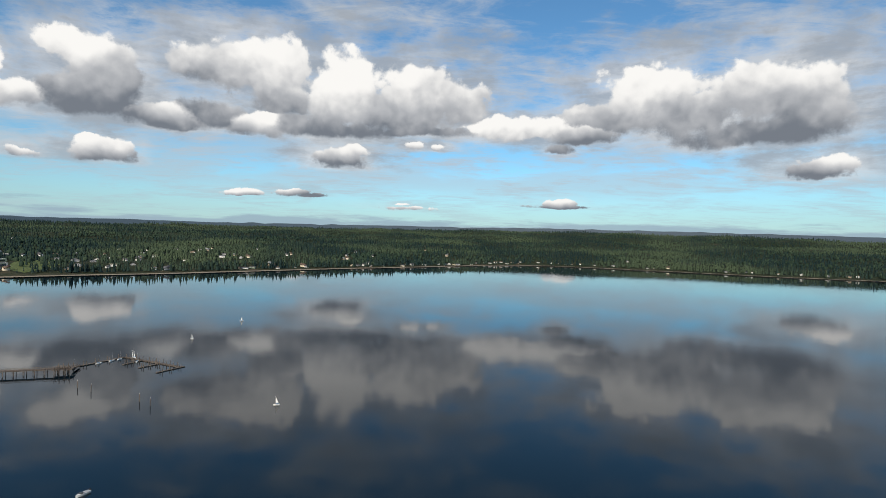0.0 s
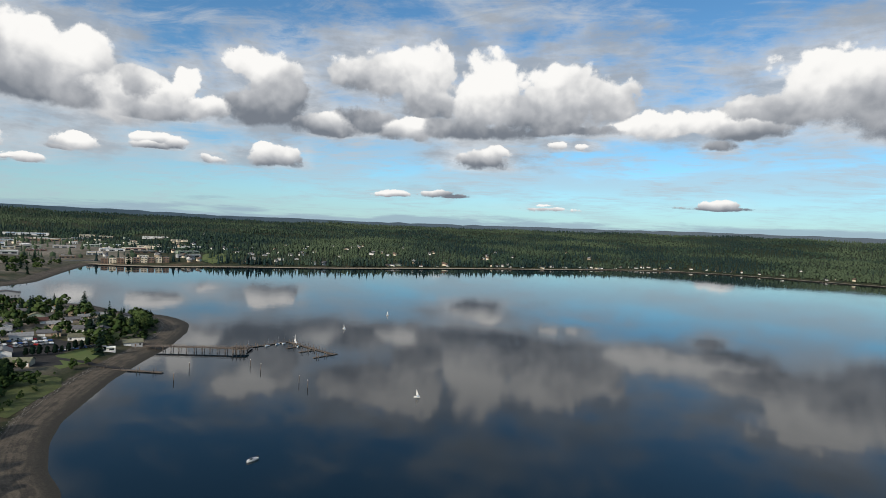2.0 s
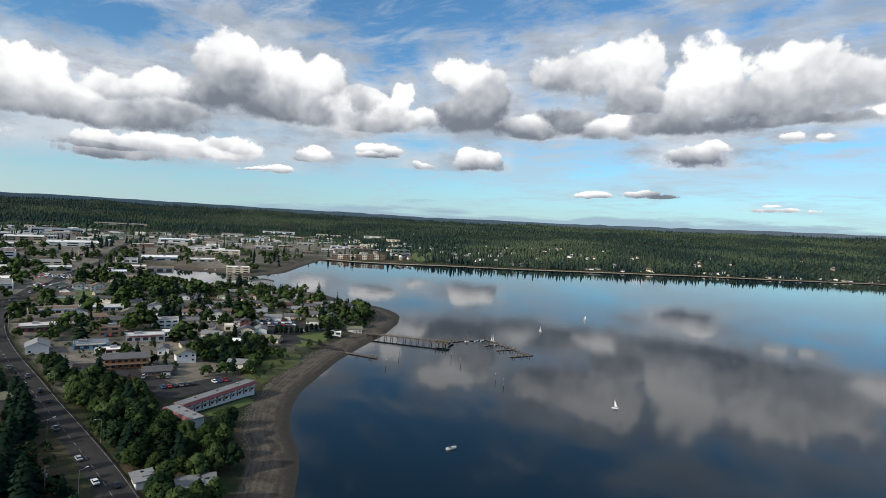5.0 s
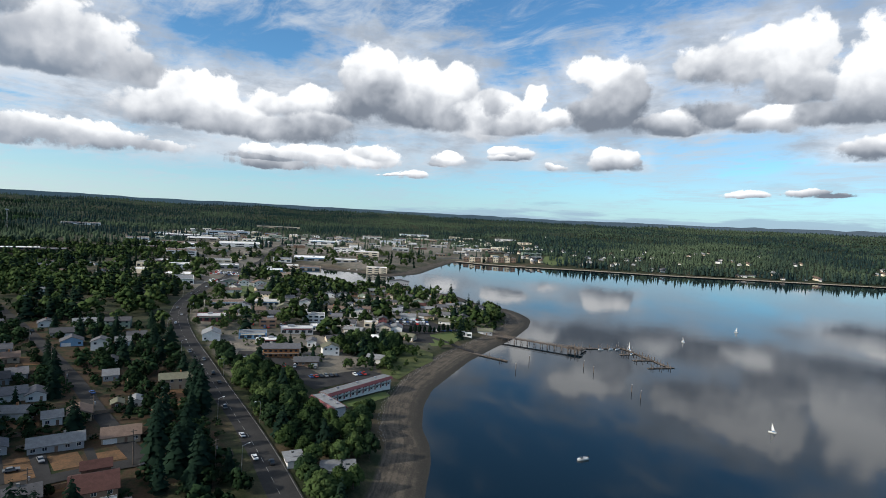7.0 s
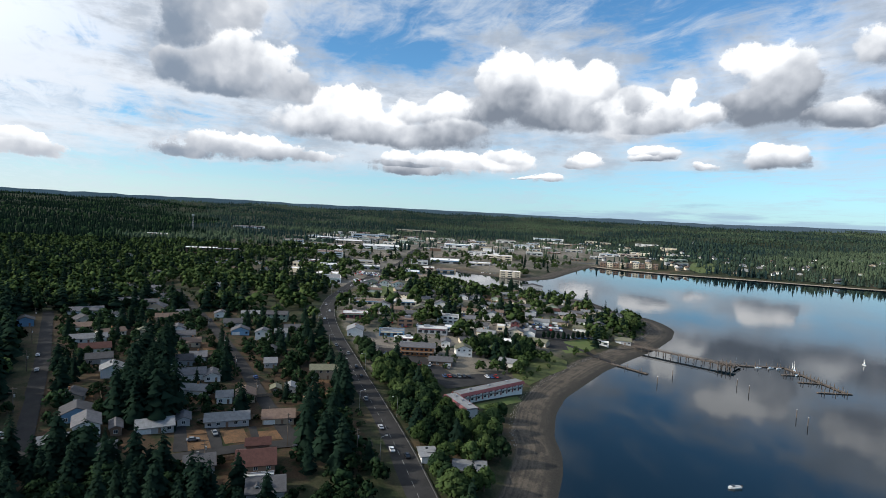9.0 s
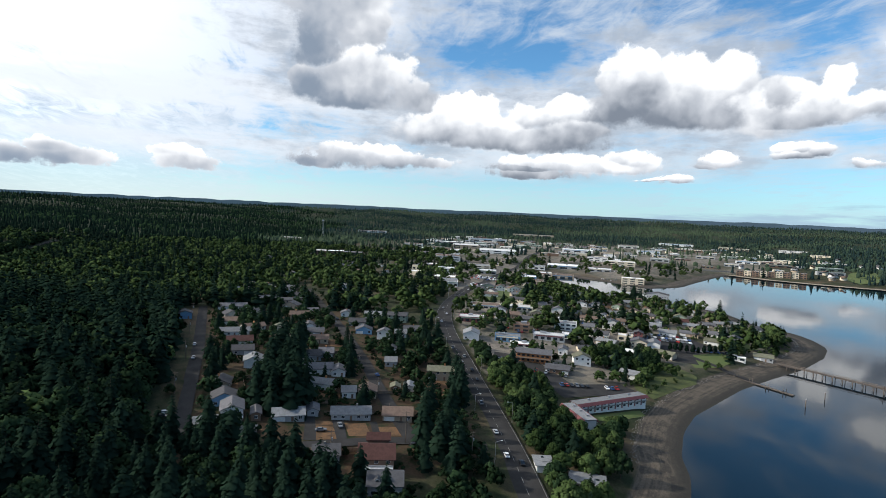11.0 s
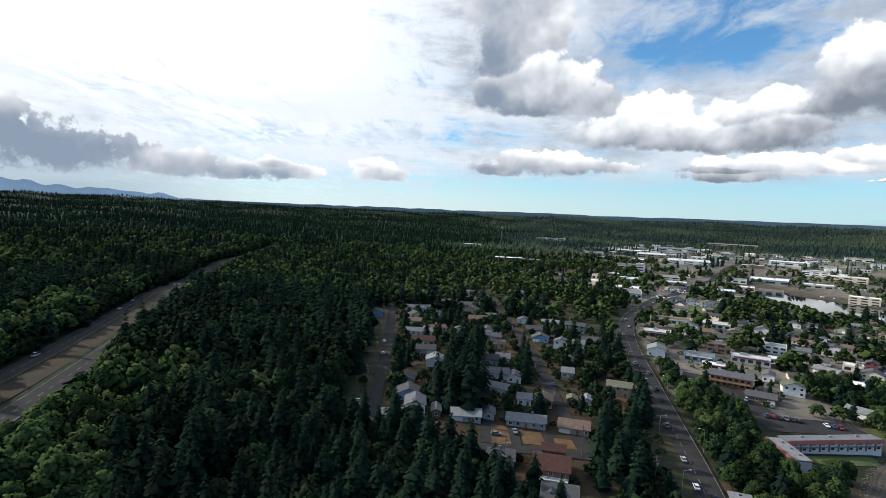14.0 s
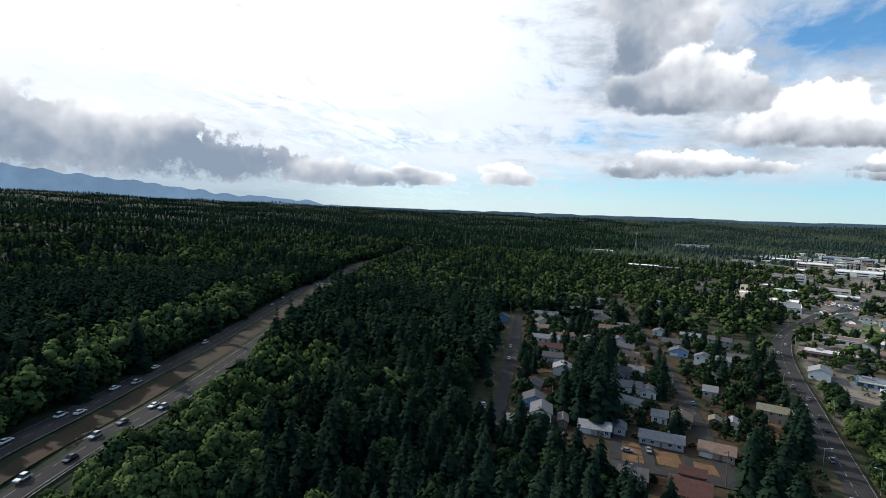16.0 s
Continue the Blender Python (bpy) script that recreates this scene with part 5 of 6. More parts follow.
def some_shop(px, py, q):
    facing = q.choice((60, 60, 150)) + q.uniform(-6, 6)
    far = math.hypot(px, py) > 1300
    shop(round(px), round(py), round(facing), q.choice((14, 20, 28, 40)) * (1.4 if far else 1), q.choice((12, 18, 28)), q.choice((4, 5, 6, 7)), q.choice(("white", "cream", "grey", "tan", "brown", "green")), 1, group=TOWN_GROUP)


roofs_between([(-240, -40), (-480, -72), (-600, -60), (-600, 0), (-420, 80), (-330, 88), (-245, 80)], 21, 0.7, some_house, 1)
roofs_between(OLD_TOWN, 24, 0.75, lambda px, py, q: some_house(px, py, q, OLD), 2)
roofs_between([(-560, -110), (-1000, -150), (-1050, 120), (-700, 130), (-560, 60)], 46, 0.5, lambda px, py, q: some_house(px, py, q, "houses among the woods"), 3)
roofs_between([(-600, 130), (-1000, 200), (-1900, 420), (-2200, 700), (-1900, 1100), (-1300, 900), (-1060, 700), (-800, 480), (-720, 300)], 50, 0.72, some_shop, 4)
roofs_between([(-1050, 930), (-1250, 900), (-1900, 1300), (-1800, 1900), (-1200, 1500), (-860, 1090)], 74, 0.55, some_shop, 5)
roofs_between([(-830, 1090), (-1000, 1200), (-1200, 1750), (-800, 2000), (-480, 1500), (-620, 1290)], 75, 0.45, lambda px, py, q: some_house(px, py, q, "houses across the inlet"), 6)
roofs_between([(-700, -430), (-1300, -560), (-1500, -330), (-1150, -300)], 85, 0.4, lambda px, py, q: some_house(px, py, q, "houses among the woods"), 7)


def shore_houses():
    """A string of houses behind the far beach."""
    q = random.Random(9)
    line = [(x * 1.027, y * 1.027) for x, y in SHORE_FAR[3:16]]
    xs, ys = resample(line, 24.0)
    for px, py in zip(xs, ys):
        if q.random() < (0.72 if -450 < px < 560 else 0.4):
            some_house(px * q.uniform(1.0, 1.03), py * q.uniform(1.0, 1.02), q, "houses along the far beach")


shore_houses()


def hill_houses():
    """A pale cluster on the western slope, and long red roofs beside the highway."""
    q = random.Random(12)
    for k in range(13):
        a, r = radians(q.uniform(113.5, 118.5)), q.uniform(2150, 2350)
        some_house(-math.sin(a) * r, math.cos(a) * r, q, "houses on the western slope")
    for x, y, turn, w in ((-1128, -520, 112, 34), (-1112, -555, 118, 22)):
        house(x, y, turn, w, 13, 6.0, "side", "tan", "red", "houses among the woods")


hill_houses()


# ---- pier, docks and boats ----
def along(a, b, n):
    return [(a[0] + (b[0] - a[0]) * k / (n - 1), a[1] + (b[1] - a[1]) * k / (n - 1)) for k in range(n)]


def plank_way(name, a, b, wide, top, label, category, posts=0, post_high=1.0, rail=False, group=""):
    """A timber walk from a to b with piles either side."""
    long = math.hypot(b[0] - a[0], b[1] - a[1])
    turn = math.degrees(math.atan2(b[1] - a[1], b[0] - a[0]))
    p = thing(name, a[0], a[1], 0.0, turn, label, category, group)
    planks = int(long / 0.6)
    part("deck", solid((name, "deck", round(long), wide), TIMBER, lambda: joined(box(0, -wide / 2 + 0.2, top - 0.45, long, wide / 2 - 0.2, top - 0.12), *[box(k * 0.6, -wide / 2, top - 0.12, k * 0.6 + 0.54, wide / 2, top) for k in range(planks)])), p)
    for k in range(posts):
        for side in (-1, 1):
            part("pile", solid(("pile", post_high), TIMBER, lambda: tube(0, 0, -2, 0, 0, post_high, 0.26, 0.22, 8)), p, (long * (k + 0.5) / posts, side * (wide / 2 + 0.2), 0))
    if rail:
        for side in (-1, 1):
            part("railing", solid((name, "rail", round(long), side), TIMBER, lambda: joined(box(0, side * wide / 2 - 0.07, top + 0.95, long, side * wide / 2 + 0.07, top + 1.1), box(0, side * wide / 2 - 0.04, top + 0.5, long, side * wide / 2 + 0.04, top + 0.6), *[box(k * 2.4, side * wide / 2 - 0.08, top, k * 2.4 + 0.14, side * wide / 2 + 0.08, top + 1.0) for k in range(int(long / 2.4))])), p)
    return p


pier = plank_way("pier", (-324, 345), (-252, 370), 4.0, 3.4, "long weathered timber pier on tall piles", "pier", 13, 3.3, True)
for k in range(10):
    part("brace", solid("pier_brace", TIMBER, lambda: joined(tube(0, -1.9, 0.4, 0, 1.9, 2.9, 0.12, 0.12, 5), tube(0, 1.9, 0.4, 0, -1.9, 2.9, 0.12, 0.12, 5))), pier, (8 + k * 5.8, 0, 0))
head = plank_way("landing_stage", (-262, 367), (-251, 371), 9.0, 3.4, "square timber pier head with tall gangway posts", "pier", 4, 6.0, True)
plank_way("gangway", (-253, 373), (-258, 387), 1.8, 1.6, "narrow sloping gangway down to the floating dock", "gangway", 0, 1, True)
plank_way("floating_dock", (-259, 388), (-244, 419), 2.6, 0.55, "grey floating dock with white-capped piles", "dock", 4, 3.2, group="floating docks")
plank_way("floating_dock", (-244, 419), (-190, 394), 2.6, 0.55, "grey floating dock with white-capped piles", "dock", 8, 3.2, group="floating docks")
for a, b in (((-226, 410), (-232, 396)), ((-208, 402), (-216, 388)), ((-187, 396), (-197, 376))):
    plank_way("finger_dock", a, b, 2.0, 0.5, "short grey finger dock with mooring piles", "dock", 3, 3.0, group="finger docks")
plank_way("boat_ramp_dock", (-330, 284), (-264, 297), 2.6, 0.7, "long low boat ramp dock with mooring piles", "dock", 6, 2.8)
tagged(ribbon("boat_ramp", [(-352, 277), (-335, 281), (-318, 284), (-300, 288), (-285, 291)], 5.0, ASPHALT, 0.3, 4.0), "grey paved boat ramp into the water", "ramp", kind="structure")
for x, y in ((-256, 312), (-246, 286), (-225, 336), (-212, 329), (-173, 312), (-163, 305)):
    p = thing("mooring_pile", x, y, 0.0, 0, "lone dark timber mooring pile in water", "pile", "mooring piles")
    part("post", solid("lone_pile", TIMBER, lambda: tube(0, 0, -2, 0.08, 0, 4.6, 0.24, 0.2, 8)), p)
    part("cap", solid("pile_cap", PAINT_WHITE, lambda: tube(0.08, 0, 4.6, 0.08, 0, 4.95, 0.22, 0.05, 8)), p)
for x, y, turn in ((-94, 313, 200), (-229, 499, 160), (-223, 606, 30)):
    sailboat(x, y, turn)
sailboat(-237, 419, 150, 5.6, True, "with its sail up at the dock")
for k, (x, y) in enumerate(((-253, 399), (-249, 408), (-246, 413), (-262, 385), (-230, 408))):
    sailboat(x + 2.5, y - 1.5, 62 + 10 * k, 4.8, False, "with bare mast moored at the dock")


def motorboat(x, y, turn):
    b = thing("motorboat", x, y, 0.0, turn, "small white motorboat moored on calm water", "boat")
    part("hull", solid("motor_hull", PAINT_WHITE, lambda: hull(5.6, 2.1, 0.8)), b)
    part("cockpit", box_mesh(-2.1, -0.7, 0.66, 0.4, 0.7, 0.86, WALL["grey"], "well"), b)
    part("windscreen", solid("motor_screen", GLASS, lambda: extruded([(0.4, 0.8), (1.3, 0.85), (0.6, 1.35), (0.3, 1.35)], 0.7)), b)
    part("outboard_motor", box_mesh(-3.1, -0.22, 0.2, -2.6, 0.22, 1.2, RUBBER, "outboard"), b)


motorboat(-132, 201, 250)


# ---- yards, lots and lawns ----
def patch(name, ring, material, lift, label, category):
    """A flat piece of ground cover draped on the land."""
    bm = bmesh.new()
    bm.faces.new([bm.verts.new((x, y, 0)) for x, y in ring])
    for _ in range(3):
        bmesh.ops.subdivide_edges(bm, edges=bm.edges[:], cuts=1, use_grid_fill=True)
        bmesh.ops.triangulate(bm, faces=bm.faces[:])
    spots = np.array([v.co[:2] for v in bm.verts])
    for v, z in zip(bm.verts, ground_height(spots[:, 0], spots[:, 1])):
        v.co.z = z + lift
    me = bpy.data.meshes.new(name)
    bm.to_mesh(me)
    bm.free()
    me.materials.append(material)
    return tagged(new(name, me), label, category, kind="structure")


patch("park_lawn", [(-342, 277), (-350, 317), (-336, 323), (-316, 289), (-316, 268)], LAWN, 0.15, "mown green lawn of the waterfront park", "lawn")
patch("shelter_lawn", [(-352, 335), (-392, 340), (-396, 372), (-360, 366)], LAWN, 0.15, "mown green lawn round the picnic shelter", "lawn")
patch("ball_field", [(-578, 201), (-524, 185), (-537, 229), (-653, 277), (-642, 245)], LAWN, 0.3, "green ball field among the shops", "lawn")
patch("motel_lawn", [(-238, 141), (-246, 176), (-241, 176), (-234, 160), (-232, 141)], LAWN, 0.15, "green lawn inside the motel's corner", "lawn")
patch("grassy_bank", [(-336, 250), (-300, 256), (-288, 246), (-276, 220), (-262, 196), (-272, 192), (-290, 200), (-312, 236)], BANK_GRASS, 0.2, "rough yellow-green grass bank above the beach", "bank")
patch("motel_lot", [(-300, 138), (-262, 140), (-270, 193), (-284, 188), (-283, 156), (-313, 153)], ASPHALT, 0.2, "grey asphalt car park behind the motel", "car park")
patch("office_lot", [(-300, 138), (-313, 153), (-335, 150), (-345, 130), (-322, 118)], ASPHALT, 0.24, "grey asphalt car park beside the office", "car park")
patch("ramp_lot", [(-352, 250), (-392, 262), (-386, 322), (-354, 322), (-346, 290), (-322, 276), (-330, 262)], ASPHALT, 0.2, "asphalt car park at the boat ramp", "car park")
patch("hill_field", [(-900, 1116), (-1008, 1290), (-925, 1400), (-850, 1180), (-840, 1090)], LAWN, 0.5, "green hillside field across the inlet", "field")
patch("dry_field", [(-545, 300), (-560, 330), (-520, 352), (-500, 322)], DRY_GRASS, 0.2, "dry pale field at the end of the old town", "field")
for yard in ([(-228, 6), (-214, 8), (-215, 17), (-226, 15)], [(-229, 20), (-217, 21), (-217, 30), (-229, 29)], [(-225, 34), (-217, 32), (-216, 44), (-224, 46)], [(-229, -14), (-217, -13), (-217, -8), (-229, -8)], [(-272, 8), (-258, 10), (-257, 20), (-270, 21)],
             [(-278, -40), (-266, -40), (-266, -27), (-278, -28)], [(-207, 4), (-202, 4), (-201, 34), (-207, 34)], [(-232, 8), (-228, 8), (-228, 20), (-231, 20)], [(-205, 56), (-232, 60), (-226, 66), (-204, 68)], [(-345, 45), (-352, 46), (-352, 58), (-344, 58)], [(-360, 18), (-345, 20), (-345, 30), (-358, 29)], [(-285, 66), (-262, 66), (-260, 78), (-285, 80)]):
    patch("dry_yard", yard, DRY_GRASS, 0.12, "sun-dried orange grass yard beside a house", "yard")
for drive in ([(-236, 4), (-214, 3), (-214, 8), (-236, 8)], [(-232, 15), (-214, 16), (-214, 20), (-232, 20)], [(-228, -22), (-206, -20), (-206, -14), (-228, -15)], [(-230, 31), (-214, 31), (-214, 34), (-230, 34)]):
    patch("driveway", drive, CONCRETE if drive[0][0] == -228 else ASPHALT, 0.16, "short paved driveway to a garage", "driveway")
ribbon("verge", [((a[0] + b[0]) / 2, (a[1] + b[1]) / 2) for a, b in zip(resample_pairs(HIGHWAY_FAR, 40), resample_pairs(HIGHWAY_NEAR, 40))], 10.0, MEDIAN, 0.14)
tagged(bpy.data.objects["verge"], "dry brown and green grass between the carriageways", "verge", kind="structure")


def guard_rail(line, offset):
    x, y = resample(line, 4.0)
    dx, dy = np.gradient(x), np.gradient(y)
    d = np.hypot(dx, dy)
    x, y = x - dy / d * offset, y + dx / d * offset
    z = ground_height(x, y)
    g = thing("guard_rail", 0, 0, 0, 0, "rusty steel guard rail along the highway", "guard rail")
    v, f = [], []
    for k in range(len(x)):
        v += [(x[k], y[k], z[k] + 0.75), (x[k], y[k], z[k] + 1.1), (x[k] + 0.08, y[k] + 0.1, z[k] + 1.1), (x[k] + 0.08, y[k] + 0.1, z[k] + 0.75)]
        if k:
            a, b = 4 * k - 4, 4 * k
            f += [(a + i, a + (i + 1) % 4, b + (i + 1) % 4, b + i) for i in range(4)]
    part("beam", solid(("beam", offset), METAL, lambda: (v, f)), g)
    for k in range(0, min(len(x), 120)):
        part("post", box_mesh(-0.1, -0.1, 0, 0.1, 0.1, 1.05, TIMBER, "rail_post"), g, (x[k], y[k], z[k]))


guard_rail(HIGHWAY_NEAR[:7], -6.2)


def board_fence(points):
    f = thing("board_fence", 0, 0, 0, 0, "weathered brown board fence between yards", "fence", "garden fences")
    for (ax, ay), (bx, by) in zip(points, points[1:]):
        n = max(2, int(math.hypot(bx - ax, by - ay) / 2.4))
        for k in range(n):
            x0, y0, x1, y1 = ax + (bx - ax) * k / n, ay + (by - ay) * k / n, ax + (bx - ax) * (k + 1) / n, ay + (by - ay) * (k + 1) / n
            turn = math.degrees(math.atan2(y1 - y0, x1 - x0))
            z = float(ground_height((x0 + x1) / 2, (y0 + y1) / 2))
            part("panel", solid("fence_panel", FENCE, lambda: joined(*[box(i * 0.3, -0.03, -0.3, i * 0.3 + 0.27, 0.03, 1.75 + 0.04 * (i % 2)) for i in range(8)], box(0, 0.03, 0.4, 2.4, 0.08, 0.5), box(0, 0.03, 1.3, 2.4, 0.08, 1.4))), f, (x0, y0, z), turn)


for run in ([(-238, 12), (-238, 40), (-246, 42)], [(-250, 20), (-250, -20)], [(-270, 24), (-252, 22)], [(-262, 36), (-262, 60), (-250, 62)], [(-204, 2), (-203, 36)], [(-254, -22), (-280, -26), (-280, -10)], [(-300, 20), (-300, -6)], [(-330, 24), (-330, 0)], [(-310, 58), (-292, 60)], [(-355, 50), (-355, 66)], [(-222, 56), (-240, 60)]):
    board_fence(run)


def boulders():
    """Rough stones along the top of the beach."""
    q = np.random.RandomState(8)
    line = [(x, y) for x, y in SHORE_NEAR[9:]] + [(x, y) for x, y in SHORE_POINT[:7]]
    xs, ys = resample(line, 1.3)
    v, f = [], []
    ico = [(0, 0, 1), (0.9, 0, 0.3), (0.25, 0.85, 0.3), (-0.75, 0.5, 0.3), (-0.7, -0.55, 0.3), (0.3, -0.85, 0.3), (0, 0, -0.6)]
    faces = [(0, 1, 2), (0, 2, 3), (0, 3, 4), (0, 4, 5), (0, 5, 1), (6, 2, 1), (6, 3, 2), (6, 4, 3), (6, 5, 4), (6, 1, 5)]
    dx, dy = np.gradient(xs), np.gradient(ys)
    for k in range(len(xs)):
        d = math.hypot(dx[k], dy[k])
        for _ in range(2):
            out = q.uniform(19.5, 23.0)
            px, py = xs[k] + dy[k] / d * -out, ys[k] + dx[k] / d * out
            if float(inland(np.array(px), np.array(py))) < 15:
                px, py = xs[k] + dy[k] / d * out, ys[k] - dx[k] / d * out
            s = q.uniform(0.2, 0.55)
            z = float(ground_height(px, py))
            n = len(v)
            v += [(px + a * s * q.uniform(0.7, 1.2), py + b * s * q.uniform(0.7, 1.2), z + c * s * 0.7) for a, b, c in ico]
            f += [tuple(i + n for i in t) for t in faces]
    tagged(mesh_object("boulders", v, f, STONE), "grey boulders along the top of the beach", "rocks", kind="stuff")


boulders()


# ---- trees ----
def free_of(x, y, gap=3.0):
    """True where no road, building or lot stands."""
    ok = inland(x, y) > 22 + 8 * ease(y, 400, 470)
    for name, line, wide in ROADS:
        d, _ = line_distance(x, y, line)
        ok &= d > wide / 2 + (1.2 if name.startswith("highway") else 1.6 if name.startswith("street") else gap + 1.5)
    near_side, _ = line_distance(x, y, HIGHWAY_NEAR)
    ok &= ~((near_side < 17) & (-x < 235))
    mid = [((a[0] + b[0]) / 2, (a[1] + b[1]) / 2) for a, b in zip(resample_pairs(HIGHWAY_FAR, 40), resample_pairs(HIGHWAY_NEAR, 40))]
    d, _ = line_distance(x, y, mid)
    ok &= d > 11
    for bx, by, turn, w, dd in TAKEN:
        c, s = math.cos(radians(turn)), math.sin(radians(turn))
        lx, ly = (x - bx) * c + (y - by) * s, -(x - bx) * s + (y - by) * c
        ok &= ~((np.abs(lx) < w / 2 + gap) & (ly > -gap * 2.2) & (ly < dd + gap))
    for ring in LOTS:
        ok &= ~inside(x, y, ring)
    return ok


LOTS = [[(-300, 138), (-262, 140), (-270, 193), (-284, 188), (-283, 156), (-313, 153), (-335, 150), (-345, 130), (-322, 118)], [(-352, 250), (-392, 262), (-386, 322), (-354, 322), (-316, 289), (-316, 268)], [(-578, 201), (-524, 185), (-537, 229), (-653, 277), (-642, 245)],
        [(-236, 140), (-246, 178), (-238, 178), (-232, 168)], [(-200, -14), (-200, 50), (-235, 50), (-235, -14)]]
rng = np.random.RandomState(3)


def scatter(x0, x1, y0, y1, gap):
    x, y = np.meshgrid(np.arange(x0, x1, gap), np.arange(y0, y1, gap))
    x = x + rng.uniform(-0.45, 0.45, x.shape) * gap
    y = y + rng.uniform(-0.45, 0.45, y.shape) * gap
    return x.ravel(), y.ravel()


WOOD_SHORE = [(-363, 118), (-328, 116), (-300, 128), (-265, 134), (-246, 124), (-226, 124), (-222, 150), (-205, 138), (-183, 124), (-140, 100), (-140, 88), (-175, 88), (-269, 101)]
GREEN_BANK = [(-276, 196), (-300, 194), (-320, 188), (-354, 206), (-346, 238), (-326, 246), (-304, 226)]
# the wood between highway and street, and beyond the highway, nearest first
x, y = scatter(-480, -60, -420, 60, 7.2)
keep = (rng.rand(len(x)) < wood_share(x, y) * 1.2) & free_of(x, y, 2.5)
x, y = x[keep], y[keep]
r = np.hypot(x, y)
seen = (r > 95) & (np.degrees(np.arctan2(-x, y)) > 60)
x, y, r = x[seen], y[seen], r[seen]
order = np.argsort(r)
x, y, r = x[order], y[order], r[order]
edge, _ = line_distance(x, y, HIGHWAY_NEAR)
far_edge, _ = line_distance(x, y, HIGHWAY_FAR)
light = ((edge < 52 + 14 * waves(x, y, 60, 2)) & (y > -190 - 0.25 * (-x - 200)) & (-x < 230)) | ((far_edge < 45) & (y < np.interp(-x, [100, 480], [-175, -285])) & (waves(x, y, 70, 9) > -0.3))
light |= waves(x, y, 95, 31) > 0.95
counts = {"fir_tree": 0, "alder_tree": 0, "maple_tree": 0}
rest = {"fir_tree": [], "alder_tree": [], "maple_tree": []}
for px, py, is_light in zip(x, y, light):
    kind = ("alder_tree" if rng.rand() < 0.85 else "maple_tree") if is_light else ("fir_tree" if rng.rand() < 0.60 else "maple_tree")
    high = rng.uniform(14, 26) if kind == "fir_tree" else rng.uniform(10, 18)
    if counts[kind] < (215 if kind == "fir_tree" else 110):
        tree(kind, px, py, high, "woods beside the highway")
        counts[kind] += 1
    else:
        rest[kind].append((px, py, high))
x, y = scatter(-215, -105, -60, 34, 7.0)
keep = free_of(x, y, 2.0) & (np.hypot(x, y) > 105) & ~inside(x, y, [(-196, -20), (-196, 60), (-240, 60), (-240, -20)]) & (y < np.interp(-x, [100, 160, 215], [34, 20, -14])) & (rng.rand(len(x)) < 0.85)
for px, py in zip(x[keep], y[keep]):
    kind = "fir_tree" if rng.rand() < 0.65 else "maple_tree"
    tree(kind, px, py, rng.uniform(13, 20) if kind == "fir_tree" else rng.uniform(8, 13), "trees below the houses")
# tall firs among the houses
for k, (px, py) in enumerate([(-246, -17), (-246, -11), (-249, -6), (-251, 0), (-249, 4), (-261, -14), (-267, -6), (-274, -12), (-283, -5), (-290, -11), (-300, -3), (-311, -7), (-320, 0), (-224, 53), (-208, 50), (-200, 55), (-207, 60), (-188, 58), (-262, 82), (-288, 86), (-196, 62), (-216, 62), (-256, -8), (-255, -18), (-264, 0), (-272, -2), (-281, -13), (-296, -9), (-306, 0), (-316, -8), (-240, -10), (-241, -2), (-232, 56), (-244, 72), (-252, 78), (-274, 84)]):
    tree("fir_tree", px, py, (22 if py < 30 else 15) + 7 * ((k * 37) % 10) / 10, "tall firs among the houses")
for px, py in ((-190, -8), (-185, 0), (-188, -16), (-182, -24), (-176, -12), (-180, 8), (-172, -2), (-168, 12), (-190, -30), (-198, -22), (-160, 4), (-150, 14), (-158, 18), (-200, -30)):
    tree("fir_tree", px, py, rng.uniform(15, 23), "tall firs among the houses")
for px, py in ((-632, 431), (-582, 383), (-575, 390), (-496, 382), (-477, 375), (-473, 398), (-502, 452), (-520, 237), (-541, 236), (-528, 243), (-515, 246), (-548, 246), (-535, 252), (-380, 410), (-392, 420)):
    tree("fir_tree", px, py, rng.uniform(15, 24), "firs of the old town")
for px, py in ((-374, 383), (-385, 382), (-384, 403), (-378, 394), (-368, 392)):
    tree("alder_tree", px, py, rng.uniform(12, 17), "park trees")
for k, (px, py) in enumerate([(-353, 277), (-351, 280), (-349, 283), (-347, 287), (-345, 291), (-344, 295), (-345, 301), (-346, 307), (-347, 313), (-348, 319)]):
    tree("cypress_tree", px - 2, py, 6.5 + (k * 7 % 5) * 0.5, "cypress row at the park", k % 2)
# the shore wood, yards and gardens: broadleaf with a few firs
x, y = scatter(-380, -120, 80, 260, 6.3)
keep = ((inside(x, y, WOOD_SHORE) | inside(x, y, GREEN_BANK))) & free_of(x, y, 1.5)
for px, py in zip(x[keep], y[keep]):
    kind = "maple_tree" if rng.rand() < 0.45 else ("alder_tree" if rng.rand() < 0.8 else "fir_tree")
    tree(kind, px, py, rng.uniform(7, 12) if kind != "fir_tree" else rng.uniform(12, 19), "shore wood")
x, y = scatter(-420, -160, -52, 108, 9.5)
keep = (rng.rand(len(x)) < 0.60 + 0.2 * (y > 58)) & free_of(x, y, 2.0) & (np.hypot(x, y) > 120) & ~inside(x, y, [(-200, -14), (-200, 50), (-240, 50), (-240, -14)])
for px, py in zip(x[keep], y[keep]):
    kind = "maple_tree" if rng.rand() < 0.7 else "fir_tree"
    tree(kind, px, py, rng.uniform(4.5, 10) if kind == "maple_tree" else rng.uniform(9, 19), "garden trees")
x, y = scatter(-660, -300, 110, 480, 15)
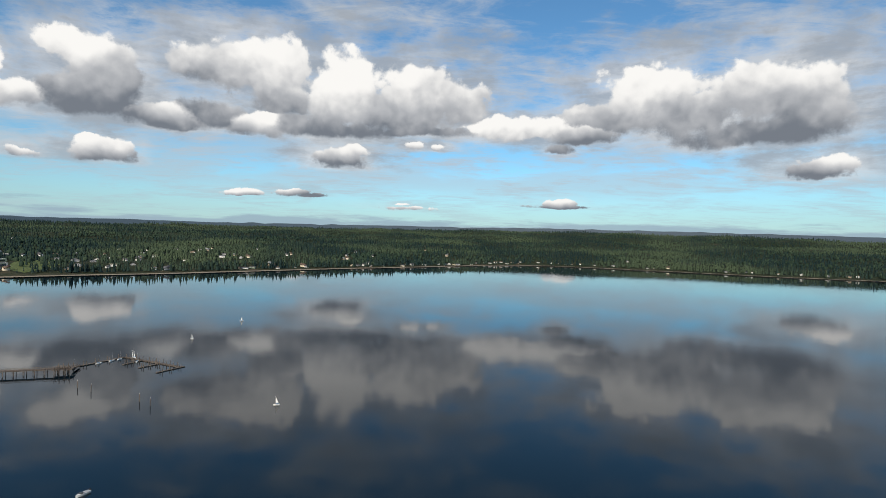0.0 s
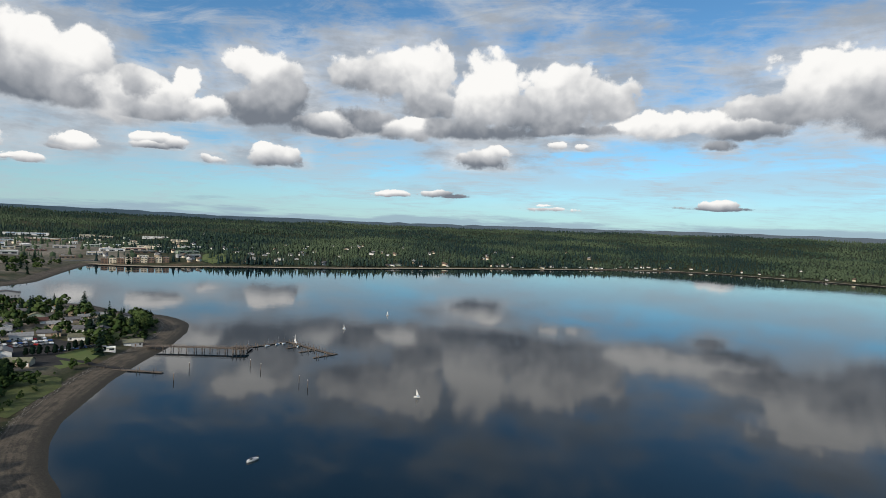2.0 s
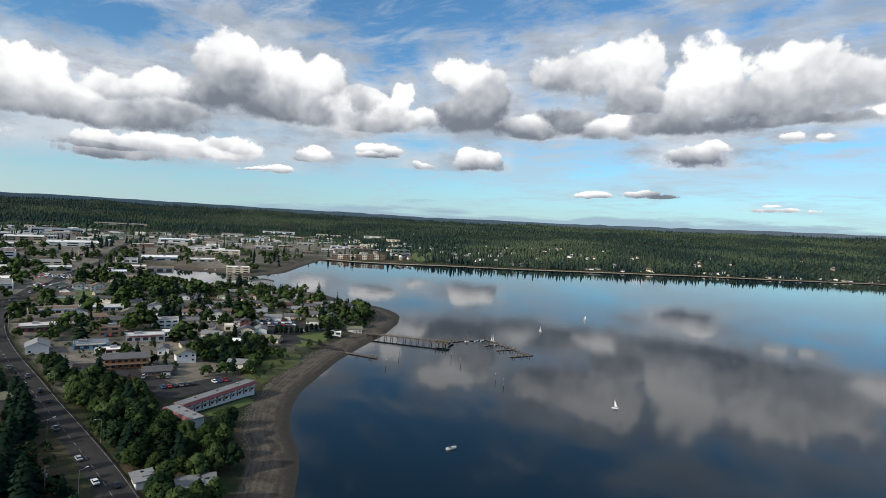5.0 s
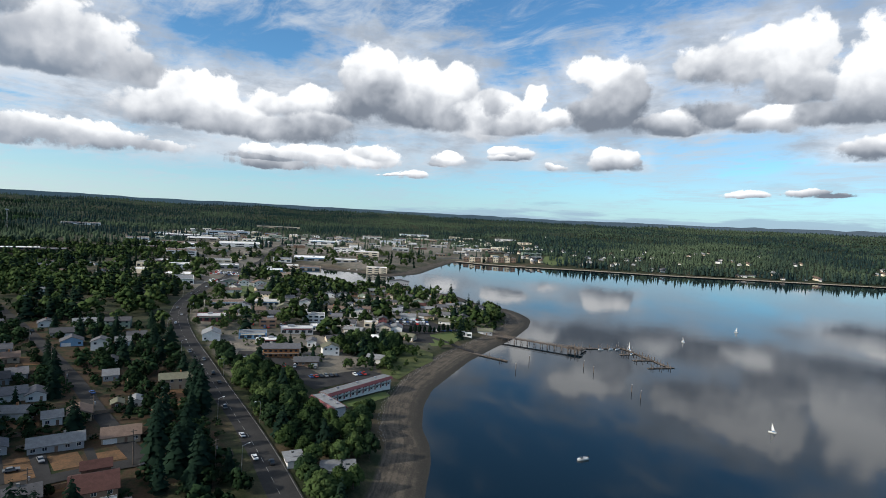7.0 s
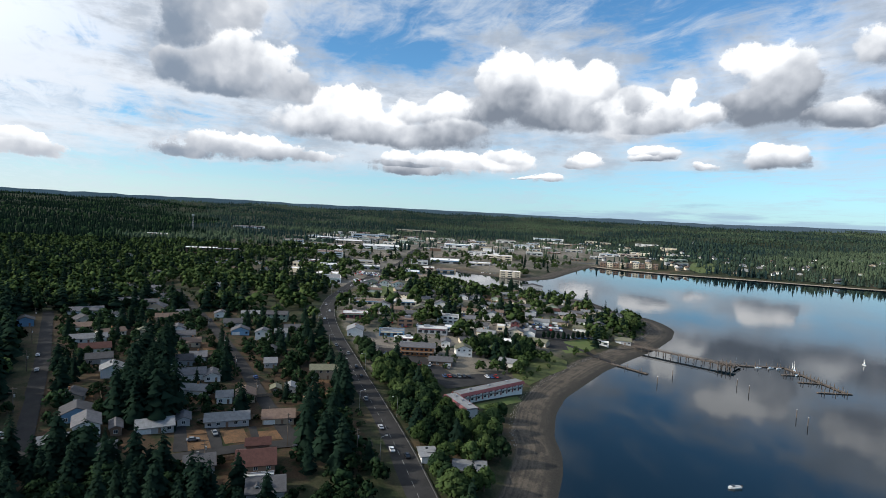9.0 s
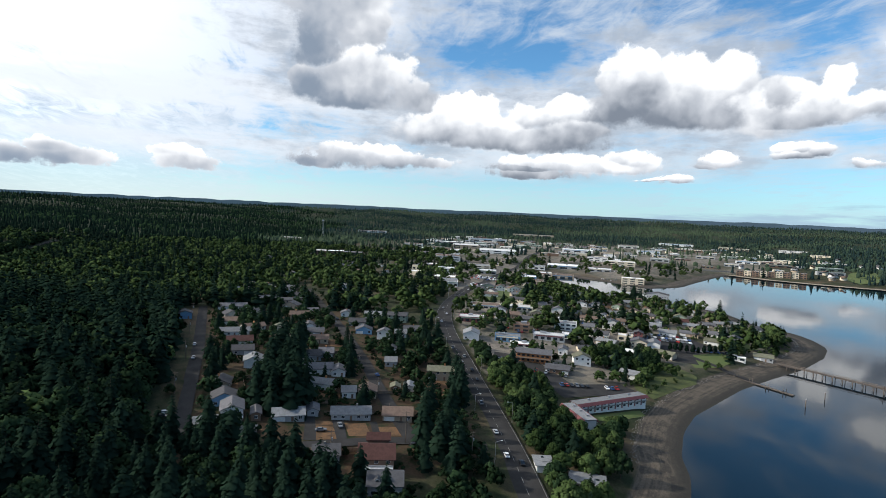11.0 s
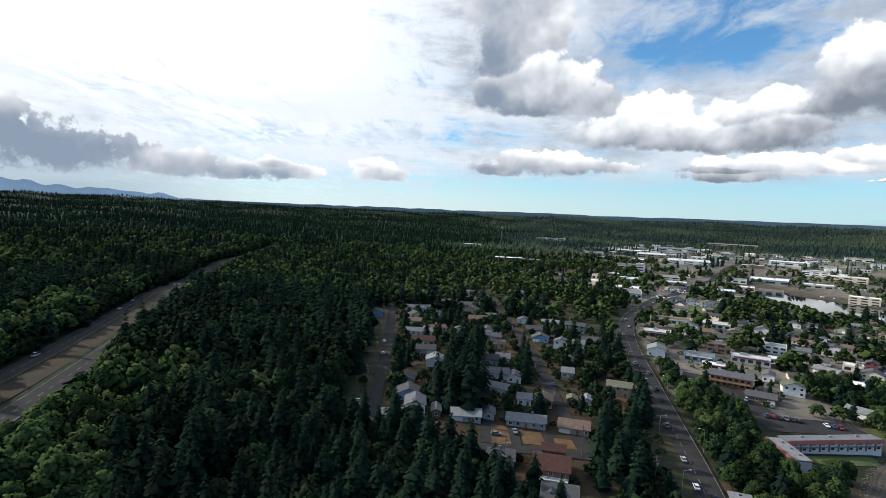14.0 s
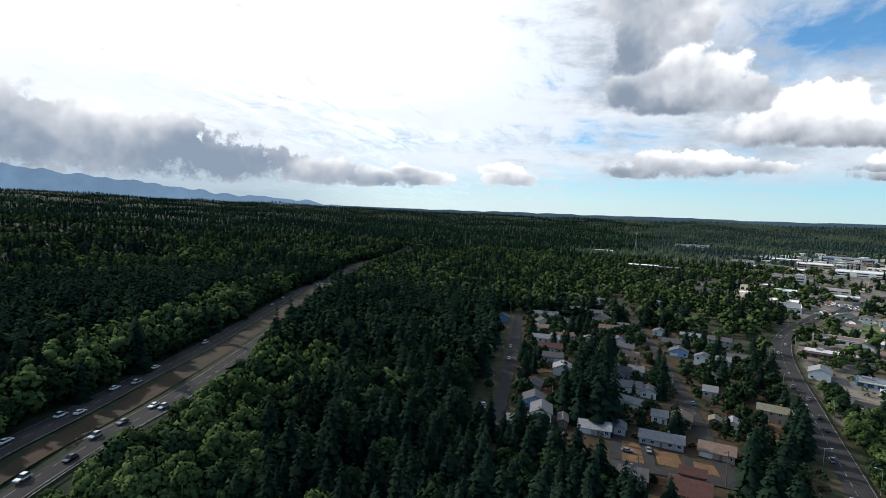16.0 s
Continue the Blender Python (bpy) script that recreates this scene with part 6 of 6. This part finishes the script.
keep = (rng.rand(len(x)) < 0.42) & free_of(x, y, 1.5) & inside(x, y, OLD_TOWN)
for px, py in zip(x[keep], y[keep]):
    # mostly the lighter leaf, as painted sunshine on the old town
    kind = "maple_tree" if rng.rand() < 0.22 else ("alder_tree" if rng.rand() < 0.78 else "fir_tree")
    tree(kind, px, py, rng.uniform(8, 15) if kind == "fir_tree" else rng.uniform(4.5, 9.5), "trees of the old town")

for kind, name, material, label in (("fir_tree", "garden_firs", CONIFER, "dark firs in gardens and along streets"), ("maple_tree", "garden_broadleaf_trees", BROADLEAF, "green trees in gardens and along streets"), ("alder_tree", "garden_alders", LIGHTLEAF, "light green trees in gardens")):
    if kind in SPARE:
        a = np.array(SPARE[kind])
        stand(name, [fir_shape(s, 20, 9, 2) for s in range(3)] if kind == "fir_tree" else [broad_shape(s, 12, 24) for s in range(3)], material, a[:, 0], a[:, 1], a[:, 2], label)

# broadleaf edges of the wood along both carriageways
for line, side, name in ((HIGHWAY_NEAR, -1, "roadside_wood_edge"), (HIGHWAY_FAR, 1, "far_roadside_wood_edge")):
    x, y = resample(line, 2.2)
    dx, dy = np.gradient(x), np.gradient(y)
    out = side * rng.uniform(7.5, 22.0, len(x)) / np.hypot(dx, dy)
    x, y = x - dy * out, y + dx * out
    keep = (-x > 240) if side < 0 else (-x > 120)
    x, y = x[keep], y[keep]
    high = rng.uniform(8, 15, len(x))
    stand(name, [broad_shape(k, 11, 16) for k in range(84, 88)], BROADLEAF, x, y, high, "leafy trees at the edge of the highway wood", 1.1)

# hedges, shrubs and small garden trees
for zone, gap, share in (([(-160, -40), (-240, -40), (-480, -72), (-600, -60), (-600, 10), (-420, 90), (-330, 95), (-160, 70)], 5.4, 0.60), (OLD_TOWN, 9.0, 0.62)):
    z = np.array(zone, float)
    x, y = scatter(z[:, 0].min(), z[:, 0].max(), z[:, 1].min(), z[:, 1].max(), gap)
    keep = (rng.rand(len(x)) < share + 0.35 * waves(x, y, 70, 61)) & inside(x, y, zone) & free_of(x, y, 0.6)
    x, y = x[keep], y[keep]
    tall = rng.rand(len(x)) < 0.3
    # old town greenery gets the lighter leaf colour to look sunlit
    stand("garden_shrubs", [broad_shape(s, 6, 9, 1.2) for s in range(90, 93)], LIGHTLEAF if zone is OLD_TOWN else BROADLEAF, x[~tall], y[~tall], rng.uniform(1.8, 4.5, (~tall).sum()), "green shrubs and hedges between the houses", 1.25)
    stand("garden_trees", [broad_shape(s, 9, 12) for s in range(93, 96)], LIGHTLEAF if zone is OLD_TOWN else BROADLEAF, x[tall], y[tall], rng.uniform(5, 10, tall.sum()), "leafy trees between the houses")

# the middle distance and the far woods, as one mesh each
MID_FIR = [fir_shape(s, 13, 5, 1) for s in range(60, 66)]
MID_ROUND = [broad_shape(s, 7, 7) for s in range(70, 73)]
FAR_FIR = []
for s in range(4):
    q = random.Random(s)
    ringv = lambda z, w: [(w * q.uniform(0.75, 1.2) * math.cos(1.2566 * k), w * q.uniform(0.75, 1.2) * math.sin(1.2566 * k), z) for k in range(5)]
    FAR_FIR.append((np.array(ringv(0.08, 0.17) + [(0, 0, 0.75)] + ringv(0.5, 0.10) + [(0, 0, 1.0)]), [(k, (k + 1) % 5, 5) for k in range(5)] + [(6 + k, 6 + (k + 1) % 5, 11) for k in range(5)]))
FAR_ROUND = []
for s in range(4):
    q = random.Random(50 + s)
    rings = [[(w * q.uniform(0.7, 1.25) * math.cos(1.0472 * k + z), w * q.uniform(0.7, 1.25) * math.sin(1.0472 * k + z), z + q.uniform(-0.06, 0.06)) for k in range(6)] for z, w in ((0.2, 0.32), (0.65, 0.33))]
    FAR_ROUND.append((np.array(rings[0] + rings[1] + [(0, 0, 1.0)]), [(k, (k + 1) % 6, 6 + (k + 1) % 6, 6 + k) for k in range(6)] + [(6 + k, 6 + (k + 1) % 6, 12) for k in range(6)]))
if any(rest.values()):
    for kind, name, shapes, material, label in (("fir_tree", "fir_wood", MID_FIR, CONIFER, "dense dark fir wood beside the highway"), ("alder_tree", "alder_wood", [broad_shape(k, 12, 18) for k in range(76, 79)], LIGHTLEAF, "light green alders along the highway"), ("maple_tree", "maple_wood", [broad_shape(k, 11, 14) for k in range(80, 83)], BROADLEAF, "green broadleaf trees in the wood")):
        if rest[kind]:
            a = np.array(rest[kind])
            stand(name, shapes, material, a[:, 0], a[:, 1], a[:, 2], label)


def polar_scatter(r0, r1, grow, spread, az0, az1):
    xs, ys = [], []
    rr = r0
    while rr < r1:
        n = int(radians(az1 - az0) * rr / spread)
        a = np.radians(az0 + (np.arange(n) + rng.rand(n)) / n * (az1 - az0))
        q = rr * (1 + rng.uniform(-0.5, 0.5, n) * grow)
        xs.append(-np.sin(a) * q)
        ys.append(np.cos(a) * q)
        rr *= 1 + grow
    return np.concatenate(xs), np.concatenate(ys)


x, y = polar_scatter(420, 1350, 0.019, 9.5, 40, 152)
inner = (x > -480) & (y > -420) & (y < 60)
keep = (rng.rand(len(x)) < np.maximum(wood_share(x, y), (0.17 + 0.3 * np.clip(waves(x, y, 150, 83), -0.3, 1)) * (inland(x, y) > 30)) * 0.9) & ~inner & free_of(x, y, 2.0)
x, y = x[keep], y[keep]
town = ease(-np.degrees(np.arctan2(-x, y)), -80, -70)
fir = rng.rand(len(x)) < 0.40 - 0.2 * town + 0.4 * waves(x, y, 200, 41) + 0.2 * (y < -200)
stand("fir_wood", MID_FIR, CONIFER, x[fir], y[fir], rng.uniform(13, 23, fir.sum()), "wide fir woods behind the houses")
# sunlight on this wood is put into its lighter leaf colour
stand("broadleaf_wood", MID_ROUND, LIGHTLEAF, x[~fir], y[~fir], rng.uniform(10, 18, (~fir).sum()), "green broadleaf trees behind the houses", 1.15)
# small houses scattered over the slopes across the inlet
hx, hy = polar_scatter(1150, 2700, 0.05, 60, -40, 47)
near_town = ease(np.degrees(np.arctan2(-hx, hy)), -5, 38)
keep = (inland(hx, hy) > 60) & (rng.rand(len(hx)) < (0.05 + 0.42 * near_town) * (1.25 - ease(np.hypot(hx, hy), 1300, 2700)) * (0.5 + waves(hx, hy, 300, 77)))
hx, hy = hx[keep], hy[keep]
tall = rng.uniform(5.5, 8.5, len(hx))
HOME = (np.array([(sx * 0.85, sy * 0.55, z) for z in (-0.1, 0.58) for sx, sy in ((-1, -1), (1, -1), (1, 1), (-1, 1))] + [(-0.85, 0, 0.97), (0.85, 0, 0.97)]), [(0, 1, 5, 4), (1, 2, 6, 5), (2, 3, 7, 6), (3, 0, 4, 7), (5, 6, 9), (7, 4, 8)])
COVER = (np.array([(sx * 0.95, sy, z) for z in (0.0, 0.05) for sx in (-1, 1) for sy, z in ((-0.65, 0.51 + z), (0, 0.97 + z), (0.65, 0.51 + z))]), [(6, 9, 10, 7), (7, 10, 11, 8), (0, 1, 4, 3), (1, 2, 5, 4), (0, 3, 9, 6), (2, 8, 11, 5), (0, 6, 7, 1), (1, 7, 8, 2), (3, 4, 10, 9), (4, 5, 11, 10)])
for k, (wall, roof) in enumerate(((0, 0), (1, 2), (3, 3), (0, 1))):
    mine = np.arange(len(hx)) % 4 == k
    stand("distant_house_walls", [HOME], WALLS[wall], hx[mine], hy[mine], tall[mine], "pale walls of houses scattered across the inlet")
    stand("distant_house_roofs", [COVER], ROOFS[roof], hx[mine], hy[mine], tall[mine], "gabled roofs of houses scattered across the inlet")

x, y = polar_scatter(1200, 4750, 0.0175, 8.5, -46, 154)
share = wood_share(x, y)
keep = (rng.rand(len(x)) < np.maximum(share, (0.15 + 0.3 * np.clip(waves(x, y, 230, 84), -0.3, 1)) * (inland(x, y) > 40))) & (inland(x, y) > 36) & ((np.hypot(x, y) > 1350) | (np.degrees(np.arctan2(-x, y)) < 40))
for bx, by, turn, w, dd in TAKEN:
    if math.hypot(bx, by) > 1100:
        ux, uy = -math.sin(radians(turn)), math.cos(radians(turn))
        keep &= ~((np.abs((x - bx) * uy - (y - by) * ux) < w / 2 + 6) & ((x - bx) * ux + (y - by) * uy > -90) & ((x - bx) * ux + (y - by) * uy < dd + 5))
for px, py in zip(hx, hy):
    away = math.hypot(px, py)
    ux, uy = px / away, py / away
    along = (x - px) * ux + (y - py) * uy
    keep &= ~((np.abs((x - px) * uy - (y - py) * ux) < 13) & (along > -70) & (along < 10))
x, y = x[keep], y[keep]
fir = rng.rand(len(x)) < 0.66 + 0.2 * ease(np.degrees(np.arctan2(-x, y)), 60, 105) + 0.45 * waves(x, y, 420, 51)
# the west lies in shade, painted here by swapping in darker leaf colours
west = np.degrees(np.arctan2(-x, y)) > 88 + 8 * waves(x, y, 700, 53)
for name, part_on, material, label in (("far_fir_wood", fir & ~west, HAZY_FARWOOD, "distant fir forest over low hills"), ("west_fir_wood", fir & west, CONIFER, "dark fir forest on the western hills")):
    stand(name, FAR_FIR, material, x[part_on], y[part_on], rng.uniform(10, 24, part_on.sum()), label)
for name, part_on, material, label in (("far_broadleaf_wood", ~fir & ~west, HAZY_FARLEAF, "distant broadleaf trees among the firs"), ("west_broadleaf_wood", ~fir & west, BROADLEAF, "dark broadleaf trees on the western hills")):
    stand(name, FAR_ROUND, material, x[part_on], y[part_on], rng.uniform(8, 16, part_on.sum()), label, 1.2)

# tall firs at the water's edge across the inlet
x, y = (np.array(v) for v in zip(*resample_pairs([(a * 1.032, b * 1.032) for a, b in SHORE_FAR[:17]], 620)))
x, y = x * rng.uniform(0.995, 1.012, len(x)), y * rng.uniform(0.995, 1.012, len(y))
keep = (rng.rand(len(x)) < 0.6 + 0.5 * waves(x, y, 160, 91)) & (inland(x, y) > 34)
stand("shore_firs", FAR_FIR, HAZY_FARWOOD, x[keep], y[keep], rng.uniform(15, 29, keep.sum()), "tall firs along the far beach")

# ---- cars ----
PAINTS = ["white", "white", "silver", "black", "grey", "silver", "white", "black", "grey", "red", "blue"]


def lane_cars(line, spots, off, group, flip):
    x, y = resample(line, 2.0)
    for px, py in spots:
        k = int(np.argmin((x - px) ** 2 + (y - py) ** 2))
        k = min(max(k, 1), len(x) - 2)
        a = math.atan2(y[k + 1] - y[k - 1], x[k + 1] - x[k - 1])
        side = off if off else (-1 if (px - x[k]) * -math.sin(a) + (py - y[k]) * math.cos(a) < 0 else 1) * 2.4
        car(x[k] - math.sin(a) * side, y[k] + math.cos(a) * side, math.degrees(a) + (180 if flip else 0), dice.choice(PAINTS), dice.choice(("saloon", "estate")), group, state="driving along the road")


lane_cars(HIGHWAY_NEAR, [(-105, -154), (-132, -157), (-144, -157), (-158, -163), (-300, -198), (-330, -208)], 2.0, "cars on the highway", True)
lane_cars(HIGHWAY_NEAR, [(-117, -153), (-160, -160), (-420, -240)], -2.0, "cars on the highway", True)
lane_cars(HIGHWAY_FAR, [(-117, -172), (-139, -180), (-166, -186), (-193, -193), (-238, -206), (-357, -244), (-388, -249), (-440, -270)], 2.0, "cars on the highway", False)
lane_cars(HIGHWAY_FAR, [(-143, -178), (-174, -186), (-368, -242), (-500, -290)], -2.0, "cars on the highway", False)
lane_cars(MAIN_ROAD, [(-218, 85), (-198, 80), (-191, 88), (-252, 91), (-288, 100), (-304, 98), (-330, 103), (-348, 101), (-422, 110), (-450, 122), (-480, 130), (-520, 150), (-560, 162), (-600, 190), (-640, 205)], 0, "cars on the main road", False)
for px, py, turn in ((-234, -51, 100), (-230, -51, 95), (-310, -54, 185), (-341, -59, 188), (-426, 29, 175), (-222, 10, 90), (-226, 18, 5), (-222, -18, 10), (-214, 33, 80), (-206, 46, 30), (-290, 42, 185), (-350, 33, 175), (-272, 36, 180)):
    car(px, py, turn, dice.choice(PAINTS), dice.choice(("saloon", "estate")), "parked cars", state="parked at the roadside")


FAR_CARS = {}


def parked_rows(x0, y0, turn, rows, n, gap=3.0, aisle=7.5, fill=0.8, group="parked cars"):
    c, s = math.cos(radians(turn)), math.sin(radians(turn))
    for i in range(rows):
        for k in range(n):
            if dice.random() < fill:
                u, v = k * gap, i * aisle
                px, py = x0 + u * c - v * s, y0 + u * s + v * c
                if float(inland(np.array(px), np.array(py))) > 25 and math.hypot(px, py) > 480:
                    FAR_CARS.setdefault(dice.choice(PAINTS), []).append((px, py, turn + 90))
                elif float(inland(np.array(px), np.array(py))) > 25:
                    car(px, py, turn + 90 + dice.choice((0, 180)), dice.choice(PAINTS), dice.choice(("saloon", "estate")), group)


parked_rows(-281, 148, 80, 1, 12, fill=0.6)
parked_rows(-306, 140, 60, 1, 9, fill=0.5)
parked_rows(-322, 124, 55, 2, 6, 3.0, 8, 0.6)
parked_rows(-384, 266, 76, 3, 16, 3.2, 8.5, 0.75)
parked_rows(-352, 300, 80, 1, 8, 3.2, 8, 0.7)
parked_rows(-640, 200, 62, 6, 13, 3.2, 9, 0.7, "cars of the dealers")
parked_rows(-745, 240, 62, 7, 14, 3.2, 9, 0.7, "cars of the dealers")
parked_rows(-850, 480, 60, 6, 18, 3.2, 10, 0.65, "cars at the shops")
parked_rows(-950, 600, 58, 5, 18, 3.2, 12, 0.6, "cars at the shops")
parked_rows(-400, 160, 65, 2, 9, 3.0, 8, 0.6)
parked_rows(-440, 225, 62, 2, 8, 3.0, 8, 0.6)


for colour, spots in FAR_CARS.items():
    pieces = []
    for px, py, turn in spots:
        m = pose(px, py, float(ground_height(px, py)) + 0.2, 0, 0, turn)
        for v, f in (extruded([(-2.3, 0.3), (2.3, 0.3), (2.3, 0.75), (1.1, 0.95), (0.4, 1.42), (-1.3, 1.45), (-2.3, 0.95)], 0.88),):
            pieces.append(([m @ Vector(q) for q in v], f))
    v, f = joined(*pieces)
    tagged(mesh_object("far_cars", v, f, CAR_PAINT[colour]), f"rows of {colour} cars parked at the shops", "cars", kind="stuff")


def low_bridge(ax, ay, bx, by):
    b = thing("road_bridge", (ax + bx) / 2, (ay + by) / 2, 0.0, math.degrees(math.atan2(by - ay, bx - ax)), "low pale concrete road bridge over the creek", "bridge")
    long = math.hypot(bx - ax, by - ay)
    part("deck", solid("bridge_deck", CONCRETE, lambda: box(-long / 2, -5, 4.2, long / 2, 5, 5.2)), b)
    for side in (-1, 1):
        part("parapet", solid(("parapet", side), CONCRETE, lambda: box(-long / 2, side * 4.8 - 0.15, 5.2, long / 2, side * 4.8 + 0.15, 6.1)), b)
    for k in range(5):
        part("pier", box_mesh(-0.6, -4.5, -2, 0.6, 4.5, 4.2, CONCRETE, "bridge_pier"), b, (long * (k - 2) / 5, 0, 0))


low_bridge(-1075, 905, -1045, 985)


# ---- poles and tower ----
def utility_pole(x, y, high, turn):
    p = thing("utility_pole", x, y, float(ground_height(x, y)), turn, "tall weathered timber utility pole with crossarm", "pole", "utility poles")
    part("post", solid(("upole", high), TIMBER, lambda: tube(0, 0, -0.5, 0, 0, high, 0.2, 0.13, 7)), p)
    for z in (high - 0.8, high - 2.2):
        part("crossarm", box_mesh(-1.3, -0.08, 0, 1.3, 0.08, 0.16, TIMBER, "arm"), p, (0, 0.15, z))
    part("transformer", solid("transformer", METAL, lambda: tube(0, 0, 0, 0, 0, 1.1, 0.3, 0.3, 8)), p, (0.45, 0, high - 4))


def street_lamp(x, y, high, turn):
    p = thing("street_lamp", x, y, float(ground_height(x, y)), turn, "grey steel street lamp beside the road", "lamp", "street lamps")
    part("post", solid(("lpost", high), METAL, lambda: tube(0, 0, -0.3, 0, 0, high, 0.11, 0.07, 7)), p)
    part("arm", solid("larm", METAL, lambda: tube(0, 0, 0, 2.2, 0, 0.5, 0.06, 0.05, 6)), p, (0, 0, high))
    part("lantern", box_mesh(2.0, -0.17, 0.4, 2.8, 0.17, 0.58, PAINT_WHITE, "lantern"), p, (0, 0, high))


for px, py, high in ((-210, 43, 13), (-203, 13, 9), (-194, 66, 12), (-258, 38, 10), (-300, 33, 10), (-340, 31, 10), (-390, 25, 10), (-256, -52, 10), (-310, -58, 10), (-370, -67, 10), (-430, -76, 10)):
    utility_pole(px, py, high, dice.uniform(60, 120))
for k, (px, py) in enumerate(((-190, 74), (-240, 82), (-290, 88), (-340, 94), (-395, 100), (-440, 127), (-500, 147), (-550, 152), (-230, 97), (-300, 105))):
    street_lamp(px, py, 9.5, 90 if k < 8 else 270)


def mast_tower(x, y, high):
    t = thing("radio_tower", x, y, float(ground_height(x, y)), 0, "grey lattice radio tower above the trees", "tower")
    for a, b in ((-1, -1), (1, -1), (0, 1.2)):
        part("leg", solid(("leg", a), METAL, lambda: tube(a * 2.2, b * 2.2, -1, a * 0.5, b * 0.5, high, 0.25, 0.15, 5)), t)
    part("platform", box_mesh(-3, -3, high - 4, 3, 3, high - 1, METAL, "platform"), t)


mast_tower(-1644, 60, 62)


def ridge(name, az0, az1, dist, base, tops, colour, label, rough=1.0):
    """Far mountains: a long uneven wall of land beyond the hills, glowing in painted haze."""
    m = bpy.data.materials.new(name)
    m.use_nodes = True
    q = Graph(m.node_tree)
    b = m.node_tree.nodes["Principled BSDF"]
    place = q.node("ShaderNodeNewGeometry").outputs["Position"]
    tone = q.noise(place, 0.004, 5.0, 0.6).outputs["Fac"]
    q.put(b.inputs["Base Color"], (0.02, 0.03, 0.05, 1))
    # the blue of aerial haze is painted into the emission, unlit by the sun
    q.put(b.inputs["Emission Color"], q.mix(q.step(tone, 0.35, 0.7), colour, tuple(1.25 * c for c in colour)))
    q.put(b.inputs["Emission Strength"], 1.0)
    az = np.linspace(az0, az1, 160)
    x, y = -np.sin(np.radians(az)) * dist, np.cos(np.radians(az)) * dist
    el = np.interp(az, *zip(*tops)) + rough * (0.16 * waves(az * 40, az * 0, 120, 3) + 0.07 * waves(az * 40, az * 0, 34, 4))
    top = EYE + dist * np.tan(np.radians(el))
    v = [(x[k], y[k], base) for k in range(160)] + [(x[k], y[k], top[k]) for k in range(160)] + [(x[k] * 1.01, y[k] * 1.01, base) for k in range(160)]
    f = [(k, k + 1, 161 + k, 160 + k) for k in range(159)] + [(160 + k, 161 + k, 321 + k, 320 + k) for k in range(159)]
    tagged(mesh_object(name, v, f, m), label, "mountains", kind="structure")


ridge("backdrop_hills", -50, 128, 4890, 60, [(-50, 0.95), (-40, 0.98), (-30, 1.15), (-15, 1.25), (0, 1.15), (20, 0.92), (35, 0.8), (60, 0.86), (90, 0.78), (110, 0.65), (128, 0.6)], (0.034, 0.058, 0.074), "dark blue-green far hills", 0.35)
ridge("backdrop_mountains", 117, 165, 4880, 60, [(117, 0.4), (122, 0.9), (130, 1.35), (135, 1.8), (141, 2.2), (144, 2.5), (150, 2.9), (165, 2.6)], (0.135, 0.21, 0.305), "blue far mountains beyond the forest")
